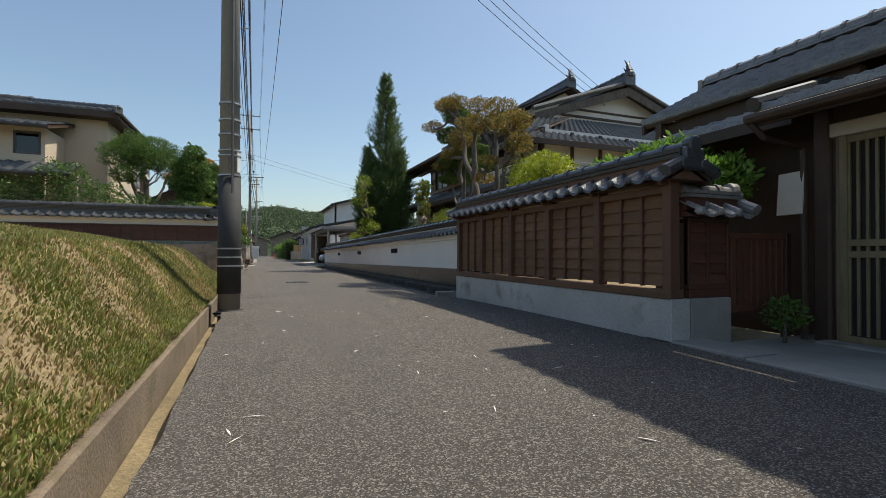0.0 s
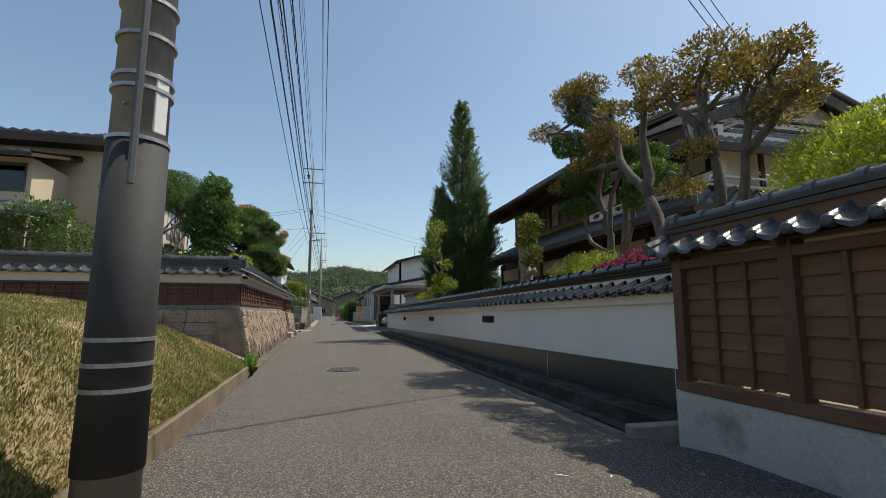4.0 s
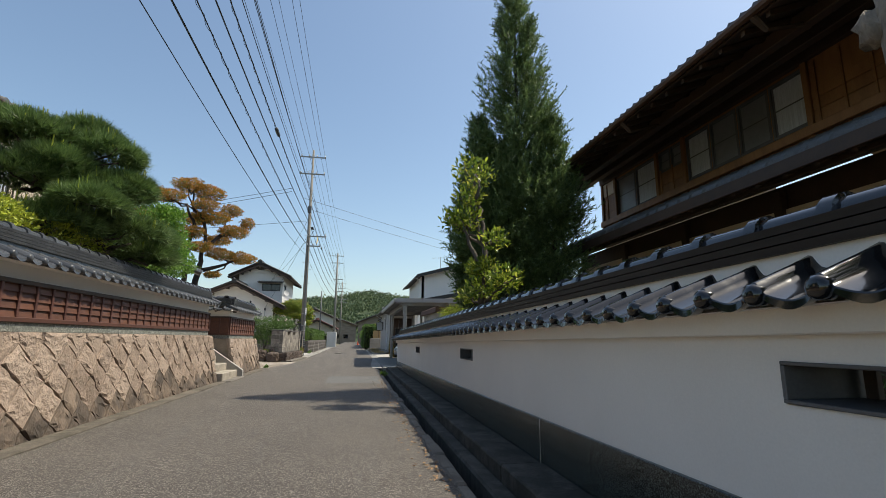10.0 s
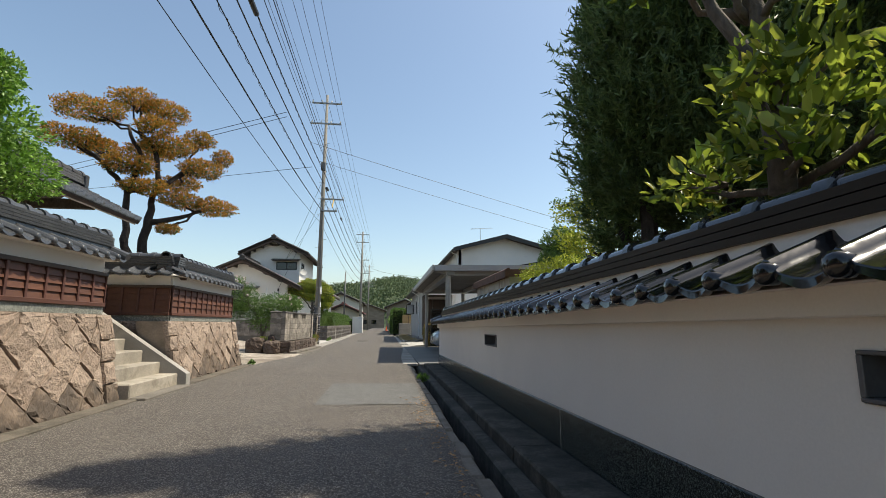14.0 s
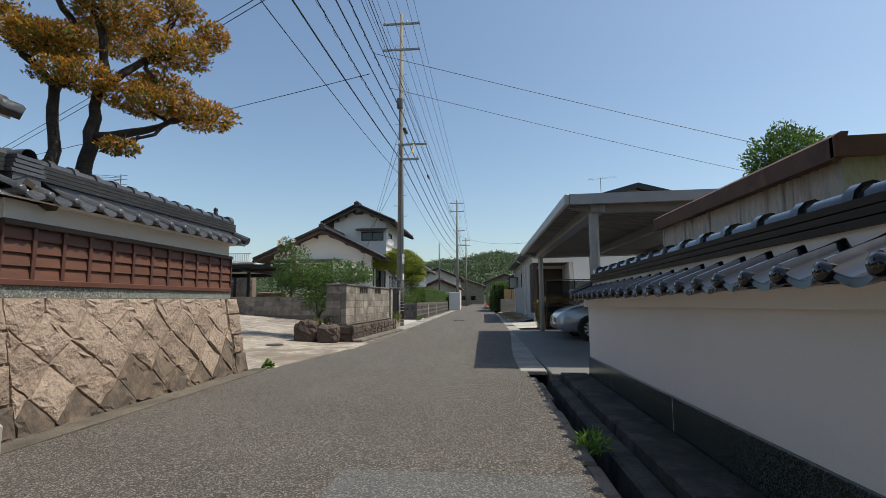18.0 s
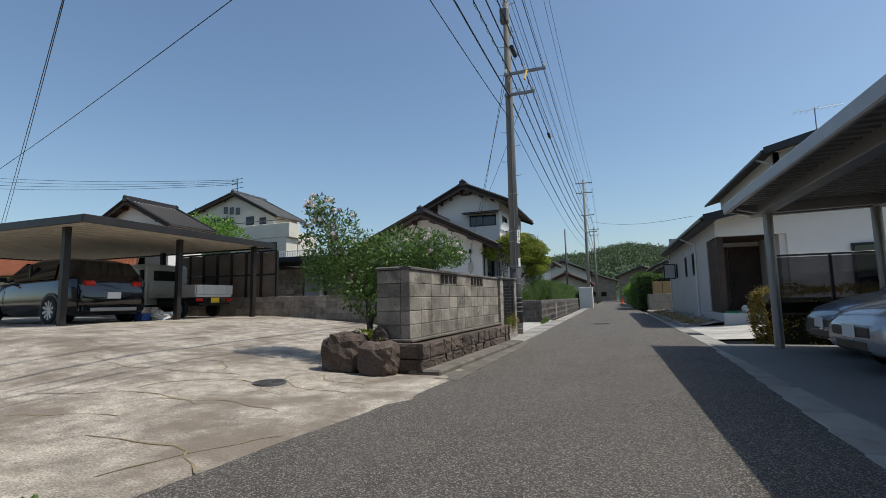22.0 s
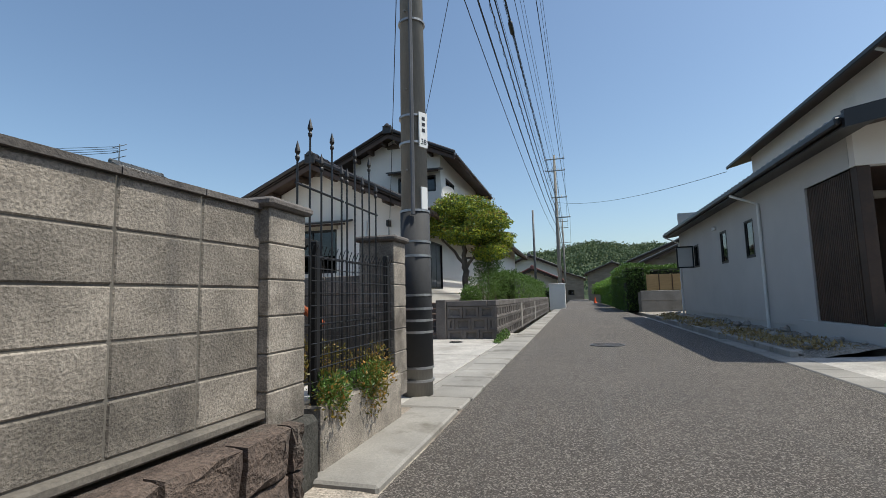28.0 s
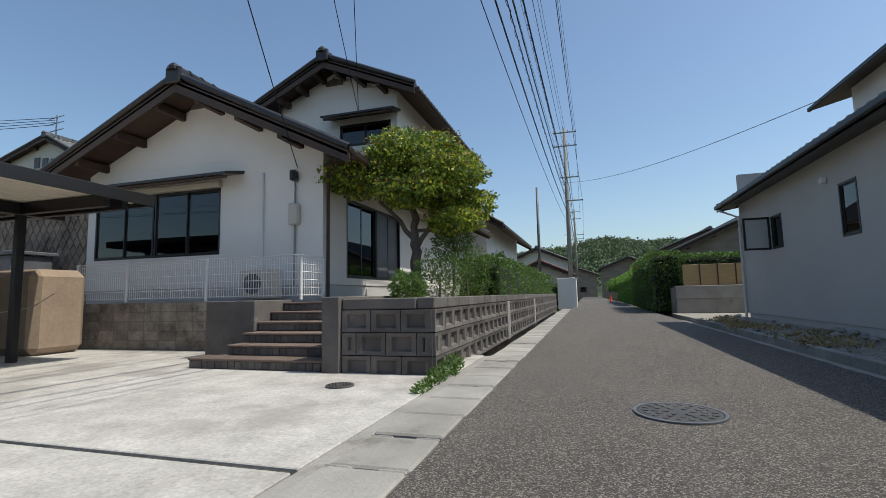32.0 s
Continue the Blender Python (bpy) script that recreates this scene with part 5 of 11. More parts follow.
    part("stone_top", Mb().box(-0.10, -0.215, 0.45, L, -0.03, zb - 0.062, 0.02, m), M_STONED, w, "flat dark top of the stone footing")
    # footing of rough stones in two rows
    rnd = random.Random(5)
    mm = m @ Matrix(((1, 0, 0, 0), (0, 0, -1, -0.21), (0, 1, 0, 0), (0, 0, 0, 1)))
    for row, (a, b) in enumerate(((0.16, 0.335), (0.34, 0.555))):
        u = -0.12
        while u < L:
            v = min(L + 0.02, u + rnd.uniform(0.26, 0.52))
            q = stone_mesh(rnd.randrange(9999), [(u + 0.006, a), (v - 0.006, a), (v - 0.006, b), (u + 0.006, b)], 0.05)
            q.v = [tuple(mm @ Vector(x)) for x in q.v]
            part("stone", q, M_STONED, w)
            u = v
    for row, (a, b) in enumerate(((0.16, 0.335), (0.34, 0.555))):
        me2 = frame_on((p0.x - 0.62, p0.y - 0.06, 0), (p0.x + 0.20, p0.y - 0.06, 0)) @ Matrix(((1, 0, 0, 0), (0, 0, -1, 0), (0, 1, 0, 0), (0, 0, 0, 1)))
        for u, v in ((0.0, 0.4), (0.41, 0.82)):
            q = stone_mesh(rnd.randrange(9999), [(u, a), (v, a), (v, b), (u, b)], 0.05)
            q.v = [tuple(me2 @ Vector(x)) for x in q.v]
            part("stone", q, M_STONED, w)
    part("wall_core", Mb().box(-0.03, -0.2, 0.0, L, 0.6, zb - 0.08, 0, m), M_SOILD, w)
    part("foot_strip", Mb().box(-0.1, -0.50, -0.1, L + 0.02, 0.0, 0.205, 0.025, m), M_LEDGE, w, "stained concrete kerb at the footing")
    return w


build_block_wall()
struct("kerb_dirt", Mb().grid([(x0 + (0.12 - 0.0) * i / 3 - 0.12 + 0.05 * smooth(38.2, 43, y), y, 0.136 + 0.006 * math.sin(9 * y + i)) for y in np.linspace(38.0, 43.2, 40) for i, x0 in enumerate((-0.14, -0.06, 0.02, 0.10))], 4, 40), M_LEDGE, "dark grit gathered between kerb and asphalt", "dirt")


def pillar(x0, y0, x1, y1, z0, zs, name="gate_pillar", label="grey concrete-block gate pillar with a flat cap"):
    w = thing(name, ((x0 + x1) / 2, (y0 + y1) / 2, z0), label, "pillar")
    z = z0
    n = int(round((zs - z0) / 0.2))
    h = (zs - z0) / n
    for i in range(n):
        part("block", Mb().box(x0, y0, z + 0.003, x1, y1, z + h - 0.003, 0.006), M_BLOCK, w)
        z += h
    part("joint", Mb().box(x0 + 0.006, y0 + 0.006, z0, x1 - 0.006, y1 - 0.006, zs), M_BLOCKJ, w)
    part("cap", Mb().box(x0 - 0.035, y0 - 0.035, zs + 0.001, x1 + 0.035, y1 + 0.035, zs + 0.05, 0.015), M_BLOCKD, w)
    return w


pillar(-0.80, 42.98, -0.46, 43.31, 0.5, 1.62)
strip("pillar_footing", -0.86, -0.40, 42.95, 43.38, -0.1, 0.5, M_CONCD, "rough dark stone under the gate pillar", "footing", 0.03)
pillar(-0.80, 44.72, -0.47, 45.0, 0.3, 1.64)
pillar(-0.86, 45.02, -0.60, 45.2, 0.25, 1.42)
# low wall, planting and iron gate leaves between the pillars
strip("low_wall", -0.62, -0.42, 43.43, 44.72, -0.1, 0.52, M_BLOCK, "low grey block wall under the wire fence", "wall", 0.01)
strip("doorstep", -0.45, -0.02, 43.3, 45.05, -0.1, 0.165, M_CONC, "flat concrete slab before the iron gate", "slab", 0.015)
# screen coloured dark to stand for the shade behind the gate
strip("dark_backing", -1.9, -1.8, 43.4, 45.1, 0.3, 1.42, M_CONCD, "block screen behind the gate, its shade painted as dark colour", "screen")


def build_gate():
    g = thing("iron_gate", (-0.55, 44.05, 0.5), "black wrought-iron gate with spear tips and wire mesh", "gate")
    ys = [43.47 + i * 0.146 for i in range(5)] + [44.14 + i * 0.135 for i in range(5)]
    for i, y in enumerate(ys):
        top = 2.24 if i % 5 in (1, 3) else 2.04
        b = Mb().tube([(-0.62, y, 0.55), (-0.62, y, top)], 0.007, 6)
        part("bar", b, M_BLACKM, g)
        s = Mb().lathe([(0.005, -0.03), (0.016, -0.012), (0.016, 0.0), (0.008, 0.012), (0.02, 0.035), (0.017, 0.05), (0.002, 0.105)], (-0.62, y, top), 6)
        part("spear_tip", s, M_BLACKM, g)
    for ya, yb in ((43.45, 44.08), (44.12, 44.71)):
        for z in (0.62, 0.98, 1.42, 1.87):
            part("rail", Mb().tube([(-0.62, ya, z), (-0.62, yb, z)], 0.008, 6), M_BLACKM, g)
    for y in (43.5, 44.63):
        part("post", Mb().box(-0.53, y - 0.022, 0.50, -0.485, y + 0.022, 1.50, 0.005), M_BLACKM, g)
    w = Mb()
    for i in range(26):
        y = 43.42 + i * 0.05
        w.tube([(-0.49, y, 0.56), (-0.49, y, 1.42), (-0.49 + 0.02, y, 1.47)], 0.0032, 4)
    for k in range(12):
        z = 0.58 + k * 0.075
        w.tube([(-0.487, 43.42, z), (-0.487, 44.7, z)], 0.0032, 4)
    part("wire_mesh", w, M_BLACKM, g, "green-black welded wire mesh")
    part("pipe", Mb().tube([(-1.3, 44.0, 1.36), (-1.3, 44.95, 0.92)], 0.034, 10), mat("orange_pipe", (0.45, 0.12, 0.05), 0.5, bump=0.0), g, "orange-red plastic pipe")
    return g


build_gate()

# ---- worn concrete forecourt with the dark carport ----
def lot_z(x, y):
    return 0.13 + 0.62 * smooth(0.4, 9.5, -x) * smooth(33.0, 38.0, y) * 1.0 + 0.02 * noise.noise(Vector((x, y, 0)))


sheet("forecourt", -22, 0.12, 33.0, 45.2, 90, 40, lambda x, y: lot_z(x, y) - (0.02 if x > road_left(y) + 0.02 else 0), M_DRIVE, label="cracked worn concrete forecourt sloping up from the lane", category="forecourt")
strip("side_gutter", -1.1, -0.5, 32.86, 33.12, -0.2, 0.0, M_CONCD, "dark gap of the side gutter", "gutter")
# cracks and expansion joints
ck = Mb()
rnd = random.Random(3)
for s in ((-2.0, 34.8, 0.25, 2.6), (-1.6, 36.6, 2.9, 2.2), (-3.1, 37.2, 1.2, 1.9), (-0.9, 37.3, 2.3, 1.2), (-4.0, 35.5, 0.4, 2.2), (-1.0, 34.2, 1.5, 2.4), (-2.6, 35.9, 0.1, 1.6), (-1.9, 37.9, 4.2, 2.0), (-5.2, 37.0, 0.2, 2.6), (-3.3, 34.3, 1.9, 1.8)):
    x, y, a, L = s
    pts = [(x, y)]
    for i in range(14):
        a += rnd.uniform(-0.5, 0.5)
        x, y = x + L / 14 * math.cos(a), y + L / 14 * math.sin(a)
        if x < -0.45 and y > 33.2:
            pts.append((x, y))
    for (xa, ya), (xb, yb) in zip(pts, pts[1:]):
        d = Vector((xb - xa, yb - ya)).normalized() * rnd.uniform(0.004, 0.011)
        ck.add([(xa - d.y, ya + d.x, lot_z(xa, ya) + 0.004), (xa + d.y, ya - d.x, lot_z(xa, ya) + 0.004), (xb + d.y, yb - d.x, lot_z(xb, yb) + 0.004), (xb - d.y, yb + d.x, lot_z(xb, yb) + 0.004)], [(0, 1, 2, 3)])
struct("forecourt_crack", ck, M_SOIL, "dark cracks in the forecourt concrete", "crack")


def cover_plate(x, y, z, r, name="manhole_cover", label="round cast-iron manhole cover in the asphalt", material=None):
    """A ribbed round iron cover set in its ring."""
    t = thing(name, (x, y, z), label, "manhole cover")
    part("ring", Mb().lathe([(r * 1.0, -0.03), (r * 1.0, 0.008), (r * 0.92, 0.008), (r * 0.92, -0.02)], (x, y, z), 28), M_GREYM, t)
    lid = Mb().lathe([(r * 0.9, -0.02), (r * 0.9, 0.006), (r * 0.86, 0.008), (r * 0.02, 0.008)], (x, y, z), 28)
    rb = lid
    for k in range(3):
        rr = r * (0.3 + 0.22 * k)
        n = 6 + 6 * k
        for i in range(n):
            a = 2 * math.pi * i / n
            mm = Matrix.Translation((x + rr * math.cos(a), y + rr * math.sin(a), z + 0.008)) @ Matrix.Rotation(a, 4, "Z")
            rb.box(-r * 0.07, -r * 0.05, 0, r * 0.07, r * 0.05, 0.006, 0.002, mm)
    part("lid", lid, MATS["cast_iron"] if "cast_iron" in MATS else mat("cast_iron", (0.075, 0.068, 0.062), 0.55, metal=0.3, fine=60), t, "ribbed cast-iron lid")
    return t


cover_plate(1.16, 15.0, ground_z(1.1, 15.0) + 0.018, 0.34)
cover_plate(1.58, 50.8, ground_z(1.5, 50.8) + 0.018, 0.33)
cover_plate(-2.05, 37.0, lot_z(-2.05, 37.0) + 0.008, 0.20, label="small round iron cover in the forecourt concrete")
cover_plate(-1.6, 51.3, 0.152, 0.15, label="small round iron cover in the pale concrete")


def carport(name, label, x0, x1, y0, y1, zlow, posts, post_mat, fascia_mat, soffit_mat, ribs_along_y=True, post_r=0.07, slope=0.0, square=False, zg=0.15, beams=True):
    c = thing(name, ((x0 + x1) / 2, (y0 + y1) / 2, zg), label, "carport")

    def zz(x):
        return zlow + slope * (x - x0)
    part("roof_sheet", Mb().prism([(x0 + 0.05, y0 + 0.05, zz(x0) + 0.07), (x1 - 0.05, y0 + 0.05, zz(x1) + 0.07), (x1 - 0.05, y0 + 0.05, zz(x1) + 0.10), (x0 + 0.05, y0 + 0.05, zz(x0) + 0.10)], (0, y1 - y0 - 0.1, 0)), soffit_mat, c)
    rb = Mb()
    if ribs_along_y:
        n = int((y1 - y0) / 0.2)
        for i in range(n):
            y = y0 + 0.1 + i * (y1 - y0 - 0.2) / n
            rb.prism([(x0 + 0.06, y, zz(x0) + 0.068), (x0 + 0.06, y + 0.02, zz(x0) - 0.01), (x0 + 0.06, y + 0.10, zz(x0) - 0.01), (x0 + 0.06, y + 0.12, zz(x0) + 0.068)], (x1 - x0 - 0.12, 0, slope * (x1 - x0 - 0.12)))
    else:
        n = int((x1 - x0) / 0.2)
        for i in range(n):
            x = x0 + 0.1 + i * (x1 - x0 - 0.2) / n
            rb.prism([(x, y0 + 0.06, zz(x) + 0.068), (x + 0.03, y0 + 0.06, zz(x) + 0.03), (x + 0.09, y0 + 0.06, zz(x) + 0.03), (x + 0.12, y0 + 0.06, zz(x) + 0.068)], (0, y1 - y0 - 0.12, 0))
    part("soffit_rib", rb, soffit_mat, c, "ribbed sheet-metal underside")
    for a in (0, 1):
        y = (y0, y1 - 0.06)[a]
        part("fascia", Mb().prism([(x0 + 0.062, y, zz(x0) - 0.04), (x1 - 0.002, y, zz(x1) - 0.04), (x1 - 0.002, y, zz(x1) + 0.13), (x0 + 0.062, y, zz(x0) + 0.13)], (0, 0.06, 0)), fascia_mat, c)
        x = (x0, x1)[a]
        part("gutter_fascia", Mb().box(x - (0 if a else 0.02), y0, zz(x) - 0.05, x + (0.02 if a else 0.06), y1, zz(x) + 0.14, 0.02), fascia_mat, c)
    xs = sorted({p[0] for p in posts})
    for px, py in posts:
        if square:
            pm = Mb().box(px - post_r, py - post_r, zg - 0.1, px + post_r, py + post_r, zz(px), 0.012)
        else:
            pm = Mb().tube([(px, py, zg - 0.1), (px, py, zz(px) - 0.02)], post_r, 14)
        part("post", pm, post_mat, c)
    if beams:
        for y in sorted({p[1] for p in posts}):
            q = Mb().prism([(x0 + 0.1, y - 0.05, zz(x0) - 0.06), (x0 + 0.5, y - 0.05, zz(x0) - 0.16), (x1 - 0.1, y - 0.05, zz(x1) - 0.16), (x1 - 0.1, y - 0.05, zz(x1) + 0.03), (x0 + 0.1, y - 0.05, zz(x0) + 0.03)], (0, 0.1, 0))
            part("beam", q, post_mat, c)
        for x in xs:
            part("purlin", Mb().box(x - 0.07, y0 + 0.1, zz(x) - 0.17, x + 0.07, y1 - 0.1, zz(x) + 0.03, 0.01), post_mat, c)
    return c


M_ALUF = mat("grey_fascia", (0.40, 0.40, 0.40), 0.42, metal=0.3, var=0.08, fine=60, fvar=0.05, bump=0.05)
M_SOFFIT = mat("grey_ribbed_soffit", (0.20, 0.195, 0.185), 0.5, metal=0.2, var=0.12, fine=60, fvar=0.08, bump=0.05)
M_DKFASC = mat("dark_brown_fascia", (0.022, 0.018, 0.016), 0.4, fine=60, bump=0.0)
carport("carport_dark", "dark-framed carport with a cream underside over two parked vehicles", -19.0, -8.6, 38.9, 45.0, 3.02,
        [(-9.8, 39.35), (-9.53, 42.15), (-8.95, 44.45), (-13.0, 44.5), (-14.2, 42.1), (-16.6, 39.5)], M_DKFASC, M_DKFASC, M_CREAMP, True, 0.07, 0.0, True, 0.7, False)
carport("carport_grey", "grey aluminium carport on round posts over a parked car", 4.23, 10.4, 33.9, 42.9, 2.80,
        [(4.72, 34.15), (4.82, 42.35), (6.6, 42.7), (8.6, 43.0 - 0.3), (8.4, 34.15)], M_ALU, M_ALUF, M_SOFFIT, True, 0.08, 0.015, False, 0.15)
carport("carport_black", "black-framed carport with a translucent ribbed roof", -12.5, -6.0, 46.5, 52.85, 2.72,
        [(-8.0, 52.1), (-8.0, 47.2), (-11.5, 52.4)], M_BLACKM, M_BLACKM, M_CREAMP, False, 0.06, 0.0, True, 0.15)

# panelled screen, block walls behind the dark carport
def build_screen():
    s = thing("panel_screen", (-11.0, 45.3, 0.7), "black-framed screen of smoky brown panels behind the carport", "screen")
    x0, x1, z0, z1 = -13.2, -8.7, 1.35, 2.95
    for i in range(8):
        x = x0 + i * (x1 - x0) / 7
        part("upright", Mb().box(x - 0.04, 45.24, 0.7, x + 0.04, 45.34, z1, 0.005), M_BLACKM, s)
    for z in (z0, (z0 + z1) / 2, z1):
        part("rail", Mb().box(x0, 45.26, z - 0.03, x1, 45.32, z + 0.03, 0.005), M_BLACKM, s)
    for i in range(7):
        for k in range(2):
            a = x0 + i * (x1 - x0) / 7 + 0.05
            c = z0 + 0.04 + k * (z1 - z0) / 2
            part("panel", Mb().box(a, 45.28, c, a + (x1 - x0) / 7 - 0.1, 45.30, c + (z1 - z0) / 2 - 0.08), M_SMOKE, s)


build_screen()


def block_run(name, label, p0, p1, z0, z1, material, thick=0.15, bl=0.4, bh=0.2, cap=False):
    """A plain wall of blocks from p0 to p1, its face to the right."""
    w = thing(name, (p0[0], p0[1], z0), label, "block wall", kind="structure")
    m = frame_on((p0[0], p0[1], 0), (p1[0], p1[1], 0))
    L = math.hypot(p1[0] - p0[0], p1[1] - p0[1])
    n = max(1, int(round(L / bl)))
    h = max(1, int(round((z1 - z0) / bh)))
    b = Mb().box(0.004, 0, 0.004, L / n - 0.004, thick, (z1 - z0) / h - 0.004, 0.006).mesh("block", material)
    for i in range(n):
        for j in range(h):
            part("block", b, None, w, m=m @ Matrix.Translation((i * L / n, 0, z0 + j * (z1 - z0) / h)))
    part("joint", Mb().box(0.004, 0.006, z0 - 0.3, L - 0.004, thick - 0.006, z1 - 0.006, 0, m), M_BLOCKJ, w)
    return w


block_run("wall_lot_low", "low weathered grey block wall behind the forecourt", (-13.2, 45.2), (-1.0, 45.2), 0.6, 1.38, M_BLOCK)
block_run("wall_lot_high", "pale block retaining wall with a mesh pattern beyond the carport", (-24.0, 47.8), (-9.5, 47.8), 0.5, 2.5, M_BLOCK)

# ---- houses ----
def gable_house(name, label, x0, x1, y0, y1, z0, zw, zr, ridge_x, wall_mat, tile_mat, over=0.8, over_y=0.75, axis="y", front_holes=(), side_holes=(), left_holes=(), base=None, base_h=0.35, drop=0.0, ridge=True):
    """A gabled block: ridge along y over ridge_x, walls x0-x1, y0-y1, eaves at zw, ridge at zr. Holes are (u0, u1, v0, v1)."""
    h = thing(name, ((x0 + x1) / 2, (y0 + y1) / 2, z0), label, "house")
    t = 0.16
    if base:
        part("foundation", Mb().box(x0 + 0.02, y0 + 0.02, z0 - 0.4, x1 - 0.02, y1 - 0.02, z0 + base_h, 0.01), base, h)
    zb = z0 + (base_h if base else -0.3)
    part("wall", wall_mesh((x0, y0), (x1, y0), zb, zw, t, front_holes), wall_mat, h)
    part("wall", wall_mesh((x1, y0 + t + 0.001), (x1, y1 - t - 0.001), zb, zw, t, side_holes), wall_mat, h)
    part("wall", wall_mesh((x1, y1), (x0, y1), zb, zw, t), wall_mat, h)
    part("wall", wall_mesh((x0, y1 - t - 0.001), (x0, y0 + t + 0.001), zb, zw, t, left_holes), wall_mat, h)
    kl, kr = (zr - zw) / (ridge_x - x0), (zr - zw) / (x1 - ridge_x)
    for y in (y0, y1 - t):
        part("gable", Mb().prism([(x0, y, zw + 0.002), (x1, y, zw + 0.002), (ridge_x, y, zr - 0.03)], (0, t, 0)), wall_mat, h)
    ya, yb = y0 - over_y, y1 + over_y
    off = 0.12
    tile_slope("roof_tiles", (x1 + over, ya, zw - kr * over + off), (x1 + over, yb, zw - kr * over + off), (ridge_x, yb, zr + off), (ridge_x, ya, zr + off), tile_mat, h)
    tile_slope("roof_tiles", (x0 - over, yb, zw - kl * over + off), (x0 - over, ya, zw - kl * over + off), (ridge_x, ya, zr + off), (ridge_x, yb, zr + off), tile_mat, h)
    for y in (ya, yb - 0.05):
        for xa, k in ((x1 + over, kr), (x0 - over, kl)):
            part("bargeboard", Mb().prism([(xa, y, zw - k * over + off - 0.06), (ridge_x, y, zr + off - 0.06), (ridge_x, y, zr + off - 0.28), (xa, y, zw - k * over + off - 0.24)], (0, 0.05, 0)), M_DARKWOOD, h)
            d = -1 if xa < ridge_x else 1
            e = Mb().tube([(xa, y + 0.02, zw - k * over + off + 0.05), (ridge_x + d * 0.1, y + 0.02, zr + off + 0.05)], 0.075, 7)
            part("verge_tile", e, tile_mat, h)
    for i in range(3):
        for xa, k in ((x1, kr), (x0, kl)):
            f = (i + 0.5) / 3
            xx = xa + (ridge_x - xa) * f
            zz = zw + (zr - zw) * f
            part("purlin_end", Mb().box(xx - 0.06, ya + 0.06, zz - 0.2, xx + 0.06, y0, zz - 0.02, 0.01), M_DARKWOOD, h)
    if ridge:
        ridge_bar("ridge", (ridge_x, ya, zr + off), (ridge_x, yb, zr + off), tile_mat, h)
    for xa, k in ((x1 + over + 0.05, kr), (x0 - over - 0.05, kl)):
        part("rain_gutter", Mb().tube([(xa, ya + 0.1, zw - k * over + 0.03), (xa, yb - 0.1, zw - k * over)], 0.055, 8), M_DARKWOOD, h)
    return h


def awning(parent, p0, p1, z, depth=0.6, material=None):
    """A small pent roof over a window; outside to the right of p0-p1."""
    m = frame_on((p0[0], p0[1], z), (p1[0], p1[1], z))
    L = math.hypot(p1[0] - p0[0], p1[1] - p0[1])
    a = Mb().prism([(0, 0, 0.12), (0, -depth, 0), (0, -depth, 0.05), (0, 0, 0.19)], (L, 0, 0), m)
    ob = part("awning", a, material or M_TILEBR, parent)
    part("awning_rafter", Mb().box(0.05, -depth + 0.06, -0.06, L - 0.05, -depth + 0.12, -0.005, 0.01, m), M_DARKWOOD, ob)
    return ob


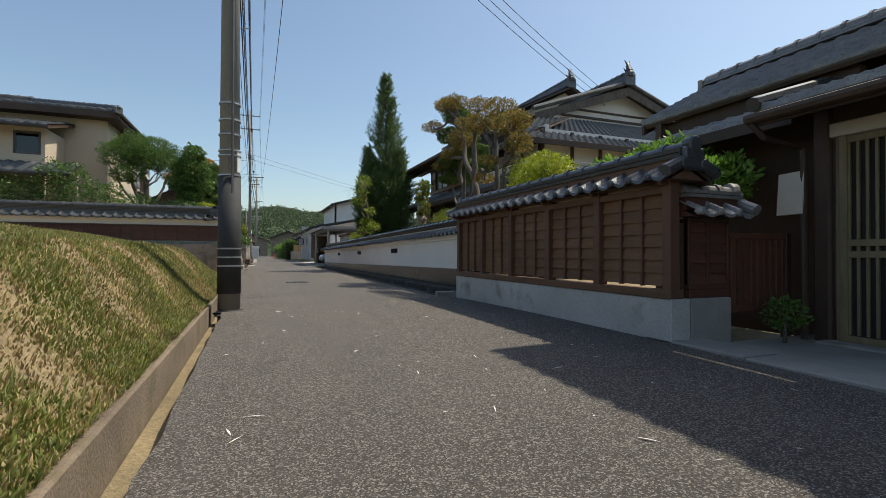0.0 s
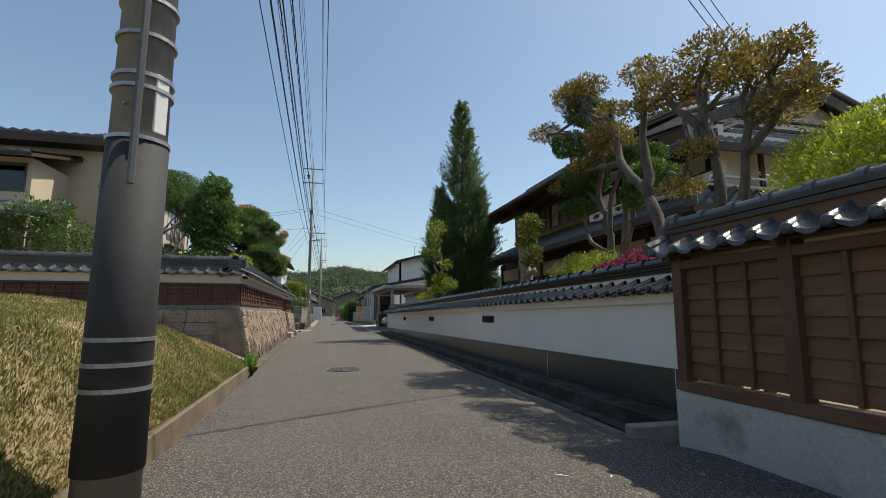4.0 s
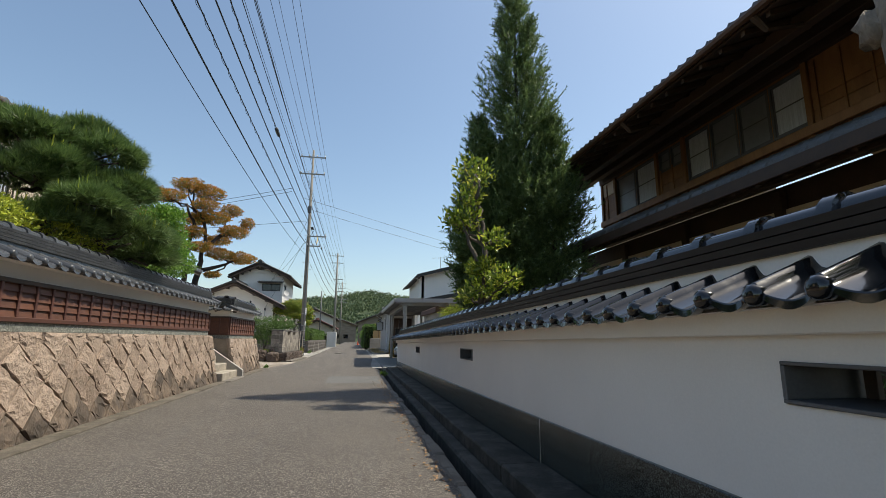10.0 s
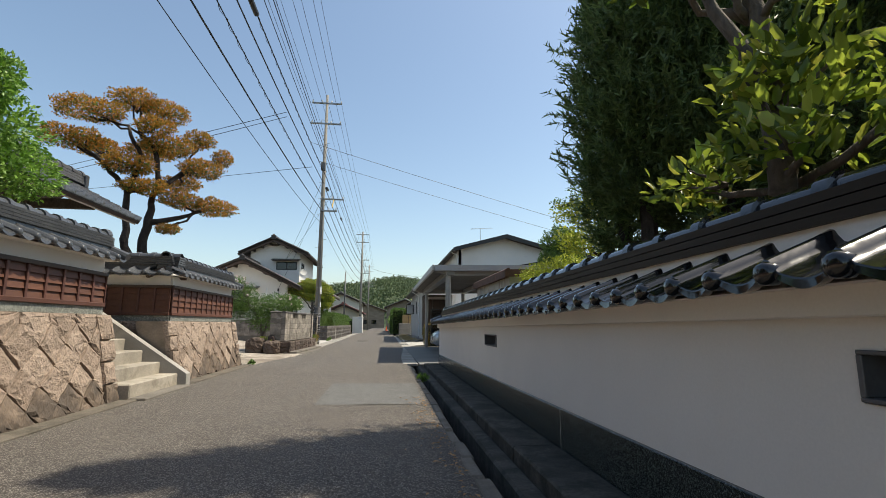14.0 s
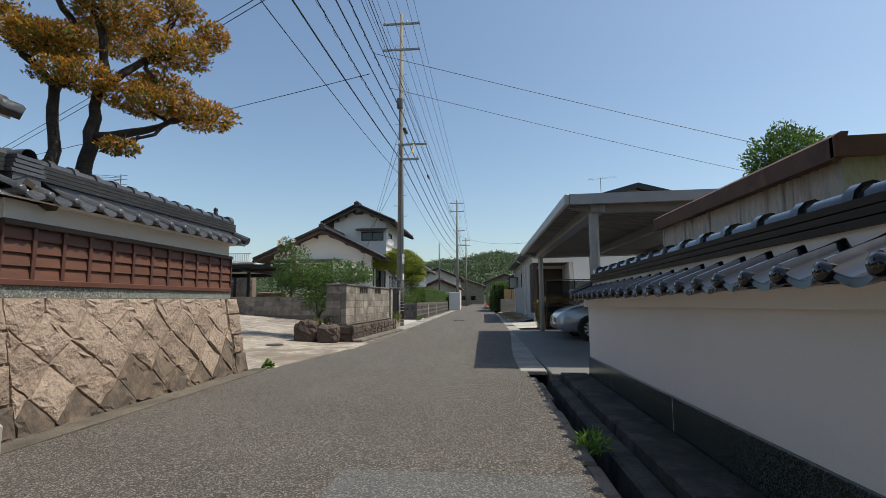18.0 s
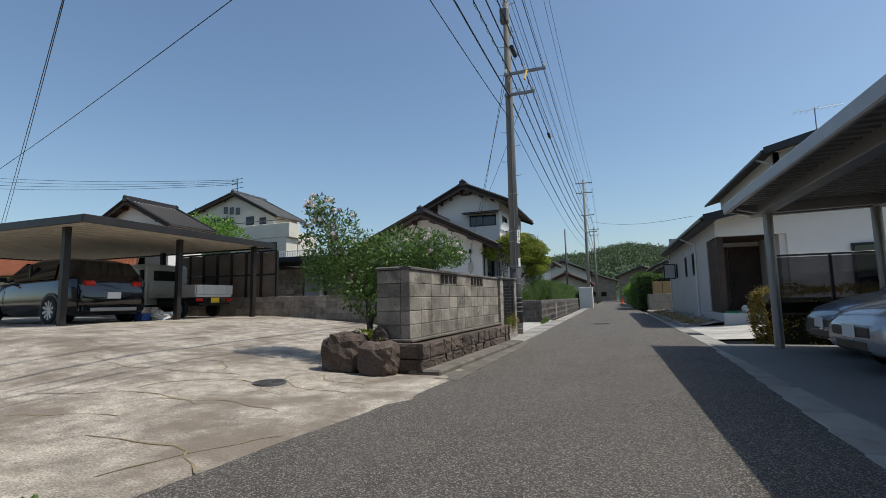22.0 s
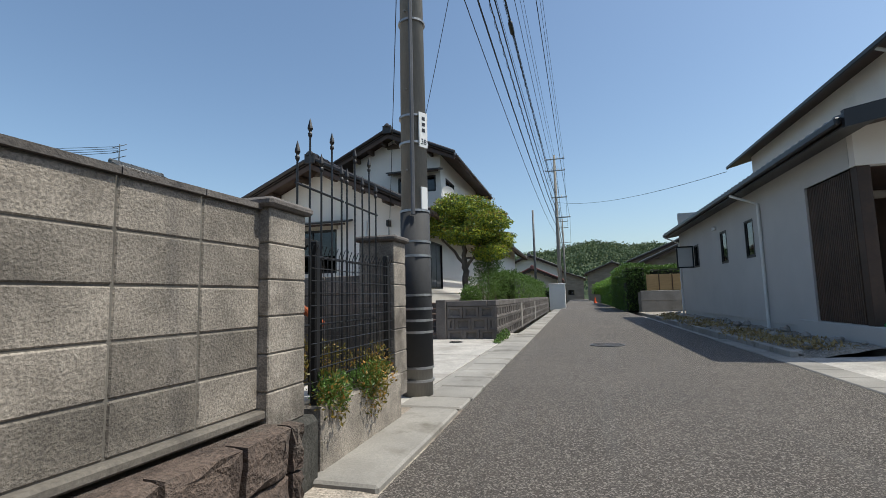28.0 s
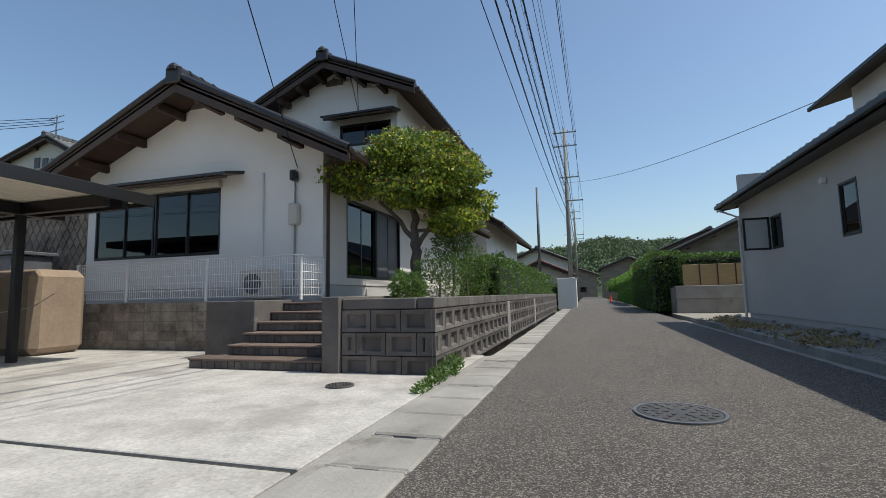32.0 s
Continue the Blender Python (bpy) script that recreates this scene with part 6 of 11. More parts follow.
# white house with two gables behind the retaining wall
def build_white_house():
    zf = 1.02
    win = [(0.0, 1.84, 2.05, 3.5), (1.90, 3.85, 2.05, 3.5)]
    x0, x1 = -10.35, -4.0
    h = gable_house("house_white", "white-plastered two-gabled house with dark brown tiled roofs", x0, x1, 54.9, 66.0, zf, 4.08, 5.55, -7.0, M_PLASTER, M_TILEBR, 1.0, 0.8,
                    front_holes=[(0.25, 3.85, 2.05, 3.5)], side_holes=[(0.8, 3.85, 1.5, 3.25)], base=M_GREYWALL, base_h=0.33)
    window(h, (x0, 54.9), (x1, 54.9), 0.25, 2.02, 2.05, 3.5, 2)
    window(h, (x0, 54.9), (x1, 54.9), 2.04, 3.85, 2.05, 3.5, 2)
    window(h, (x1, 55.061), (x1, 65.8), 0.8, 2.3, 1.5, 3.25, 2)
    window(h, (x1, 55.061), (x1, 65.8), 2.32, 3.85, 1.5, 3.25, 2, pane_mat=M_GREYM)
    awning(h, (x0 + 0.1, 54.9), (x0 + 4.45, 54.9), 3.62, 0.55)
    part("shutter_box", Mb().box(x0 + 1.0, 54.78, 3.5, x0 + 3.9, 54.898, 3.62, 0.01), M_CREAMP, h)
    part("meter_box", Mb().box(-4.72, 54.76, 2.55, -4.5, 54.897, 2.98, 0.02), M_CREAMP, h, "cream electricity meter box")
    for x, r, mt in ((-5.42, 0.045, M_WHITEM), (-4.62, 0.02, M_GALV)):
        part("conduit", Mb().tube([(x, 54.86, 1.35), (x, 54.86, 3.7)], r, 8), mt, h)
    part("downpipe", Mb().tube([(-3.93, 54.98, 1.05), (-3.93, 54.98, 3.6), (-3.3, 54.5, 3.95)], 0.035, 8), M_DARKWOOD, h)
    part("gable_vent", Mb().prism([(-7.35, 54.86, 5.35), (-6.75, 54.86, 5.35), (-6.75, 54.86, 5.5), (-7.05, 54.86, 5.62), (-7.35, 54.86, 5.5)], (0, 0.04, 0)), M_BARK, h)
    part("bracket_lamp", Mb().box(-4.66, 54.7, 3.45, -4.56, 54.9, 3.66, 0.02), M_BLACKM, h)
    up = gable_house("house_white_upper", "white upper storey with a gable and deep dark eaves", -7.7, -3.9, 58.6, 65.6, 4.0, 6.86, 7.72, -5.88, M_PLASTER, M_TILEBR, 0.75, 0.65,
                     front_holes=[(2.0, 3.6, 5.4, 6.05)], side_holes=[(0.6, 2.0, 5.2, 6.1)])
    window(up, (-7.7, 58.6), (-3.9, 58.6), 2.0, 3.6, 5.4, 6.05, 2)
    window(up, (-3.9, 58.76), (-3.9, 65.4), 0.6, 2.0, 5.2, 6.1, 2)
    awning(up, (-6.0, 58.6), (-3.8, 58.6), 6.12, 0.6)
    part("gable_vent", Mb().prism([(-6.15, 58.56, 7.3), (-5.6, 58.56, 7.3), (-5.6, 58.56, 7.42), (-5.88, 58.56, 7.52), (-6.15, 58.56, 7.42)], (0, 0.04, 0)), M_BARK, up)
    dm = Matrix.Translation((-3.55, 58.3, 5.2)) @ Matrix.Rotation(radians(70), 4, "X") @ Matrix.Rotation(0.6, 4, "Y")
    d = Mb().lathe([(0.02, 0.0), (0.15, 0.02), (0.26, 0.07), (0.265, 0.075), (0.15, 0.035), (0.02, 0.015)], n=18)
    d.v = [tuple(dm @ Vector(v)) for v in d.v]
    part("satellite_dish", d, M_GREYWALL, up, "grey satellite dish on the wall corner")
    part("dish_arm", Mb().tube([(-3.55, 58.3, 5.1), (-3.7, 58.6, 5.0)], 0.02, 6), M_GALV, up)
    gable_house("house_wing", "long white rear wing of the house under dark tiles", -9.5, -3.4, 68.0, 78.0, 1.0, 4.6, 6.4, -6.4, M_PLASTER, M_TILEBR, 0.9, 0.6)
    return h


build_white_house()


# pale house with dark eaves across the lane
def build_pale_house():
    x0, x1, y0, y1 = 5.3, 16.0, 49.3, 62.1
    h = thing("house_pale", (10, 55, 0.2), "modern off-white rendered house with a dark roof and wooden porch", "house")
    part("foundation", Mb().box(x0 + 0.02, 51.2, -0.2, x1, y1 - 0.02, 0.42, 0.01), M_GREYWALL, h)
    wins = [(56.05, 56.65), (53.95, 54.55), (59.25, 59.9)]
    holes = [(y - 51.2, b - 51.2, 1.95 if i < 2 else 2.02, 2.9 if i < 2 else 2.82) for i, (y, b) in enumerate(wins)]
    part("wall", wall_mesh((x0, y1), (x0, 51.2), 0.42, 3.75, 0.16, [(y1 - b, y1 - a, c, d) for (a, b), (_, _, c, d) in zip(wins, holes)]), M_GREYWALL, h)
    for i, (a, b) in enumerate(wins[:2]):
        window(h, (x0, y1), (x0, 51.2), y1 - b, y1 - a, 1.95, 2.9, 1)
    # open casement
    window(h, (x0, y1), (x0, 51.2), y1 - 59.9, y1 - 59.25, 2.02, 2.82, 1)
    cs = Mb()
    for a, b, c, d in ((4.70, 5.28, 2.02, 2.07), (4.70, 5.28, 2.77, 2.82), (4.70, 4.75, 2.07, 2.77), (5.23, 5.28, 2.07, 2.77)):
        cs.box(a, 59.92, c, b, 59.96, d, 0.004)
    sash = part("open_sash", cs, M_BLACKM, h, "black casement standing open")
    part("pane", Mb().box(4.75, 59.935, 2.07, 5.23, 59.945, 2.77), M_GREYWALL, sash)
    part("wall", wall_mesh((x0, y1 - 0.001), (x1, y1 - 0.001), 0.42, 4.4, 0.16), M_GREYWALL, h)
    # front face over and beside the porch
    fr = Mb().prism([(7.25, 49.5, 0.42), (x1, 49.5, 0.42), (x1, 49.5, 5.6), (7.25, 49.5, 3.96)], (0, 0.16, 0))
    part("wall", fr, M_PLASTER, h)
    part("wall", Mb().prism([(x0, 49.5, 3.02), (7.249, 49.5, 3.02), (7.249, 49.5, 3.96), (x0, 49.5, 3.62)], (0, 0.16, 0)), M_PLASTER, h)
    part("wall", wall_mesh((x0, 51.199), (x0, 49.67), 3.02, 3.75, 0.16), M_GREYWALL, h)
    part("porch_side", wall_mesh((7.25, 49.661), (7.25, 52.0), 0.42, 3.3, 0.16), M_PLASTER, h)
    part("porch_back", wall_mesh((x0 + 0.17, 51.9), (7.24, 51.9), 0.42, 3.2, 0.12), M_PLASTER, h)
    part("porch_ceiling", Mb().box(x0 + 0.02, 49.67, 3.02, 7.24, 51.9, 3.06), M_DARKWOOD, h)
    part("porch_step", Mb().box(x0 - 0.05, 49.0, -0.1, 7.9, 51.9, 0.55, 0.01), M_GREYWALL, h, "grey tiled porch floor")
    part("porch_tread", Mb().box(6.0, 48.6, -0.1, 8.2, 48.998, 0.36, 0.01), M_GREYWALL, h)
    part("porch_post", Mb().box(x0 + 0.02, 49.52, 0.552, x0 + 0.2, 49.7, 3.018, 0.008), M_DARKWOOD, h, "dark reddish wooden corner post")
    for i in range(26):
        y = 49.75 + i * 0.058
        part("slat", Mb().box(x0 + 0.03, y, 0.56, x0 + 0.07, y + 0.035, 3.0, 0.003), M_DARKWOOD, h)
    door = part("front_door", Mb().box(6.1, 51.84, 0.57, 7.1, 51.898, 2.85, 0.005), M_DARKWOOD, h, "dark walnut front door")
    part("door_handle", Mb().box(6.2, 51.78, 1.35, 6.23, 51.83, 1.9, 0.005), M_BLACKM, door)
    part("door_panel", Mb().box(5.5, 51.84, 0.57, 6.08, 51.898, 2.85, 0.005), mat("walnut_panel", (0.09, 0.045, 0.025), 0.5, fine=30, stretch=(6, 6, 1), bump=0.2), h)
    part("porch_lamp", Mb().box(7.16, 50.4, 2.3, 7.248, 50.5, 2.65, 0.01), M_WHITEM, h)
    part("intercom", Mb().box(7.19, 50.2, 1.62, 7.248, 50.32, 1.8, 0.01), M_BLACKM, h)
    part("letter_box", Mb().box(7.08, 50.5, 1.2, 7.248, 50.85, 1.55, 0.03), M_WHITEM, h, "white wall letter box")
    # roof: one slope up from the lane, dark edge
    pit = 0.188
    eo = 0.45
    tile_slope("roof_tiles", (x0 - eo, 62.75, 3.62), (x0 - eo, 48.75, 3.62), (x1, 48.75, 3.62 + pit * (x1 - x0 + eo)), (x1, 62.75, 3.62 + pit * (x1 - x0 + eo)), M_TILEW, h, amp=0.014, step=0.014, rows=0.3)
    for y in (48.72, 62.7):
        part("bargeboard", Mb().prism([(x0 - eo, y, 3.42), (x1, y, 3.42 + pit * (x1 - x0 + eo)), (x1, y, 3.72 + pit * (x1 - x0 + eo)), (x0 - eo, y, 3.68)], (0, 0.08, 0)), M_BLACKM, h)
    part("rain_gutter", Mb().box(x0 - eo - 0.09, 48.8, 3.48, x0 - eo - 0.005, 62.7, 3.60, 0.02), M_BLACKM, h)
    part("soffit", Mb().prism([(x0 - eo, 48.8, 3.44), (x0, 48.8, 3.44 + pit * eo), (x0, 48.8, 3.47 + pit * eo), (x0 - eo, 48.8, 3.47)], (0, 13.9, 0)), M_BLACKM, h)
    for y in (53.4, 62.15):
        part("downpipe", Mb().tube([(x0 - eo - 0.04, y + 0.4, 3.46), (x0 - 0.05, y, 3.15), (x0 - 0.05, y, 0.15)], 0.035, 8), M_WHITEM, h)
    part("wall_lamp", Mb().box(x0 - 0.1, 57.0, 3.0, x0 - 0.001, 57.12, 3.12, 0.02), M_WHITEM, h)
    # upper storey
    ux, uy = 7.95, 52.3
    part("upper_wall", wall_mesh((ux, 61.5), (ux, uy), 4.1, 6.35, 0.16), M_PLASTER, h)
    part("upper_gable", Mb().prism([(ux, uy, 3.95), (14.5, uy, 5.2), (14.5, uy, 6.4), (11.2, uy, 7.22), (ux, uy, 6.4)], (0, 0.16, 0)), M_PLASTER, h)
    tile_slope("upper_tiles", (ux - 0.5, 62.6, 6.32), (ux - 0.5, 51.6, 6.32), (11.2, 51.6, 7.32), (11.2, 62.6, 7.32), M_TILEW, h, amp=0.014, step=0.014, rows=0.3)
    tile_slope("upper_tiles", (15.0, 51.6, 6.3), (15.0, 62.6, 6.3), (11.2, 62.6, 7.32), (11.2, 51.6, 7.32), M_TILEW, h, amp=0.014, step=0.014, rows=0.3)
    part("bargeboard", Mb().prism([(ux - 0.5, 51.58, 6.15), (11.2, 51.58, 7.12), (15.0, 51.58, 6.15), (15.0, 51.58, 6.4), (11.2, 51.58, 7.42), (ux - 0.5, 51.58, 6.4)], (0, 0.06, 0)), M_BLACKM, h)
    part("rain_gutter", Mb().box(ux - 0.6, 51.6, 6.18, ux - 0.505, 62.6, 6.30, 0.02), M_BLACKM, h)
    part("downpipe", Mb().tube([(ux - 0.5, 52.6, 6.2), (ux - 0.15, 52.5, 6.0), (ux - 0.05, 52.4, 5.9), (ux - 0.05, 52.4, 4.3)], 0.04, 8), M_WHITEM, h)
    # south-facing windows
    window(h, (7.25, 49.5), (16, 49.5), 1.6, 3.9, 1.1, 2.6, 2, inset=-0.03)
    # aerial
    an = Mb().tube([(9.6, 53, 6.9), (9.6, 53, 8.1)], 0.02, 6)
    an.tube([(8.9, 53, 8.0), (10.5, 53, 8.1)], 0.01, 5)
    for i in range(7):
        an.tube([(9.0 + i * 0.22, 52.7, 8.0 + i * 0.015), (9.0 + i * 0.22, 53.3, 8.0 + i * 0.015)], 0.006, 4)
    part("aerial", an, M_GALV, h)
    return h


build_pale_house()


# large timber house behind the white wall
def build_garden_house():
    h = thing("house_timber", (12, 17, 0.3), "large old two-storey timber house with black tiles and deep eaves", "house")
    # far wing with windows, its wall set back under a deep eave
    wx = 9.8
    yb, ya = 26.6, 18.4
    wins = [(24.93, 25.82, 4.70, 5.76, "screen"), (24.02, 24.91, 4.70, 5.76, "curtain"), (23.50, 23.92, 5.24, 5.76, "screen"), (23.05, 23.48, 5.24, 5.76, "screen"),
            (22.24, 22.95, 4.74, 5.76, "curtain"), (21.51, 22.22, 4.74, 5.76, "screen"), (20.78, 21.49, 4.74, 5.76, "screen"), (20.06, 20.76, 4.74, 5.76, "curtain")]
    holes = [(yb - b, yb - a, c, d) for a, b, c, d, _ in wins]
    part("upper_wall", wall_mesh((wx, yb), (wx, ya), 4.2, 6.2, 0.14, holes), M_HONEY, h)
    for a, b, c, d, k in wins:
        window(h, (wx, yb), (wx, ya), yb - b, yb - a, c, d, 1, frame_mat=M_GREYM, pane_mat=M_SCREEN if k == "screen" else M_NETPANE, back=M_CURTAIN, bars=1)
    for y0, y1 in ((25.86, 26.5), (22.98, 23.92), (18.6, 20.0)):
        for i in range(5):
            z = 4.32 + i * 0.2
            if y0 > 25 or z < 5.0 or y0 < 19:
                part("siding_board", Mb().box(wx - 0.022, y0, z, wx - 0.004, y1, z + 0.188, 0.004), M_HONEY, h)
        for i in range(int((y1 - y0) / 0.42) + 1):
            part("siding_batten", Mb().box(wx - 0.045, y0 + i * 0.42, 4.3, wx - 0.023, y0 + i * 0.42 + 0.035, 5.3 if y0 > 22 and y0 < 25 else 5.74, 0.003), M_HONEY, h)
    for y in (26.55, 25.85, 23.97, 23.0, 20.03, 18.5):
        part("corner_post", Mb().box(wx - 0.07, y - 0.05, 4.25, wx - 0.003, y + 0.05, 5.8, 0.01), M_HONEY, h)
    part("white_frieze", Mb().box(wx - 0.03, 25.88, 5.42, wx - 0.002, 26.5, 5.78, 0.0), M_PLASTER, h)
    part("lintel", Mb().box(wx - 0.10, ya, 5.80, wx - 0.003, yb, 6.0, 0.01), M_DARKWOOD, h)
    part("wall_boards", Mb().box(wx - 0.05, ya, 6.002, wx - 0.003, yb, 6.17, 0.01), M_DARKWOOD, h)
    part("sill_beam", Mb().box(wx - 0.12, ya, 4.52, wx - 0.05, yb, 4.68, 0.01), M_HONEY, h)
    part("end_wall", wall_mesh((wx + 6, yb), (wx, yb), 0.3, 6.2, 0.14), M_PLASTER, h)
    for x, z in ((9.15, 5.74), (8.3, 5.42)):
        part("eave_purlin", Mb().box(x - 0.08, 16.6, z - 0.1, x + 0.08, 26.9, z + 0.1, 0.012), M_DARKWOOD, h)
    # near wing, white panels between posts over a white balustrade strip
    nx = 9.0
    part("near_wall", wall_mesh((nx, 18.3), (nx, 13.4), 3.9, 5.4, 0.14), M_PLASTER, h)
    part("near_side", wall_mesh((9.79, 18.3), (9.15, 18.3), 3.9, 5.6, 0.1), M_DARKWOOD, h)
    for i in range(5):
        y = 18.2 - i * 1.12
        part("wall_post", Mb().box(nx - 0.05, y - 0.06, 4.2, nx - 0.003, y + 0.06, 5.1, 0.008), M_DARKWOOD, h)
    part("wall_plate", Mb().box(nx - 0.08, 13.4, 4.84, nx - 0.003, 18.3, 5.3, 0.008), M_DARKWOOD, h)
    part("wall_sill", Mb().box(nx - 0.07, 13.4, 4.32, nx - 0.003, 18.3, 4.43, 0.008), M_DARKWOOD, h)
    for z in (3.96, 4.13):
        part("strip_rail", Mb().box(8.38, 13.0, z, 8.44, 17.7, z + 0.05, 0.006), M_PLASTER, h)
    for i in range(9):
        part("strip_block", Mb().box(8.385, 13.1 + i * 0.55, 4.01, 8.435, 13.28 + i * 0.55, 4.13, 0.0), M_PLASTER, h)
    # lower storey
    part("lower_wall", wall_mesh((9.0, 26.5), (9.0, 13.4), 0.2, 3.6, 0.14), M_DARKWOOD, h)
    part("lower_band", Mb().box(8.94, 13.4, 2.72, 8.996, 26.4, 3.22, 0.0), M_CREAM, h)
    for i in range(7):
        y = 26.3 - i * 2.1
        part("lower_post", Mb().box(8.86, y - 0.07, 0.2, 8.99, y + 0.07, 3.5, 0.01), M_DARKWOOD, h)
    part("eave_beam", Mb().box(8.1, 13.0, 3.34, 8.24, 26.4, 3.50, 0.01), M_DARKWOOD, h)
    tile_slope("pent_tiles", (7.7, 26.8, 3.44), (7.7, 18.4, 3.44), (9.74, 18.4, 4.42), (9.74, 26.8, 4.42), M_TILEW, h)
    tile_slope("pent_tiles", (7.7, 18.4, 3.44), (7.7, 12.9, 3.44), (8.98, 13.7, 4.06), (8.98, 18.4, 4.06), M_TILEW, h)
    tile_slope("pent_tiles", (7.7, 12.9, 3.44), (19.5, 12.9, 3.44), (19.5, 13.7, 4.06), (8.98, 13.7, 4.06), M_TILEW, h)
    ridge_bar("hip_ridge", (7.72, 12.92, 3.5), (8.98, 13.7, 4.12), M_TILEW, h, 0.22, 0.16, 2)
    for mx, my, mz, hh in ((7.74, 12.98, 3.62, 0.32), (7.5, 16.42, 5.46, 0.42)):
        part("corner_ornament", Mb().lathe([(0.13, 0.0), (0.15, 0.06), (0.09, hh * 0.4), (0.11, hh * 0.55), (0.05, hh * 0.7), (0.06, hh * 0.85), (0.01, hh)], (mx, my, mz), 9), M_TILEW, h, "dark clay corner ornament")
    part("south_wall", wall_mesh((9.15, 13.55), (19.4, 13.55), 0.2, 5.3, 0.14), M_PLASTER, h)
    part("south_fascia", Mb().box(7.72, 12.87, 3.26, 19.5, 12.92, 3.44, 0.006), M_DARKWOOD, h)
    part("south_boards", Mb().box(9.0, 13.34, 0.2, 19.4, 13.397, 2.4), M_DARKWOOD, h)
    for z in (3.92, 4.12):
        part("strip_rail", Mb().box(8.46, 13.3, z + 0.04, 19.0, 13.35, z + 0.09, 0.006), M_PLASTER, h)
    for i in range(9):
        part("south_post", Mb().box(8.8 + i * 1.2, 13.33, 2.4, 8.92 + i * 1.2, 13.396, 5.2, 0.008), M_DARKWOOD, h)
    part("pent_fascia", Mb().box(7.67, 12.9, 3.27, 7.72, 26.8, 3.44, 0.006), M_DARKWOOD, h)
    for i in range(34):
        y = 13.0 + i * 0.41
        part("rafter_end", Mb().prism([(7.73, y, 3.24), (8.95, y, 3.80), (8.95, y, 3.90), (7.73, y, 3.34)], (0, 0.06, 0)), M_DARKWOOD, h)
    # main roof
    rx, rz = 14.4, 8.1
    k = (rz - 5.72) / (rx - 7.45)
    tile_slope("roof_tiles", (7.45, 24.95, 5.40), (7.45, 16.4, 5.40), (rx, 15.5, rz), (rx, 27.4, rz), M_TILEW, h)
    tile_slope("roof_tiles", (21.0, 15.4, 5.7), (21.0, 24.9, 5.7), (rx, 24.9, rz), (rx, 15.4, rz), M_TILEW, h)
    part("eave_fascia", Mb().box(7.42, 16.4, 5.24, 7.47, 24.9, 5.40, 0.006), M_DARKWOOD, h)
    part("rain_gutter", Mb().tube([(7.36, 16.4, 5.30), (7.36, 24.9, 5.30)], 0.06, 8), mat("copper_brown_gutter", (0.10, 0.05, 0.03), 0.5, metal=0.3, bump=0.0), h)
    part("eave_soffit", Mb().prism([(7.47, 16.45, 5.27), (9.8, 16.45, 6.18), (9.8, 16.45, 6.22), (7.47, 16.45, 5.31)], (0, 10.5, 0)), M_DARKWOOD, h)
    for i in range(27):
        y = 16.5 + i * 0.39
        part("rafter_end", Mb().prism([(7.48, y, 5.18), (9.75, y, 6.07), (9.75, y, 6.16), (7.48, y, 5.26)], (0, 0.06, 0)), M_DARKWOOD, h)
    part("return_fascia", Mb().prism([(7.45, 16.4, 5.24), (9.9, 16.4, 5.30), (9.9, 16.4, 6.28), (7.45, 16.4, 5.38)], (0, 0.06, 0)), M_DARKWOOD, h)
    for y in (18.6, 21.6, 24.4):
        part("gutter_bracket", Mb().tube([(7.38, y, 5.26), (7.55, y, 5.10), (8.3, y + 0.1, 5.36)], [0.05, 0.035, 0.03], 7), M_DARKWOOD, h)
    # near wing roof, lower
    tile_slope("near_roof_tiles", (7.7, 17.4, 4.72), (7.7, 12.9, 4.72), (10.6, 14.3, 6.05), (10.6, 17.4, 6.05), M_TILEW, h)
    part("near_fascia", Mb().box(7.66, 12.9, 4.55, 7.71, 17.4, 4.72, 0.006), M_DARKWOOD, h)
    # white gable over a skirt roof
    gy = 15.9
    part("gable_wall", Mb().prism([(10.6, gy, 6.5), (18.2, gy, 6.5), (rx, gy, 7.95)], (0, 0.2, 0)), M_PLASTER, h)
    for s in (-1, 1):
        part("bargeboard", Mb().prism([(rx, gy - 0.55, 7.98), (rx + s * 4.5, gy - 0.55, 7.98 - 4.5 * k), (rx + s * 4.5, gy - 0.55, 7.66 - 4.5 * k), (rx, gy - 0.55, 7.62)], (0, 0.07, 0)), M_BARK, h)
        part("verge_tile", Mb().tube([(rx, gy - 0.5, 8.18), (rx + s * 4.6, gy - 0.5, 8.18 - 4.6 * k)], 0.1, 8), M_TILEW, h)
    part("gable_strip", Mb().box(11.4, gy - 0.05, 6.62, 17.4, gy - 0.005, 6.72, 0.006), M_DARKWOOD, h)
    part("gable_strip", Mb().box(12.0, gy - 0.05, 6.92, 16.8, gy - 0.005, 7.0, 0.006), M_DARKWOOD, h)
    tile_slope("skirt_tiles", (7.75, 12.9, 4.78), (19.8, 12.9, 4.78), (18.4, 15.85, 6.5), (10.4, 15.85, 6.5), M_TILEW, h)
    part("skirt_fascia", Mb().box(7.75, 12.86, 4.58, 19.8, 12.91, 4.78, 0.006), M_DARKWOOD, h)
    ridge_bar("ridge", (rx, 15.3, 8.15), (rx, 25, 8.15), M_TILEW, h, 0.42, 0.45, 4)
    # higher rear roof
    part("rear_gable", Mb().prism([(11.6, 20.1, 7.7), (17.6, 20.1, 7.7), (14.69, 20.1, 9.3)], (0, 0.2, 0)), M_CREAM, h)
    tile_slope("rear_tiles", (11.0, 28, 7.7), (11.0, 19.6, 7.7), (14.69, 19.6, 9.5), (14.69, 28, 9.5), M_TILEW, h)
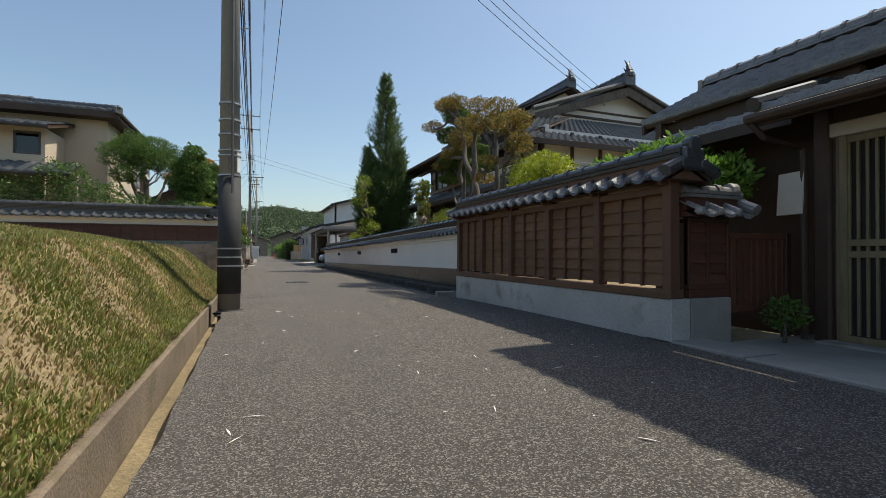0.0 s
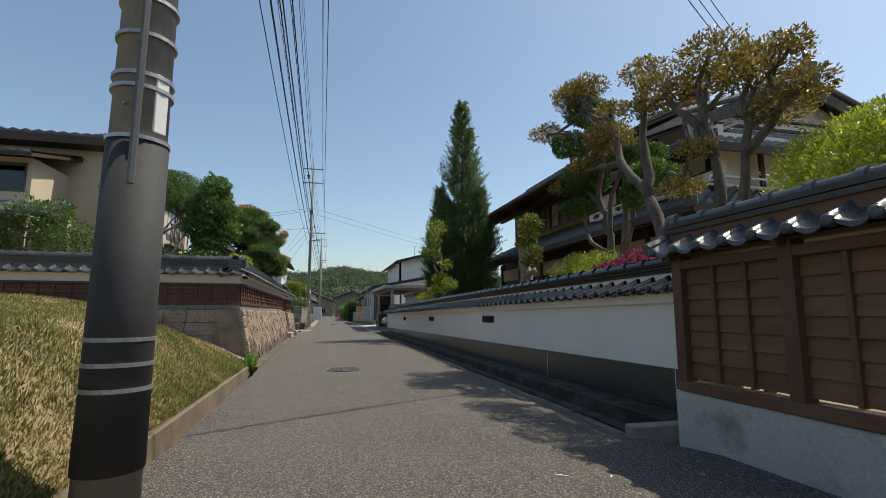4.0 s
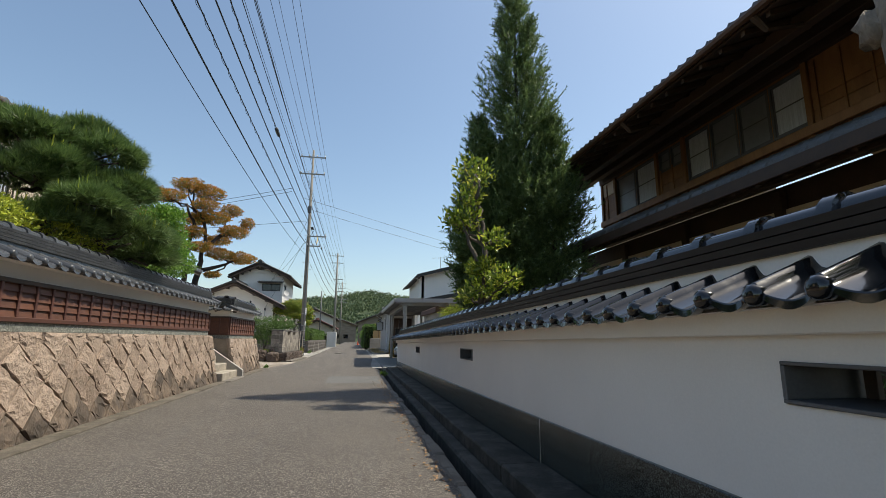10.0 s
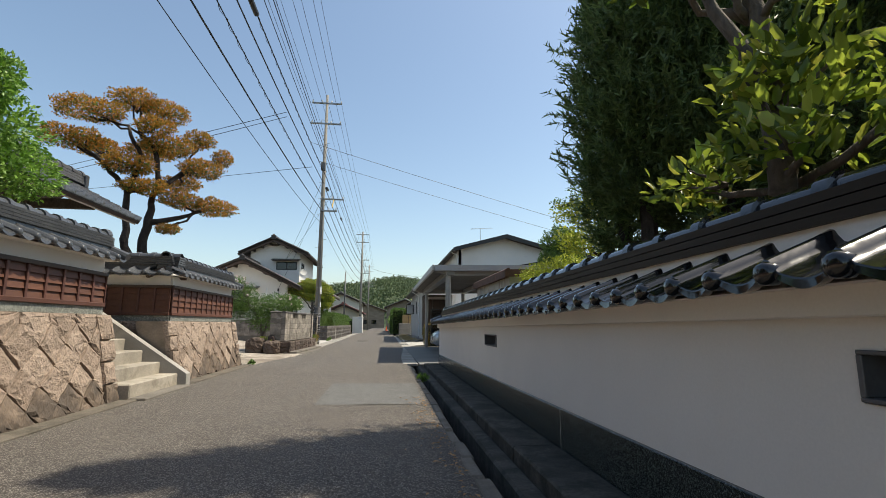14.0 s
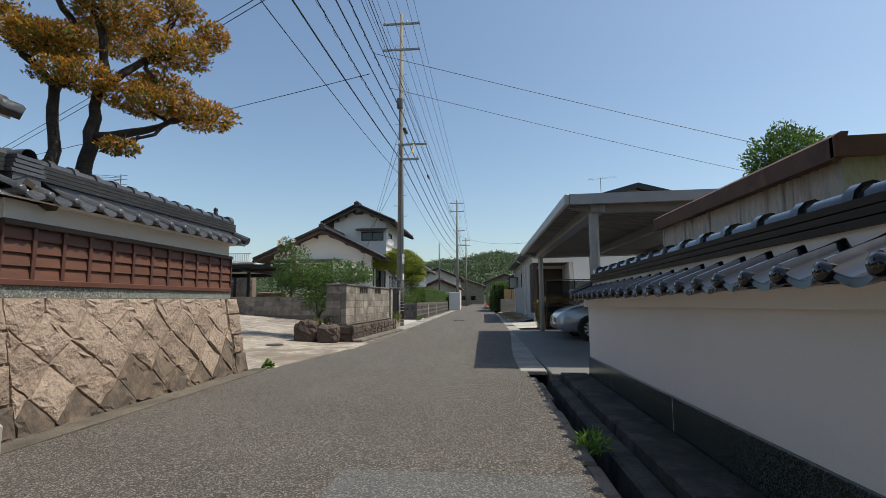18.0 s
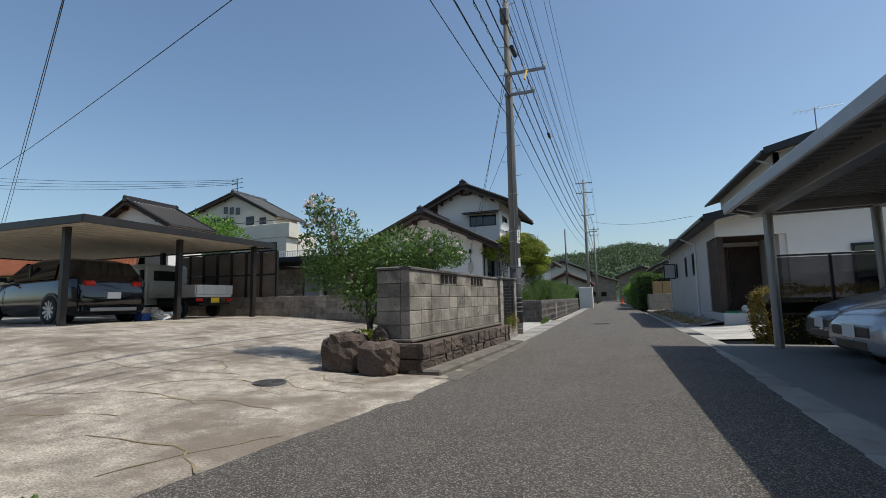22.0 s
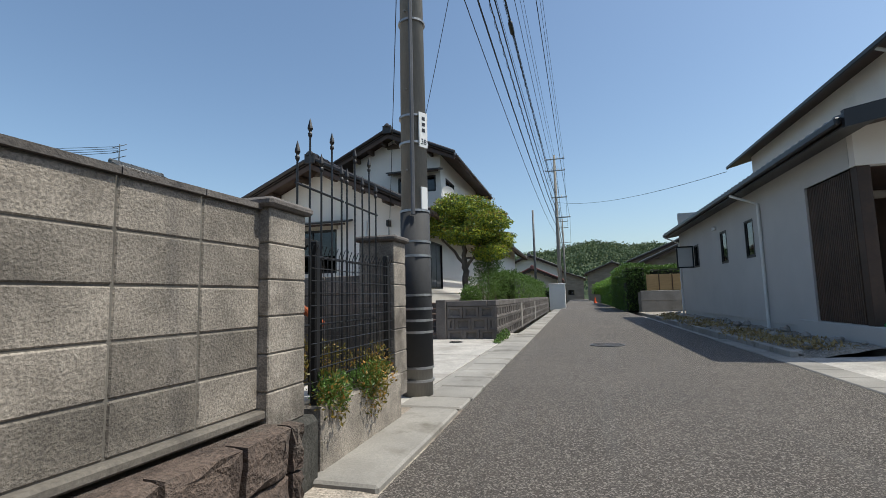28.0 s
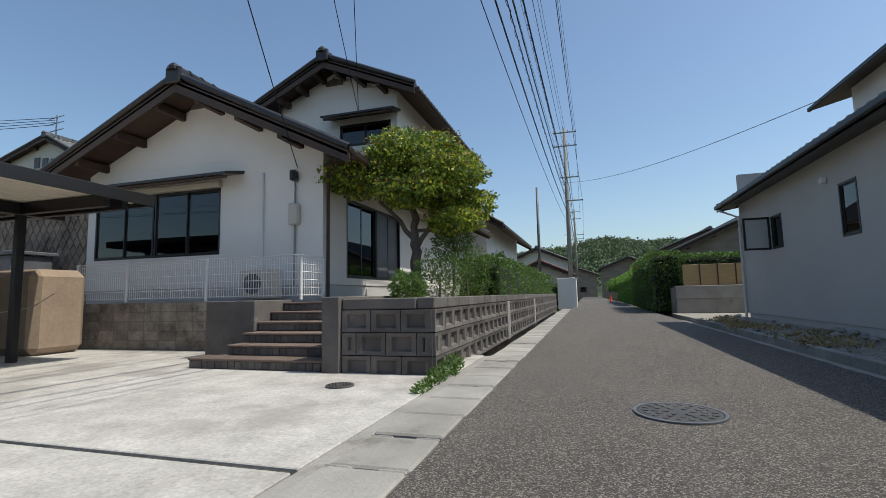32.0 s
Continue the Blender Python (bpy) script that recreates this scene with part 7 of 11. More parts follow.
    tile_slope("rear_tiles", (18.4, 19.6, 7.7), (18.4, 28, 7.7), (14.69, 28, 9.5), (14.69, 19.6, 9.5), M_TILEW, h)
    ridge_bar("ridge", (14.69, 19.6, 9.5), (14.69, 28, 9.5), M_TILEW, h, 0.42, 0.4, 4)
    # fish-tailed end ornaments
    for x, y, z in ((rx, 15.35, 8.55), (14.69, 19.65, 9.85)):
        o = Mb()
        o.tube([(x, y + 0.05, z - 0.1), (x, y - 0.06, z + 0.14), (x, y + 0.03, z + 0.34), (x + 0.05, y + 0.1, z + 0.55)], [0.17, 0.14, 0.09, 0.02], 8)
        for s in (-1, 1):
            o.tube([(x + s * 0.08, y, z + 0.02), (x + s * 0.26, y, z + 0.2)], [0.06, 0.01], 6)
            o.tube([(x, y + 0.03, z + 0.36), (x + s * 0.14, y + 0.08, z + 0.58)], [0.05, 0.01], 6)
        part("ridge_ornament", o, M_TILEW, h, "dark fish-tailed ridge ornament")
    # end-tile of the far eave
    part("eave_ornament", Mb().tube([(7.5, 24.75, 5.48), (7.42, 24.95, 5.62), (7.4, 25.0, 5.8)], [0.1, 0.07, 0.02], 7), M_TILEW, h)
    return h


build_garden_house()


# dark gate house at the start
def build_gate_house():
    h = thing("gate_house", (7.5, 1.0, 0.1), "dark brown timber gatehouse with tiled roofs and a lattice sliding door", "gatehouse")
    fx = 5.75
    part("wall", wall_mesh((fx, 3.32), (fx, 3.12), 0.0, 2.76, 0.12), M_DARKWOOD, h)
    part("wall", wall_mesh((fx, 1.65), (fx, -6.0), 0.0, 2.76, 0.12), M_DARKWOOD, h)
    part("wall", wall_mesh((fx, 3.119), (fx, 1.651), 2.44, 2.76, 0.12), M_DARKWOOD, h)
    part("header", Mb().box(fx - 0.06, 1.6, 2.28, fx + 0.05, 3.2, 2.43, 0.01), M_CREAMP, h, "pale weathered header board")
    for y in (1.58, 3.22):
        part("post", Mb().box(fx - 0.08, y - 0.075, 0.05, fx + 0.08, y + 0.075, 2.74, 0.012), M_DARKWOOD, h)
    # the sheet behind the bars is near-black, painting the unlit room
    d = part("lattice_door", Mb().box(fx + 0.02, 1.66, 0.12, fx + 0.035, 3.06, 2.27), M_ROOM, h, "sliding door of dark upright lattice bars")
    for i in range(17):
        y = 1.7 + i * 0.08
        part("lattice_bar", Mb().box(fx - 0.02, y, 0.2, fx + 0.01, y + 0.028, 2.22, 0.003), M_LATTICE, d)
    for z in (0.12, 1.0, 1.12, 2.2):
        part("door_rail", Mb().box(fx - 0.03, 1.66, z, fx + 0.015, 3.06, z + 0.07, 0.004), M_LATTICE, d)
    part("door_post", Mb().box(fx - 0.04, 3.0, 0.1, fx + 0.02, 3.07, 2.28, 0.004), M_LATTICE, d)
    part("threshold", Mb().box(fx - 0.25, 1.6, -0.1, fx + 0.2, 3.2, 0.12, 0.015), M_CONC, h)
    part("back_wall", wall_mesh((9.5, 6.0), (6.2, 6.0), 0.0, 3.2, 0.12), M_DARKWOOD, h)
    part("inner_wall", wall_mesh((6.35, 5.99), (6.35, 3.2), 0.0, 3.2, 0.12), M_DARKWOOD, h)
    part("inner_wall", wall_mesh((6.34, 3.34), (5.88, 3.34), 0.0, 2.76, 0.12), M_DARKWOOD, h)
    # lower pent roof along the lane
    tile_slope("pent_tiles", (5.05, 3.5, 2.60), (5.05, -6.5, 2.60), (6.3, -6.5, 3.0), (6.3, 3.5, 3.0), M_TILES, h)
    part("pent_fascia", Mb().box(5.02, -6.5, 2.42, 5.06, 3.5, 2.58, 0.006), M_DARKWOOD, h)
    part("rain_gutter", Mb().tube([(4.97, 3.55, 2.50), (4.97, -6.5, 2.46)], 0.055, 8), M_DARKWOOD, h)
    part("verge_tile", Mb().tube([(5.0, 3.5, 2.66), (6.3, 3.5, 3.07)], 0.08, 8), M_TILEG, h)
    part("downpipe", Mb().tube([(4.97, 3.5, 2.45), (5.1, 3.45, 2.3), (5.62, 3.36, 2.2), (5.62, 3.36, 0.1)], 0.035, 8), M_DARKWOOD, h)
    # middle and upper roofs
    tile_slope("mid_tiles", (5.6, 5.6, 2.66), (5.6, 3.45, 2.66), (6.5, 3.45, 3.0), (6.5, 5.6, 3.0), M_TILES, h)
    part("mid_fascia", Mb().box(5.57, 3.45, 2.5, 5.61, 5.6, 2.65, 0.006), M_DARKWOOD, h)
    part("upper_wall", wall_mesh((7.0, 6.2), (7.0, -6.5), 3.0, 3.55, 0.12), M_DARKWOOD, h)
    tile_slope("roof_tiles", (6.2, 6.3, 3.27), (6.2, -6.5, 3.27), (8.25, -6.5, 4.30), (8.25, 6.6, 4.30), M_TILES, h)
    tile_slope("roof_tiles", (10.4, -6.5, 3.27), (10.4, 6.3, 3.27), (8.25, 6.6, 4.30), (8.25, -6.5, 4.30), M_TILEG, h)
    part("gable", Mb().prism([(7.0, 6.2, 3.3), (9.6, 6.2, 3.3), (9.6, 6.2, 3.55), (8.25, 6.2, 4.2), (7.0, 6.2, 3.55)], (0, 0.12, 0)), M_DARKWOOD, h)
    ridge_bar("ridge", (8.25, 6.65, 4.32), (8.25, -6.5, 4.32), M_TILES, h, 0.34, 0.14, 2)
    for y in (6.24, -6.4):
        part("bargeboard", Mb().prism([(6.2, y, 3.08), (8.25, y, 4.1), (10.4, y, 3.08), (10.4, y, 3.25), (8.25, y, 4.28), (6.2, y, 3.25)], (0, 0.06, 0)), M_DARKWOOD, h)
    # unseen upper storey, added only so that its eave shades the lane
    part("storey_wall", wall_mesh((8.6, 2.5), (8.6, -8.0), 4.4, 6.9, 0.12), M_DARKWOOD, h)
    part("storey_wall", wall_mesh((13.0, 2.5), (8.6, 2.5), 4.4, 6.9, 0.12), M_DARKWOOD, h)
    tile_slope("storey_tiles", (6.0, 4.4, 7.2), (6.0, -8.5, 7.2), (7.7, -8.5, 7.8), (7.7, 4.4, 7.8), M_TILEG, h)
    tile_slope("storey_tiles", (7.69, 2.6, 7.8), (7.69, -8.5, 7.8), (10.5, -8.5, 8.8), (10.5, 2.6, 8.8), M_TILEG, h)
    part("storey_fascia", Mb().box(5.97, -8.5, 7.0, 6.02, 4.4, 7.18, 0.006), M_DARKWOOD, h)
    return h


build_gate_house()
nb = thing("notice_board", (5.4, 3.6, 1.6), "blank pale board hung by the gate", "board")
mmn = Matrix.Translation((5.62, 3.5, 1.72)) @ Matrix.Rotation(radians(-12), 4, "Z") @ Matrix.Rotation(radians(4), 4, "Y")
part("panel", Mb().box(-0.012, -0.16, -0.24, 0.012, 0.16, 0.24, 0.004, mmn), M_CREAMP, nb)

# side fence between fence and gate
sf = thing("side_fence", (4.6, 3.65, 0.15), "short brown side fence with a little tiled roof", "fence")
part("concrete_base", Mb().box(4.16, 3.56, -0.1, 4.75, 3.72, 0.575, 0.012), M_CONC, sf)
part("rail", Mb().box(4.16, 3.58, 0.577, 4.75, 3.70, 0.665, 0.006), M_REDWOOD, sf)
board_panel(sf, (4.16, 3.63), (4.75, 3.63), 0.667, 1.42, bay=0.26, slats=6)
wall_roof(sf, (4.85, 3.66), (4.05, 3.66), 1.47, M_TILES, half=0.08, over=0.2, slope=0.5, cap_len=0.26, courses=2, ridge_h=0.09, ends=(True, False), end_mat=M_REDWOOD)
pf = thing("picket_fence", (5.3, 3.6, 0.3), "brown wooden picket fence beside the gate", "fence")
for i in range(9):
    x = 4.80 + i * 0.105
    part("picket", Mb().box(x, 3.60, 0.45, x + 0.075, 3.625, 1.22, 0.004), M_BROWN, pf)
for z in (0.40, 1.2):
    part("rail", Mb().box(4.76, 3.59, z, 5.74, 3.65, z + 0.07, 0.006), M_BROWN, pf)
part("post", Mb().box(5.68, 3.58, 0.05, 5.76, 3.66, 1.28, 0.006), M_DARKWOOD, pf)

# cream house beyond the boarded wall
def build_cream_house():
    h = thing("house_cream", (-9, 22, 0.6), "cream-stuccoed two-storey house with a black tiled roof", "house")
    x0, x1, y0, y1, ze, zr = -15.0, -4.95, 19.9, 26.9, 5.72, 7.0
    ym = (y0 + y1) / 2
    part("wall", wall_mesh((x0, y0), (x1, y0), 0.3, ze, 0.16), M_CREAM, h)
    part("wall", wall_mesh((x1, y0 + 0.161), (x1, y1), 0.3, ze, 0.16, [(4.05, 5.6, 3.9, 5.28)]), M_CREAM, h)
    part("wall", wall_mesh((x1, y1), (x0, y1), 0.3, ze, 0.16), M_CREAM, h)
    part("wall", wall_mesh((x0, y1 - 0.165), (x0, y0 + 0.165), 0.3, ze, 0.16), M_CREAM, h)
    window(h, (x1, y0 + 0.161), (x1, y1), 4.05, 5.6, 3.9, 5.28, 3, frame_mat=M_GREYM, pane_mat=M_NETPANE, back=M_CURTAIN)
    xa, xb, ya, yb, zt = x0 - 0.5, -4.5, y0 - 0.6, y1 + 0.6, 5.95
    tile_slope("roof_tiles", (xa, ya, zt), (xb, ya, zt), (-8.4, ym, zr), (xa, ym, zr), M_TILEW, h)
    tile_slope("roof_tiles", (xb, yb, zt), (xa, yb, zt), (xa, ym, zr), (-8.4, ym, zr), M_TILEW, h)
    tile_slope("roof_tiles", (xb, ya, zt), (xb, yb, zt), (-8.4, ym + 0.04, zr), (-8.4, ym - 0.04, zr), M_TILEW, h)
    ridge_bar("ridge", (xa, ym, zr), (-8.4, ym, zr), M_TILEW, h, 0.3, 0.2, 2)
    for y in (ya, yb):
        ridge_bar("hip_ridge", (xb - 0.02, y, zt + 0.03), (-8.4, ym, zr + 0.03), M_TILEW, h, 0.22, 0.14, 2)
    part("soffit", Mb().box(xa + 0.03, ya + 0.03, ze + 0.002, xb - 0.03, yb - 0.03, ze + 0.04), M_DARKWOOD, h)
    part("eave_fascia", Mb().box(xb - 0.028, ya, ze - 0.02, xb + 0.012, yb, zt - 0.03, 0.006), M_DARKWOOD, h)
    part("eave_fascia", Mb().box(xa, ya - 0.012, ze - 0.02, xb - 0.03, ya + 0.028, zt - 0.03, 0.006), M_DARKWOOD, h)
    part("rain_gutter", Mb().tube([(xb + 0.06, ya, zt - 0.1), (xb + 0.06, yb, zt - 0.1)], 0.055, 8), M_DARKWOOD, h)
    for i in range(12):
        part("balcony_bar", Mb().box(-4.78, 24.0 + i * 0.15, 3.72, -4.755, 24.025 + i * 0.15, 4.42), M_BARK, h)
    part("balcony_rail", Mb().box(-4.80, 23.95, 4.42, -4.73, 25.75, 4.47, 0.01), M_BARK, h)
    part("balcony_sill", Mb().box(-4.95, 23.95, 3.66, -4.73, 25.75, 3.72, 0.01), M_BARK, h)
    part("wing_wall", wall_mesh((-16.0, 18.3), (-6.2, 18.3), 0.3, 4.95, 0.16, [(9.0, 9.7, 4.1, 4.82), (7.3, 8.4, 4.3, 4.86)]), M_CREAM, h)
    part("wing_wall", wall_mesh((-6.2, 18.461), (-6.2, 19.89), 0.3, 4.95, 0.16), M_CREAM, h)
    window(h, (-16.0, 18.3), (-6.2, 18.3), 9.0, 9.7, 4.1, 4.82, 1, frame_mat=M_GREYM)
    window(h, (-16.0, 18.3), (-6.2, 18.3), 7.3, 8.4, 4.3, 4.86, 2, frame_mat=M_GREYM)
    tile_slope("wing_tiles", (-16.5, 17.6, 4.9), (-5.9, 17.6, 4.9), (-5.9, 19.95, 5.5), (-16.5, 19.95, 5.5), M_TILEW, h)
    tile_slope("pent_tiles", (-16.0, 17.2, 3.4), (-5.2, 17.2, 3.4), (-5.2, 18.28, 3.85), (-16.0, 18.28, 3.85), M_TILEW, h)
    part("lower_wall", wall_mesh((-6.19, 18.4), (-5.4, 18.4), 0.3, 3.5, 0.16), M_CREAM, h)


build_cream_house()

# small tiled gate roof over the steps
gr = thing("garden_gate_roof", (-4.0, 29.0, 0.8), "timber garden gate under a tiled roof", "gate roof")
tile_slope("roof_tiles", (-2.45, 31.0, 3.4), (-2.45, 26.0, 3.4), (-3.8, 26.0, 4.1), (-3.8, 31.0, 4.1), M_TILEG, gr)
tile_slope("roof_tiles", (-5.15, 26.0, 3.4), (-5.15, 31.0, 3.4), (-3.8, 31.0, 4.1), (-3.8, 26.0, 4.1), M_TILEG, gr)
ridge_bar("ridge", (-3.8, 26.0, 4.15), (-3.8, 31.0, 4.15), M_TILEG, gr)
for y in (27.6, 29.6):
    part("post", Mb().box(-3.9, y - 0.09, 0.7, -3.7, y + 0.09, 3.6, 0.015), M_BARK, gr)
    part("beam", Mb().box(-4.9, y - 0.06, 3.3, -2.6, y + 0.06, 3.48, 0.01), M_BARK, gr)
part("soffit", Mb().prism([(-2.5, 26.1, 3.28), (-3.8, 26.1, 3.95), (-3.8, 26.1, 3.98), (-2.5, 26.1, 3.31)], (0, 4.8, 0)), M_BARK, gr)

# ---- pale parking slab, gutter covers, retaining wall and steps ----
for i, (a, b) in enumerate(((45.25, 49.03), (49.09, 54.0))):
    sl = Mb().box(-12.5, a, -0.1, -0.62, b, 0.142, 0.006)
    struct("parking_slab", sl, M_PAD, "pale concrete parking slab with a dark expansion joint", "slab")
strip("parking_slab", -20.0, -12.51, 45.3, 57.0, -0.2, 0.135, M_PAD, "grey concrete floor of the parking yard", "slab", 0.006)
strip("parking_slab", -12.5, -9.52, 54.02, 57.0, -0.2, 0.135, M_PAD, "grey concrete floor behind the parking yard", "slab", 0.006)
strip("slab_joint", -12.5, -0.62, 49.02, 49.10, -0.1, 0.125, M_CONCD, "dark joint between the concrete slabs", "joint", 0)
ch = strip("slab_channel", -0.615, -0.50, 45.6, 54.0, -0.1, 0.135, M_CONC, "narrow drain kerb along the slab", "kerb", 0.01)
covm = Mb().box(0.0, 0.008, 0.0, 0.495, 0.555, 0.078, 0.014).box(0.0, 0.553, 0.0, 0.17, 0.582, 0.078, 0.010).box(0.325, 0.553, 0.0, 0.495, 0.582, 0.078, 0.010).mesh("gutter_cover", M_CONC)
gc = thing("gutter_covers", (-0.25, 60, 0.1), "row of worn concrete gutter cover slabs along the lane", "gutter cover", kind="structure")
for i in range(50):
    part("cover_slab", covm, None, gc, m=Matrix.Translation((-0.50, 45.6 + i * 0.6, 0.072 + random.uniform(-0.008, 0.008))) @ Matrix.Rotation(random.uniform(-0.012, 0.012), 4, "Z"))
part("gutter_floor", Mb().box(-0.52, 44.9, -0.3, 0.0, 76, -0.2), M_CONCD, gc)
strip("gutter_bridge", -0.62, -0.02, 45.15, 45.58, 0.06, 0.152, M_CONC, "concrete slab bridging the gutter at the pole", "slab", 0.015)


def deco_block_mesh(material, w=0.43, h=0.28):
    """A split-faced wall block with a recessed square panel."""
    mb = Mb()
    f = 0.07
    x = [0.006, f, w - f, w - 0.006]
    z = [0.006, f * 0.75, h - f * 0.75, h - 0.006]
    pts = [(a, 0 if (i in (1, 2) and j in (1, 2)) else -0.012, c) for j, c in enumerate(z) for i, a in enumerate(x)]
    ring = [(x[0], 0.12, z[0]), (x[3], 0.12, z[0]), (x[3], 0.12, z[3]), (x[0], 0.12, z[3])]
    inn = [(x[1] + 0.02, 0.045, z[1] + 0.02), (x[2] - 0.02, 0.045, z[1] + 0.02), (x[2] - 0.02, 0.045, z[2] - 0.02), (x[1] + 0.02, 0.045, z[2] - 0.02)]
    fs = []
    for j in range(3):
        for i in range(3):
            if (i, j) != (1, 1):
                a = j * 4 + i
                fs.append((a, a + 1, a + 5, a + 4))
    n = len(pts)
    m = n + 4
    for a, b, c, d in ((5, 6, m + 1, m), (6, 10, m + 2, m + 1), (10, 9, m + 3, m + 2), (9, 5, m, m + 3)):
        fs.append((a, b, c, d))
    fs.append((m, m + 1, m + 2, m + 3))
    fs += [(0, n, n + 1, 3), (12, 15, n + 2, n + 3), (0, 12, n + 3, n), (3, n + 1, n + 2, 15)]
    return mb.add(pts + ring + inn, fs).mesh("block", material)


def deco_run(parent, p0, p1, z0, rows, w=0.43, h=0.28, material=None, shift=True):
    m = frame_on((p0[0], p0[1], 0), (p1[0], p1[1], 0))
    L = math.hypot(p1[0] - p0[0], p1[1] - p0[1])
    n = max(1, int(round(L / w)))
    me = deco_block_mesh(material or M_BLOCKD, L / n, h)
    hf = deco_block_mesh(material or M_BLOCKD, L / n / 2, h)
    for j in range(rows):
        if j % 2 and shift:
            part("block", hf, None, parent, m=m @ Matrix.Translation((0, 0, z0 + j * h)))
            for i in range(n - 1):
                part("block", me, None, parent, m=m @ Matrix.Translation(((i + 0.5) * L / n, 0, z0 + j * h)))
            part("block", hf, None, parent, m=m @ Matrix.Translation((L - L / n / 2, 0, z0 + j * h)))
        else:
            for i in range(n):
                part("block", me, None, parent, m=m @ Matrix.Translation((i * L / n, 0, z0 + j * h)))


rw = thing("wall_retaining", (-0.8, 60, 0.1), "dark ornamental block retaining wall with a ribbed coping", "retaining wall", kind="structure")
deco_run(rw, (-0.80, 52.1), (-0.80, 75.0), 0.08, 3)
deco_run(rw, (-2.02, 52.1), (-0.82, 52.1), 0.08, 3)
part("wall_core", Mb().box(-2.0, 52.16, -0.1, -0.9, 75, 0.915, 0), M_SOILD, rw)
for i in range(40):
    y = 52.12 + i * 0.575
    part("coping_block", Mb().box(-1.02, y + 0.003, 0.922, -0.80, y + 0.572, 1.06, 0.012), M_BLOCKD, rw)
part("coping_block", Mb().box(-2.02, 52.10, 0.922, -1.03, 52.30, 1.06, 0.012), M_BLOCKD, rw)
strip("yard_soil", -4.2, -2.28, 54.0, 76, 0.4, 0.95, M_SOIL, "bare garden soil by the white house", "soil", 0.02)
strip("yard_soil", -2.27, -1.0, 52.3, 76, 0.4, 0.96, M_SOIL, "garden soil behind the retaining wall", "soil", 0.02)
# upright tie beams
for y in (57.6, 63.2):
    part("tie_pier", Mb().box(-0.83, y - 0.18, 0.06, -0.785, y + 0.18, 0.92, 0.01), M_CONC, rw)
st = thing("house_steps", (-3.1, 52.6, 0.14), "six brown tiled steps up to the white house", "steps")
for i in range(6):
    xl = -4.42 if i == 0 else -4.06
    part("step", Mb().box(xl, 52.12 + i * 0.33, 0.0, -2.30, 52.47 + i * 0.33 + 0.3, 0.14 + (i + 1) * 0.146 - 0.035, 0.006), M_BLOCKD, st)
    for k in range(int((-2.3 - xl) / 0.11)):
        part("riser_tile", Mb().box(xl + k * 0.11 + 0.004, 52.108 + i * 0.33, 0.15 + i * 0.146, xl + k * 0.11 + 0.104, 52.119 + i * 0.33, 0.14 + (i + 1) * 0.146 - 0.038, 0.003), M_BLOCKD, st)
    part("tread", Mb().box(xl - 0.01, 52.09 + i * 0.33, 0.14 + (i + 1) * 0.146 - 0.034, -2.30, 52.45 + i * 0.33, 0.14 + (i + 1) * 0.146, 0.008), mat("brown_brick_tile", (0.175, 0.125, 0.098), 0.7, var=0.2, fine=40, rnd=0.1) if "brown_brick_tile" not in MATS else MATS["brown_brick_tile"], st)
part("pier", Mb().box(-2.28, 52.04, 0.0, -2.03, 53.9, 1.09, 0.012), M_BLOCKD, st)
part("pier_wing", Mb().box(-5.02, 53.02, 0.0, -4.075, 54.1, 1.06, 0.012), M_BLOCKD, st)
block_run("wall_yard_block", "grey block retaining wall under the white fence", (-9.4, 53.96), (-5.03, 53.96), 0.14, 1.06, M_BLOCK)
strip("yard_fill", -9.5, -3.4, 54.12, 55.3, 0.2, 1.0, M_GRAVEL, "gravel yard in front of the white house", "yard", 0.02)


def build_white_fence():
    f = thing("mesh_fence", (-6.6, 54.03, 1.06), "white welded-mesh fence on the block wall", "fence")
    runs = [((-9.4, 54.03), (-3.92, 54.03)), ((-3.92, 54.03), (-3.92, 54.85))]
    for (ax, ay), (bx, by) in runs:
        L = math.hypot(bx - ax, by - ay)
        n = int(L / 0.055)
        w = Mb()
        for i in range(n + 1):
            x, y = ax + (bx - ax) * i / n, ay + (by - ay) * i / n
            w.tube([(x, y, 1.12), (x, y, 1.80), (x + 0.02, y - 0.03, 1.86)], 0.0065, 4, False)
        for z in (1.14, 1.28, 1.42, 1.56, 1.70, 1.80):
            w.tube([(ax, ay, z), (bx, by, z)], 0.007, 4)
        w.tube([(ax + 0.02, ay - 0.03, 1.86), (bx + 0.02, by - 0.03, 1.86)], 0.007, 4)
        part("mesh_panel", w, M_WHITEM, f)
    for x, y in ((-9.35, 54.04), (-8.0, 54.04), (-6.0, 54.04), (-3.93, 54.06), (-3.93, 54.8)):
        part("post", Mb().tube([(x, y, 1.06), (x, y, 1.88)], 0.03, 8), M_WHITEM, f)


build_white_fence()
ac = thing("air_conditioner", (-5.2, 54.5, 1.06), "cream outdoor air-conditioner unit beside the wall", "air conditioner")
part("case", Mb().box(-5.5, 54.35, 1.08, -4.75, 54.65, 1.66, 0.02), M_CREAMP, ac)
part("fan_grille", Mb().lathe([(0.2, 0), (0.2, 0.012), (0.16, 0.014), (0.02, 0.014)], n=18).mesh("fan_grille", M_GREYM), None, ac, m=Matrix.Translation((-5.2, 54.345, 1.38)) @ Matrix.Rotation(radians(90), 4, "X"))
cb = thing("covered_stack", (-9.45, 53.2, 0.14), "tall tan tarpaulin-covered stack tied with rope", "covered stack")
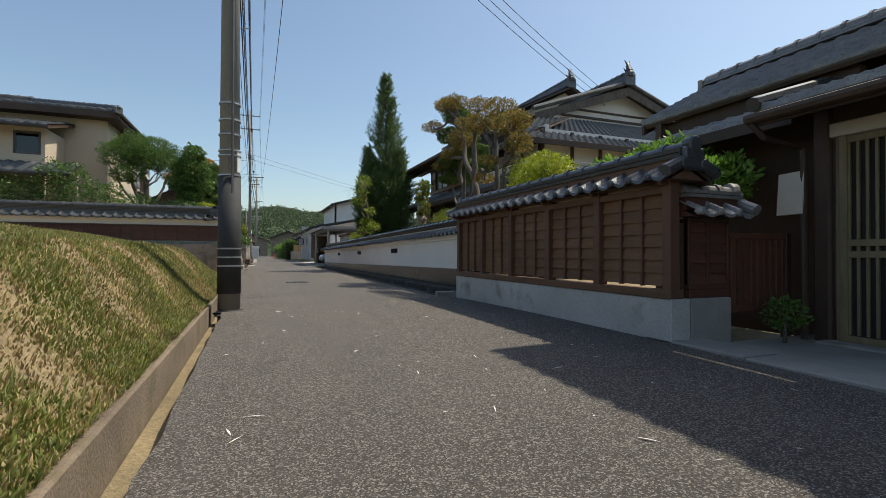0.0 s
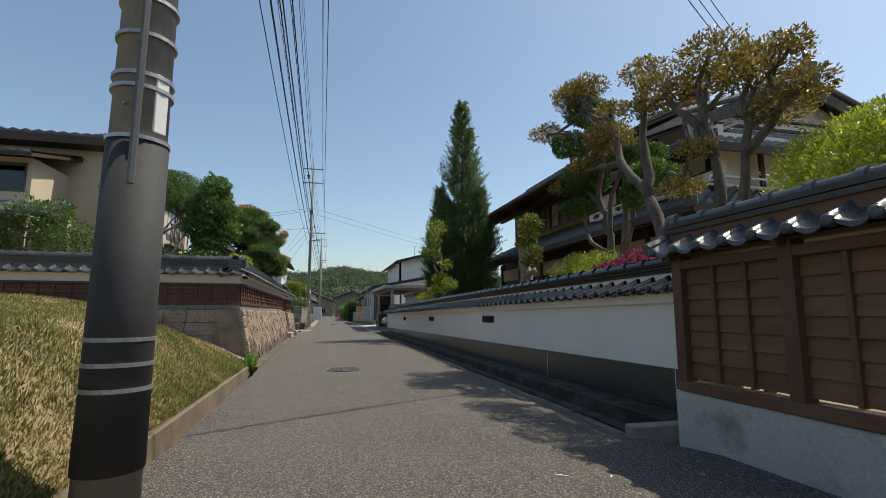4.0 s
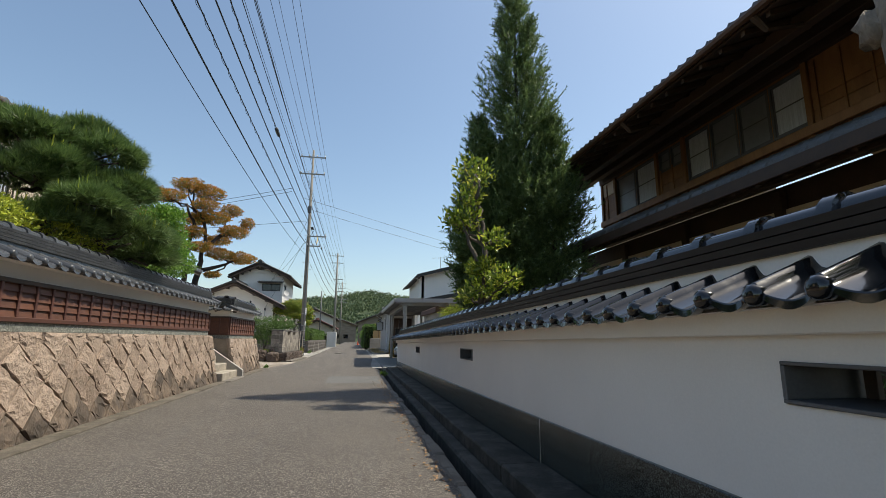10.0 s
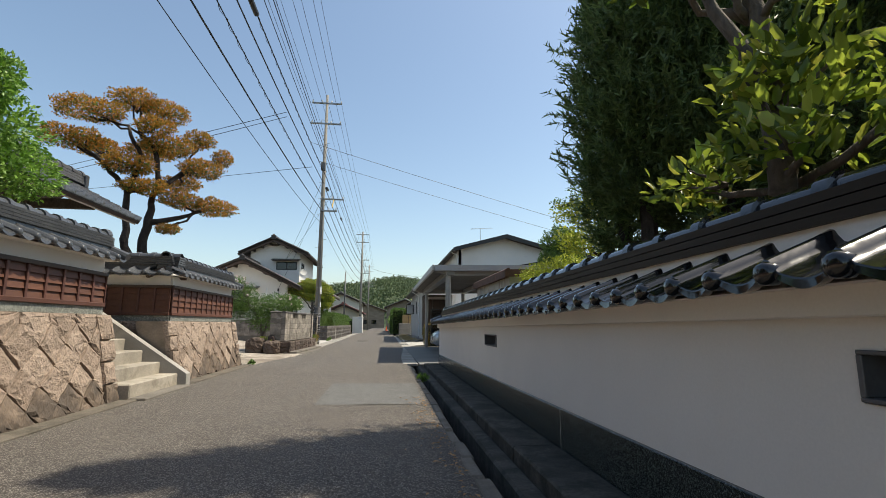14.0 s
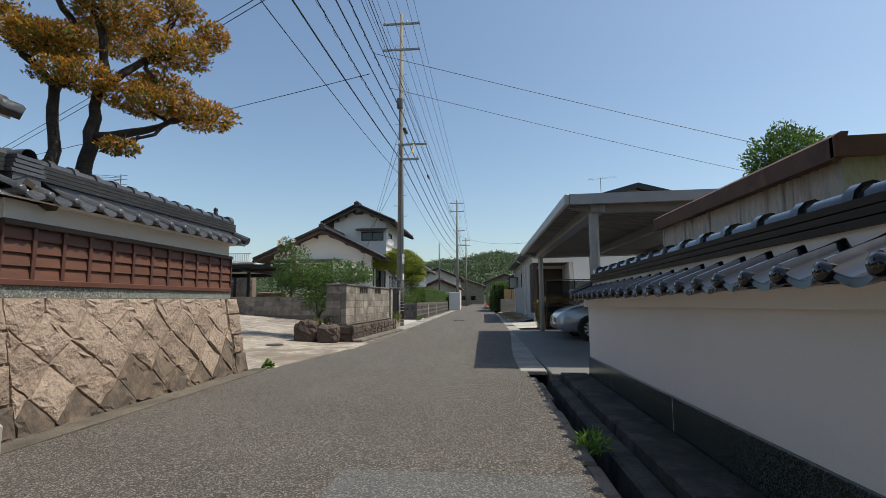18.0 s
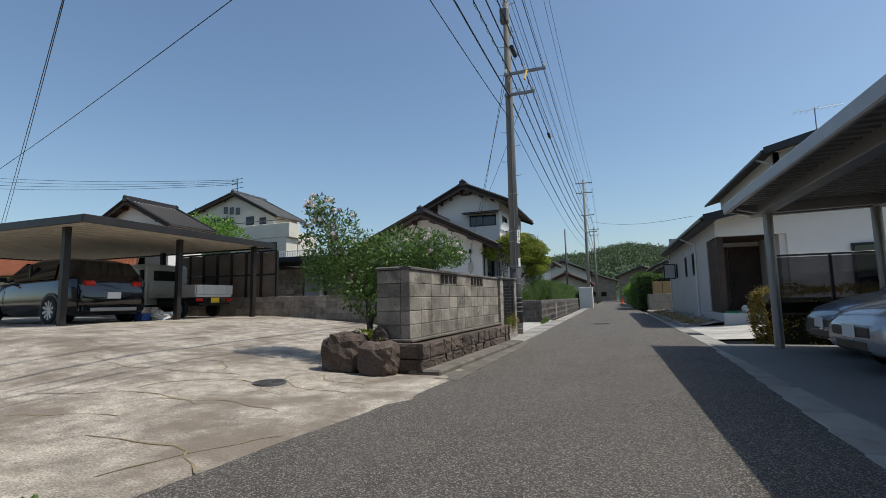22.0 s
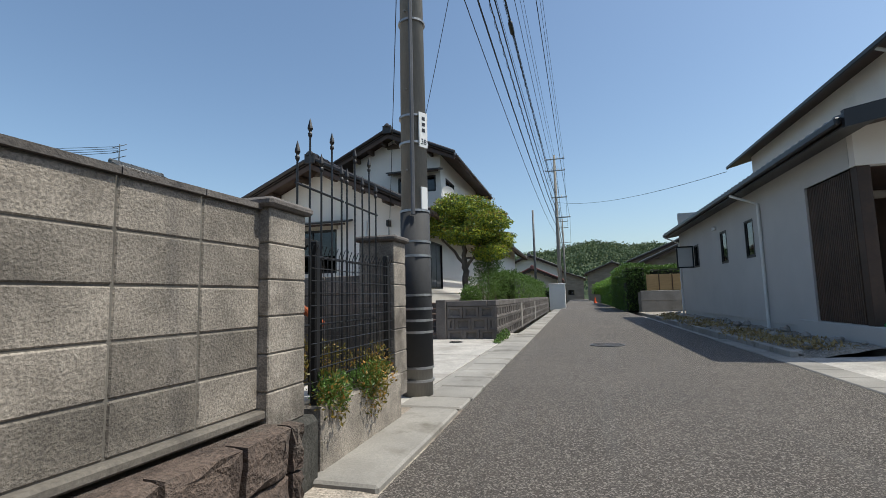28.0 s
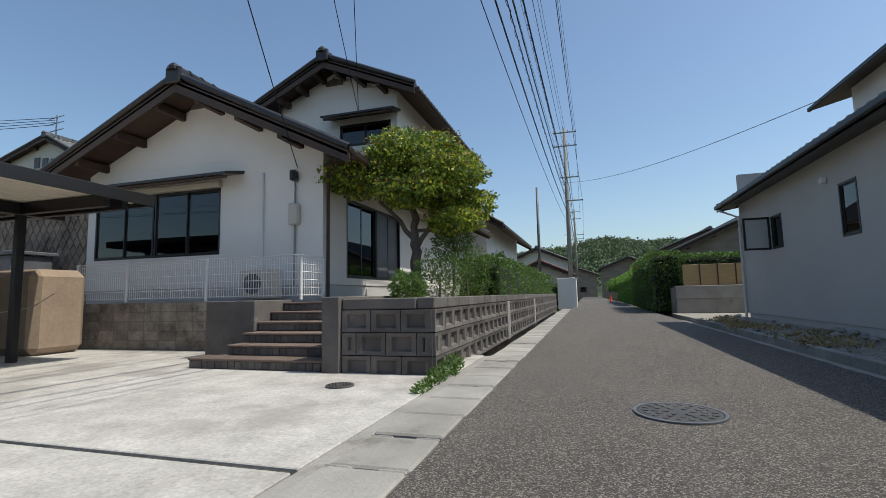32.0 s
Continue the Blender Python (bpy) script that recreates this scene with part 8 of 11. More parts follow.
part("cover", Mb().box(-10.4, 52.7, 0.14, -8.55, 53.7, 1.72, 0.14), mat("tan_tarpaulin", (0.30, 0.22, 0.155), 0.75, var=0.12, scale=2, fine=15, fvar=0.15, bump=0.5, depth=0.01), cb)
part("rope", Mb().tube([(-10.42, 52.69, 1.0), (-9.5, 52.68, 0.92), (-8.55, 52.69, 1.02), (-7.4, 52.3, 1.25)], 0.01, 5), M_CREAMP, cb)

# ---- edge of the lane by the grey carport and pale house ----
strip("carport_floor", 3.82, 12.0, 33.15, 43.1, -0.2, 0.155, mat("smooth_grey_concrete", (0.17, 0.165, 0.155), 0.75, var=0.15, scale=0.6, fine=50, fvar=0.12, stain=(0.15, 0.14, 0.13), stain_scale=1.0, bump=0.3), "smooth grey concrete carport floor", "floor")
gk = thing("gutter_covers_carport", (3.8, 40, 0.1), "worn concrete gutter slabs and grates at the carport's edge", "gutter cover", kind="structure")
cm2 = Mb().box(0.0, 0.004, 0.0, 0.40, 0.59, 0.07, 0.012).mesh("cover_slab", M_CONC)
for i in range(46):
    y = 33.5 + i * 0.6
    x = road_right(y) - 0.04
    if 41.5 < y < 52:
        part("cover_slab", cm2, None, gk, m=Matrix.Translation((x, y, 0.075)))
    elif y <= 41.5:
        part("cover_slab", cm2, None, gk, m=Matrix.Translation((x - 0.06, y, 0.072)))
gt = thing("drain_grate", (3.95, 46.0, 0.14), "dark steel drain grate in the gutter slabs", "grate")
for i in range(12):
    part("bar", Mb().box(3.8 + i * 0.028, 45.6, 0.146, 3.812 + i * 0.028, 46.3, 0.156), M_GREYM, gt)
part("frame", Mb().box(3.78, 45.57, 0.10, 4.14, 46.33, 0.1475, 0.004), M_BLACKM, gt)
struct("drive_pale", Mb().grid([(x, y, 0.14 + 0.14 * smooth(4.1, 7, x)) for y in np.linspace(44.3, 49.0, 6) for x in np.linspace(4.15, 12, 10)], 10, 6), M_PAD, "pale concrete drive to the wooden porch", "drive")
strip("drive_base", 4.15, 12, 44.3, 49.0, -0.3, 0.1, M_CONC, "edge of the pale concrete drive", "drive", 0)
struct("verge_soil", Mb().grid([(x, y, 0.12 + 0.16 * smooth(4.1, 5.2, x) + 0.03 * noise.noise(Vector((x * 3, y * 3, 1)))) for y in np.linspace(49.0, 64, 60) for x in np.linspace(4.1, 5.35, 10)], 10, 60), M_GRAVEL, "stony dry soil strip along the pale house", "soil", smooth=True)
vk = thing("verge_kerb", (4.1, 56, 0.1), "row of low concrete kerb blocks along the soil strip", "kerb", kind="structure")
for i in range(25):
    part("kerb_block", Mb().box(4.02, 49.1 + i * 0.6, 0.0, 4.14, 49.1 + i * 0.6 + 0.592, 0.235, 0.012), M_CONC, vk)
strip("verge_gutter", 3.8, 4.02, 49.0, 64.0, -0.2, 0.10, M_CONC, "shallow concrete gutter by the kerb", "gutter", 0.01)
rocks = Mb()
for i in range(60):
    x, y = random.uniform(4.2, 5.2), random.uniform(49.3, 63.5)
    s = random.uniform(0.03, 0.10)
    blob(rocks, (x, y, 0.14 + 0.16 * smooth(4.1, 5.2, x) + s * 0.3), (s, s * 1.3, s * 0.7), i, 7, 5)
tagged(part("stones", rocks, M_CONC), "scattered pale stones on the soil strip", "stones", "", "stuff")
tagged(leaves("dry_weeds", [(random.uniform(4.2, 5.0), random.uniform(49.5, 63), 0.26, 0.35, 0.5, 0.06) for _ in range(40)], 2600, 0.07, M_DRY, None), "dry brown weeds on the soil strip", "weeds", "", "stuff")

pw = thing("planter_wall", (5.2, 67.9, 0.2), "grey concrete wall topped with tan bamboo-style panels", "wall", kind="structure")
part("lower_course", Mb().box(4.4, 67.8, -0.1, 7.4, 68.0, 0.75, 0.01), M_CONC, pw)
part("upper_course", Mb().box(4.38, 67.78, 0.752, 7.4, 68.02, 1.27, 0.015), M_CONC, pw)
part("side_wall", Mb().box(4.38, 68.02, -0.1, 4.6, 80.0, 1.2, 0.01), M_CONC, pw)
for i in range(4):
    a = 4.7 + i * 0.64
    pn = part("bamboo_panel", Mb().box(a, 67.88, 1.28, a + 0.6, 67.91, 2.12, 0.006), mat("tan_bamboo_panel", (0.38, 0.26, 0.12), 0.6, var=0.15, fine=60, stretch=(1, 1, 8), bump=0.4) if "tan_bamboo_panel" not in MATS else MATS["tan_bamboo_panel"], pw)
    part("panel_post", Mb().box(a + 0.6, 67.85, 1.27, a + 0.64, 67.93, 2.16, 0.006), M_DARKWOOD, pw)
struct("gravel_yard", Mb().box(4.2, 64.0, -0.2, 12, 67.78, 0.17), M_GRAVEL, "pale gravel yard beside the pale house", "gravel")

# ---- rusty shed behind the white wall ----
sd = thing("shed", (6.2, 30.0, 0.2), "old corrugated shed with rust-streaked pale sheets", "shed")
def corr(x, y0, y1, z0, z1):
    n = int((y1 - y0) / 0.025)
    pts = [(x + 0.012 * math.sin(2 * math.pi * (y0 + i * 0.025) / 0.1), y0 + i * 0.025, z) for z in (z0, z1) for i in range(n + 1)]
    return Mb().grid(pts, n + 1, 2)
for i in range(5):
    a, b = 29.62 + i * 0.64, 29.62 + (i + 1) * 0.64
    part("sheet", corr(5.36, a, b, 0.2, 2.16), M_RUST, sd)
    part("sheet_lap", Mb().box(5.335, b - 0.03, 0.2, 5.36, b, 2.16, 0.004), M_RUST, sd)
part("side_sheet", Mb().box(5.36, 29.58, 0.2, 8.5, 29.61, 2.30), mat("pale_green_sheet", (0.40, 0.43, 0.38), 0.6, var=0.12, fine=40, stretch=(1, 1, 0.3), stain=(0.30, 0.22, 0.13), stain_scale=2.0, stain_at=0.6, bump=0.2), sd, "pale green metal side sheet")
part("side_sheet", Mb().box(5.36, 32.82, 0.2, 8.5, 32.85, 2.3), M_RUST, sd)
part("roof_sheet", Mb().prism([(5.26, 29.5, 2.27), (8.7, 29.5, 2.36), (8.7, 29.5, 2.40), (5.26, 29.5, 2.31)], (0, 3.4, 0)), mat("rusted_roof", (0.12, 0.06, 0.04), 0.75, var=0.35, fine=40, stain=(0.25, 0.11, 0.06), stain_scale=2.4), sd)
part("fascia", Mb().prism([(5.24, 29.48, 2.15), (5.24, 29.48, 2.30), (5.30, 29.48, 2.34), (5.35, 29.48, 2.34), (5.30, 29.48, 2.15)], (0, 3.42, 0)), MATS["rusted_roof"], sd, "folded rusty roof edge")
part("gable_fascia", Mb().prism([(5.24, 29.46, 2.16), (8.7, 29.46, 2.26), (8.7, 29.46, 2.38), (5.24, 29.46, 2.30)], (0, 0.05, 0)), MATS["rusted_roof"], sd, "rusty ribbed gable edge")

# screen with smoky panels in the carport
sc = thing("screen_fence", (5.95, 43.8, 0.2), "dark-framed fence of smoky dark panels by the hedge", "fence")
for i in range(5):
    x = 5.15 + i * 1.0
    part("post", Mb().box(x - 0.025, 43.55, 0.15, x + 0.025, 43.6, 1.9, 0.004), M_DKFASC, sc)
    if i < 4:
        part("panel", Mb().box(x + 0.03, 43.57, 0.75, x + 0.97, 43.58, 1.88), M_SMOKEG, sc)
for z in (0.7, 1.9):
    part("rail", Mb().box(5.12, 43.55, z, 9.18, 43.6, z + 0.04, 0.004), M_DKFASC, sc)

# ---- utility poles and wires ----
def build_pole(x, y, z0, top, r0=0.19, wrap=(0.55, 2.75), arms=(), label="tall concrete utility pole with steel bands", bands=(), steps=True, wrap_mat=None, pole_mat=None):
    p = thing("utility_pole", (x, y, z0), label, "utility pole")
    rt = r0 - (top - z0) / 150.0
    part("shaft", Mb().tube([(x, y, z0 - 0.3), (x, y, top)], [r0 + 0.002, max(0.06, rt)], 20), pole_mat or M_POLE, p, smooth=True)

    def rad(z):
        return r0 + (max(0.06, rt) - r0) * (z - z0) / (top - z0)
    if wrap:
        part("sleeve", Mb().tube([(x, y, wrap[0]), (x, y, wrap[1])], [rad(wrap[0]) + 0.012, rad(wrap[1]) + 0.012], 24), wrap_mat or M_WRAP, p, "dark grey textured sleeve", smooth=True)
    for z in bands:
        part("band", Mb().lathe([(rad(z) + 0.013, -0.012), (rad(z) + 0.019, -0.012), (rad(z) + 0.019, 0.012), (rad(z) + 0.013, 0.012)], (x, y, z), 24), M_BAND, p)
    if steps:
        for i in range(int((top - 2.6) / 0.45)):
            z = 2.5 + i * 0.45
            s = 1 if i % 2 else -1
            if z < 4.6:
                part("step_bolt", Mb().tube([(x + s * 0.03, y - rad(z) * 0.95, z), (x + s * 0.03, y - rad(z) - 0.03, z - 0.01)], 0.009, 6), M_GALV, p)
                continue
            part("step_bolt", Mb().tube([(x + s * rad(z) * 0.9, y - 0.02, z), (x + s * (rad(z) + 0.14), y - 0.02, z + 0.02), (x + s * (rad(z) + 0.15), y - 0.02, z + 0.05)], 0.009, 6), M_GALV, p)
    for z, xa, xb in arms:
        part("crossarm", Mb().box(x + xa, y - 0.16 - 0.04, z - 0.04, x + xb, y - 0.16 + 0.04, z + 0.04, 0.008), M_GALV, p)
        n = max(2, int(abs(xb - xa) / 0.42) + 1)
        for i in range(n):
            xx = x + xa + 0.06 + (xb - xa - 0.12) * i / (n - 1)
            part("insulator", Mb().lathe([(0.02, 0.0), (0.045, 0.03), (0.025, 0.05), (0.045, 0.08), (0.025, 0.1), (0.03, 0.13)], (xx, y - 0.16, z + 0.04), 8), M_WHITEM, p)
    return p


ARMS = ((13.35, -0.8, 0.85), (12.15, -0.8, 0.85), (7.85, -0.1, 1.15), (7.2, -0.1, 0.8))
p1 = build_pole(-0.42, 8.45, 0.1, 13.9, 0.172, (0.38, 2.29), ARMS, "tall concrete utility pole with a dark sleeve and steel bands", (0.83, 0.97, 1.11, 2.30, 2.62, 2.70, 2.96, 3.20, 3.47))
p2 = build_pole(-0.60, 45.68, 0.13, 13.9, 0.158, (0.43, 2.06), ARMS, "tall concrete utility pole wrapped in a dark grey sleeve", (0.30, 0.43, 0.79, 0.91, 1.03, 1.17, 1.58, 1.73, 2.06, 2.8, 3.1, 4.2))
p3 = build_pole(-0.1, 81.0, 0.13, 13.0, 0.18, (0.5, 2.2), ((12.6, -0.8, 0.85), (11.6, -0.8, 0.85), (9.3, -0.4, 0.9), (7.6, -0.1, 1.1)), "far concrete utility pole with several crossarms")
p4 = build_pole(-0.3, 116, 0.13, 13.0, 0.18, None, ((12.6, -0.8, 0.85), (11.6, -0.8, 0.85), (9.3, -1.2, 1.2), (8.7, -1.2, 1.2)), "far concrete utility pole with several crossarms", steps=False)
p0 = build_pole(-0.4, -28, 0.0, 13.9, 0.19, None, ARMS, "tall concrete utility pole behind the start", steps=False)
tp = build_pole(-1.4, 72.2, 0.9, 6.8, 0.09, None, (), "thin grey steel pole in the hedge", steps=False, pole_mat=M_GREYM)
ft = Mb()
blob(ft, (-0.40, 8.42, 0.06), (0.27, 0.27, 0.07), 4)
part("pole_foot", ft, M_CONCD, p1, "rough concrete collar")
# sign plates and boxes on the poles
for p, x, y in ((p1, -0.42, 8.45), (p2, -0.60, 45.68)):
    plates = ((2.35, 2.72, 0.09),) if p is p1 else ((2.07, 2.31, 0.09), (2.74, 3.13, 0.12))
    for za, zb, wd in plates:
        m = Matrix.Translation((x, y, za)) @ Matrix.Rotation(math.radians(-30), 4, "Z")
        pl = part("name_plate", Mb().box(0.145, -wd / 2, 0, 0.163, wd / 2, zb - za, 0.004, m), M_WHITEM, p, "small white pole number plate")
        if zb > 3:
            fc = bpy.data.curves.new("number", "FONT")
            fc.body, fc.size, fc.extrude, fc.align_x = "38", 0.085, 0.0008, "CENTER"
            fo = bpy.data.objects.new("number_text", fc)
            me = bpy.data.meshes.new_from_object(fo)
            bpy.data.objects.remove(fo)
            me.transform(m @ Matrix.Translation((0.165, 0, 0.035)) @ Matrix.Rotation(math.radians(90), 4, "Z") @ Matrix.Rotation(math.radians(90), 4, "X"))
            nm = Mb().add([tuple(v.co) for v in me.vertices], [tuple(f.vertices) for f in me.polygons])
            part("number", nm, M_BLACKM, pl, "black painted number")
            for k in range(3):
                part("mark", Mb().box(0.164, -0.022, 0.17 + k * 0.065, 0.1655, 0.022, 0.21 + k * 0.065, 0.0, m), M_BLACKM, pl)
    part("cable_box", Mb().tube([(x + 0.3, y - 0.35, 8.3), (x + 0.3, y - 0.95, 8.24)], 0.07, 10), M_BLACKM, p, "black cable splice case")
    part("switch_box", Mb().box(x - 0.12, y - 0.42, 9.4, x + 0.12, y - 0.2, 9.85, 0.03), M_GREYM, p)
    part("conduit", Mb().tube([(x + 0.05, y - 0.2, 2.0), (x + 0.05, y - 0.17, 7.6)], 0.022, 6), M_GREYM, p)
    part("insulating_tube", Mb().tube([(x + 0.62, y - 0.4, 7.75), (x + 0.64, y - 1.0, 7.2)], 0.03, 6), mat("yellow_cover", (0.55, 0.36, 0.06), 0.5, bump=0.0) if "yellow_cover" not in MATS else MATS["yellow_cover"], p, "yellow insulating cover on a wire")

POLE_AT = [(-0.4, -28), (-0.42, 8.45), (-0.60, 45.68), (-0.1, 81.0), (-0.3, 116)]


def wire(name, a, b, sag, r, label="thin black overhead wire between poles", group="overhead wires", hang=False):
    a, b = Vector(a), Vector(b)
    n = 18
    pts = []
    for i in range(n + 1):
        t = i / n
        q = a.lerp(b, t)
        q.z -= 4 * sag * t * (1 - t)
        pts.append(q)
    mb = Mb().tube(pts, r, 5, False)
    ob = tagged(part(name, mb, M_CABLE), label, "wire", group)
    if hang:
        w = Mb()
        L = (b - a).length
        k = int(L / 0.10)
        path = []
        for i in range(k + 1):
            t = i / k
            q = a.lerp(b, t)
            q.z -= 4 * sag * t * (1 - t)
            path.append(q + Vector((0.028 * math.cos(i * 1.05), 0, 0.028 * math.sin(i * 1.05) - 0.02)))
        w.tube(path, 0.006, 4, False)
        part("hanger_spiral", w, M_CABLE, ob)
    return ob


LINES = [(-0.72, 13.5, 0.45, 0.008), (0.05, 13.5, 0.45, 0.008), (0.78, 13.5, 0.45, 0.008), (-0.72, 12.3, 0.45, 0.008), (0.1, 12.3, 0.45, 0.008), (0.78, 12.3, 0.45, 0.008),
         (0.2, 10.5, 0.5, 0.010), (0.0, 10.2, 0.5, 0.012), (0.2, 9.0, 0.55, 0.016), (1.05, 7.95, 0.45, 0.010), (0.02, 8.75, 0.6, 0.018), (0.1, 7.85, 0.65, 0.013), (0.05, 7.15, 0.65, 0.018), (0.0, 6.5, 0.7, 0.009)]
for (xa, ya), (xb, yb) in zip(POLE_AT, POLE_AT[1:]):
    for i, (dx, z, sag, r) in enumerate(LINES):
        if ya < 0 and i in (4, 9):
            continue
        zk = 0.0 if yb < 60 else -0.5
        ob = wire("overhead_wire", (xa + dx, ya - 0.16, z + (0 if ya < 60 else -0.5)), (xb + dx, yb - 0.16, z + zk), sag, r, hang=(i in (8, 11)), label="spiral-hung black communication cable" if i in (8, 11) else "thin black overhead wire between poles")
        if i == 8 and ya < 50 and yb > 9:
            # splice case clamped on the cable
            for f in ((0.60,) if ya > 0 and ya < 20 else (0.22,)):
                q = Vector((xa + dx, ya - 0.16, z)).lerp(Vector((xb + dx, yb - 0.16, z + zk)), f)
                q.z -= 4 * sag * f * (1 - f)
                part("splice_case", Mb().tube([q + Vector((0, k, -0.02)) for k in (-0.3, -0.26, 0.26, 0.3)], [0.03, 0.065, 0.065, 0.03], 10), M_BLACKM, ob, "black cylindrical splice case")
# wires off to the sides
for a, b, s in (((-0.36, 39.55, 8.70), (20, 42.4, 4.3), 0.12), ((-0.38, 42.1, 8.79), (20, 46.2, 4.85), 0.12), ((-0.4, 81, 9.0), (6.03, 58, 5.04), 0.5), ((0.1, 37.2, 6.85), (-39, 47.7, 5.9), 0.4), ((-0.2, 34.1, 7.5), (-38, 52.3, 5.4), 0.3), ((-0.2, 34.1, 7.35), (-38, 52.0, 4.8), 0.3),
                ((-0.3, 8.4, 9.6), (13.5, 15.5, 7.6), 0.25), ((-0.3, 8.4, 9.3), (13.5, 15.6, 7.4), 0.3), ((-0.3, 8.4, 9.0), (13.5, 15.7, 7.2), 0.3), ((-0.6, 45.6, 8.0), (-4.6, 54.9, 3.75), 0.12), ((-0.5, 46, 9.6), (-4.9, 58.2, 6.2), 0.2), ((-0.45, 49, 9.2), (-4.9, 58.2, 6.2), 0.2)):
    wire("service_wire", a, b, s, 0.009, "thin black service wire to a house", "service wires")
# far wires over the forecourt
build_pole(-82, 66.1, 0.0, 20, 0.18, None, (), "far concrete utility pole beyond the houses", steps=False)
for k in range(4):
    wire("service_wire", (-82, 66, 17.5 + 0.55 * k), (-32.3, 68.2, 12.9 + 0.16 * k), 0.6, 0.02, "thin black service wire to a house", "service wires")

# ---- houses and woods in the distance ----
def far_house(x, y, w, d, zw, zr, wall_mat, tile_mat, label, name="far_house", turn=False):
    h = gable_house(name, label, x - w / 2, x + w / 2, y, y + d, 0.0, zw, zr, x, wall_mat, tile_mat, 0.6, 0.6, ridge=True)
    for i in range(max(1, int(w / 2.6))):
        u = 0.8 + i * 2.4
        if u + 1.3 < w:
            for z in ((1.2, 2.3), (3.8, 4.8)):
                if z[1] < zw - 0.2:
                    window(h, (x - w / 2, y), (x + w / 2, y), u, u + 1.3, z[0], z[1], 2, inset=-0.03)
    return h


def build_beige_house():
    h = gable_house("house_beige", "tall beige-sided house with a low gable and a balcony", -40.0, -27.6, 68.0, 71.5, 0.0, 9.5, 11.8, -32.1, M_SIDING, M_TILEW, 0.7, 0.5)
    for u0, u1, z0, z1 in ((5.2, 7.6, 8.4, 9.6), (9.2, 10.1, 8.7, 9.5), (10.8, 11.5, 8.6, 9.3), (0.5, 2.2, 8.0, 9.3), (2.6, 4.4, 8.0, 9.3), (0.8, 2.6, 4.6, 6.2), (5.0, 7.2, 4.6, 6.2)):
        window(h, (-40.0, 68.0), (-27.6, 68.0), u0, u1, z0, z1, 2, inset=-0.03)
    part("balcony", Mb().box(-31.5, 66.4, 7.0, -24.6, 67.98, 8.3, 0.03), M_SIDING, h)
    part("balcony_wing", Mb().box(-27.59, 67.99, 0.0, -24.8, 71.0, 7.6, 0.02), M_SIDING, h)
    window(h, (-31.5, 66.39), (-24.6, 66.39), 3.4, 5.6, 5.0, 6.6, 2, inset=-0.03)
    part("lower_wall", Mb().box(-31.3, 66.42, 0.0, -24.9, 67.97, 6.99, 0.02), M_SIDING, h)
    for i in range(3):
        part("gable_vent", Mb().box(-33.6 + i * 0.75, 67.93, 10.0 - 0.1 * i, -33.1 + i * 0.75, 67.99, 10.7 - 0.1 * i, 0.01), M_GREYM, h)
    part("balcony_rail", Mb().tube([(-31.4, 66.5, 8.62), (-24.7, 66.5, 8.62)], 0.04, 6), M_GREYM, h)
    ant = part("antenna_mast", Mb().tube([(-32.3, 68.3, 11.8), (-32.3, 68.3, 13.6)], 0.05, 6), M_GALV, h)
    for z in (12.5, 13.0, 13.4):
        part("antenna_arm", Mb().tube([(-33.0, 68.3, z), (-31.6, 68.3, z + 0.1)], 0.03, 5), M_GALV, ant)


build_beige_house()
far_house(-27.7, 54.3, 6.5, 2.6, 6.4, 8.0, M_PLASTER, M_TILEBR, "white house with a dark gable beyond the carport")
# diagonal-block retaining wall with a railing above
dw = thing("wall_diagonal", (-18, 57, 0.14), "brown retaining wall of diagonal blocks behind the parking yard", "retaining wall", kind="structure")
part("wall_face", Mb().box(-42.0, 57.05, 0.0, -12.8, 57.6, 3.72, 0.02), M_SOILD, dw)
db = Mb()
for j in range(15):
    for i in range(58):
        cx, cz = -29.2 + 0.29 * i + (0.145 if j % 2 else 0), 0.2 + 0.245 * j
        if cx > -12.9:
            continue
        a, c = 0.138, 0.235
        w = 0.02 * random.random()
        db.add([(cx - a, 57.05, cz), (cx, 57.05, cz - c), (cx + a, 57.05, cz), (cx, 57.05, cz + c), (cx - a * 0.86, 57.0 - w, cz), (cx, 57.0 - w, cz - c * 0.86), (cx + a * 0.86, 57.0 - w, cz), (cx, 57.0 - w, cz + c * 0.86)], [(0, 1, 5, 4), (1, 2, 6, 5), (2, 3, 7, 6), (3, 0, 4, 7), (4, 5, 6, 7)])
part("block", db, mat("brown_diagonal_block", (0.24, 0.19, 0.145), 0.9, var=0.25, scale=2, fine=40, fvar=0.3, island=0.2, stain=(0.09, 0.075, 0.06), stain_scale=0.8, stain_at=0.55), dw)
part("coping", Mb().box(-42.0, 56.97, 3.722, -12.75, 57.3, 3.85, 0.015), M_CONC, dw)
wr = thing("white_railing", (-17, 57.2, 3.85), "white metal railing on the retaining wall", "railing")
for i in range(56):
    part("baluster", Mb().box(-20.4 + i * 0.13, 57.14, 3.85, -20.37 + i * 0.13, 57.17, 4.45), M_WHITEM, wr)
for z in (3.92, 4.45):
    part("rail", Mb().box(-20.5, 57.12, z, -13.0, 57.19, z + 0.05, 0.006), M_WHITEM, wr)
# shed takes a darker grey metal in place of the carport's shade
ss = thing("storage_shed", (-15.7, 56.1, 0.14), "sheet-metal storage shed with sliding doors, carport shade in its grey", "shed")
part("body", Mb().box(-17.6, 55.62, 0.1, -14.05, 56.6, 2.45, 0.02), M_GREYM, ss)
part("roof", Mb().box(-17.7, 55.5, 2.455, -13.95, 56.7, 2.56, 0.02), M_GREYM, ss)
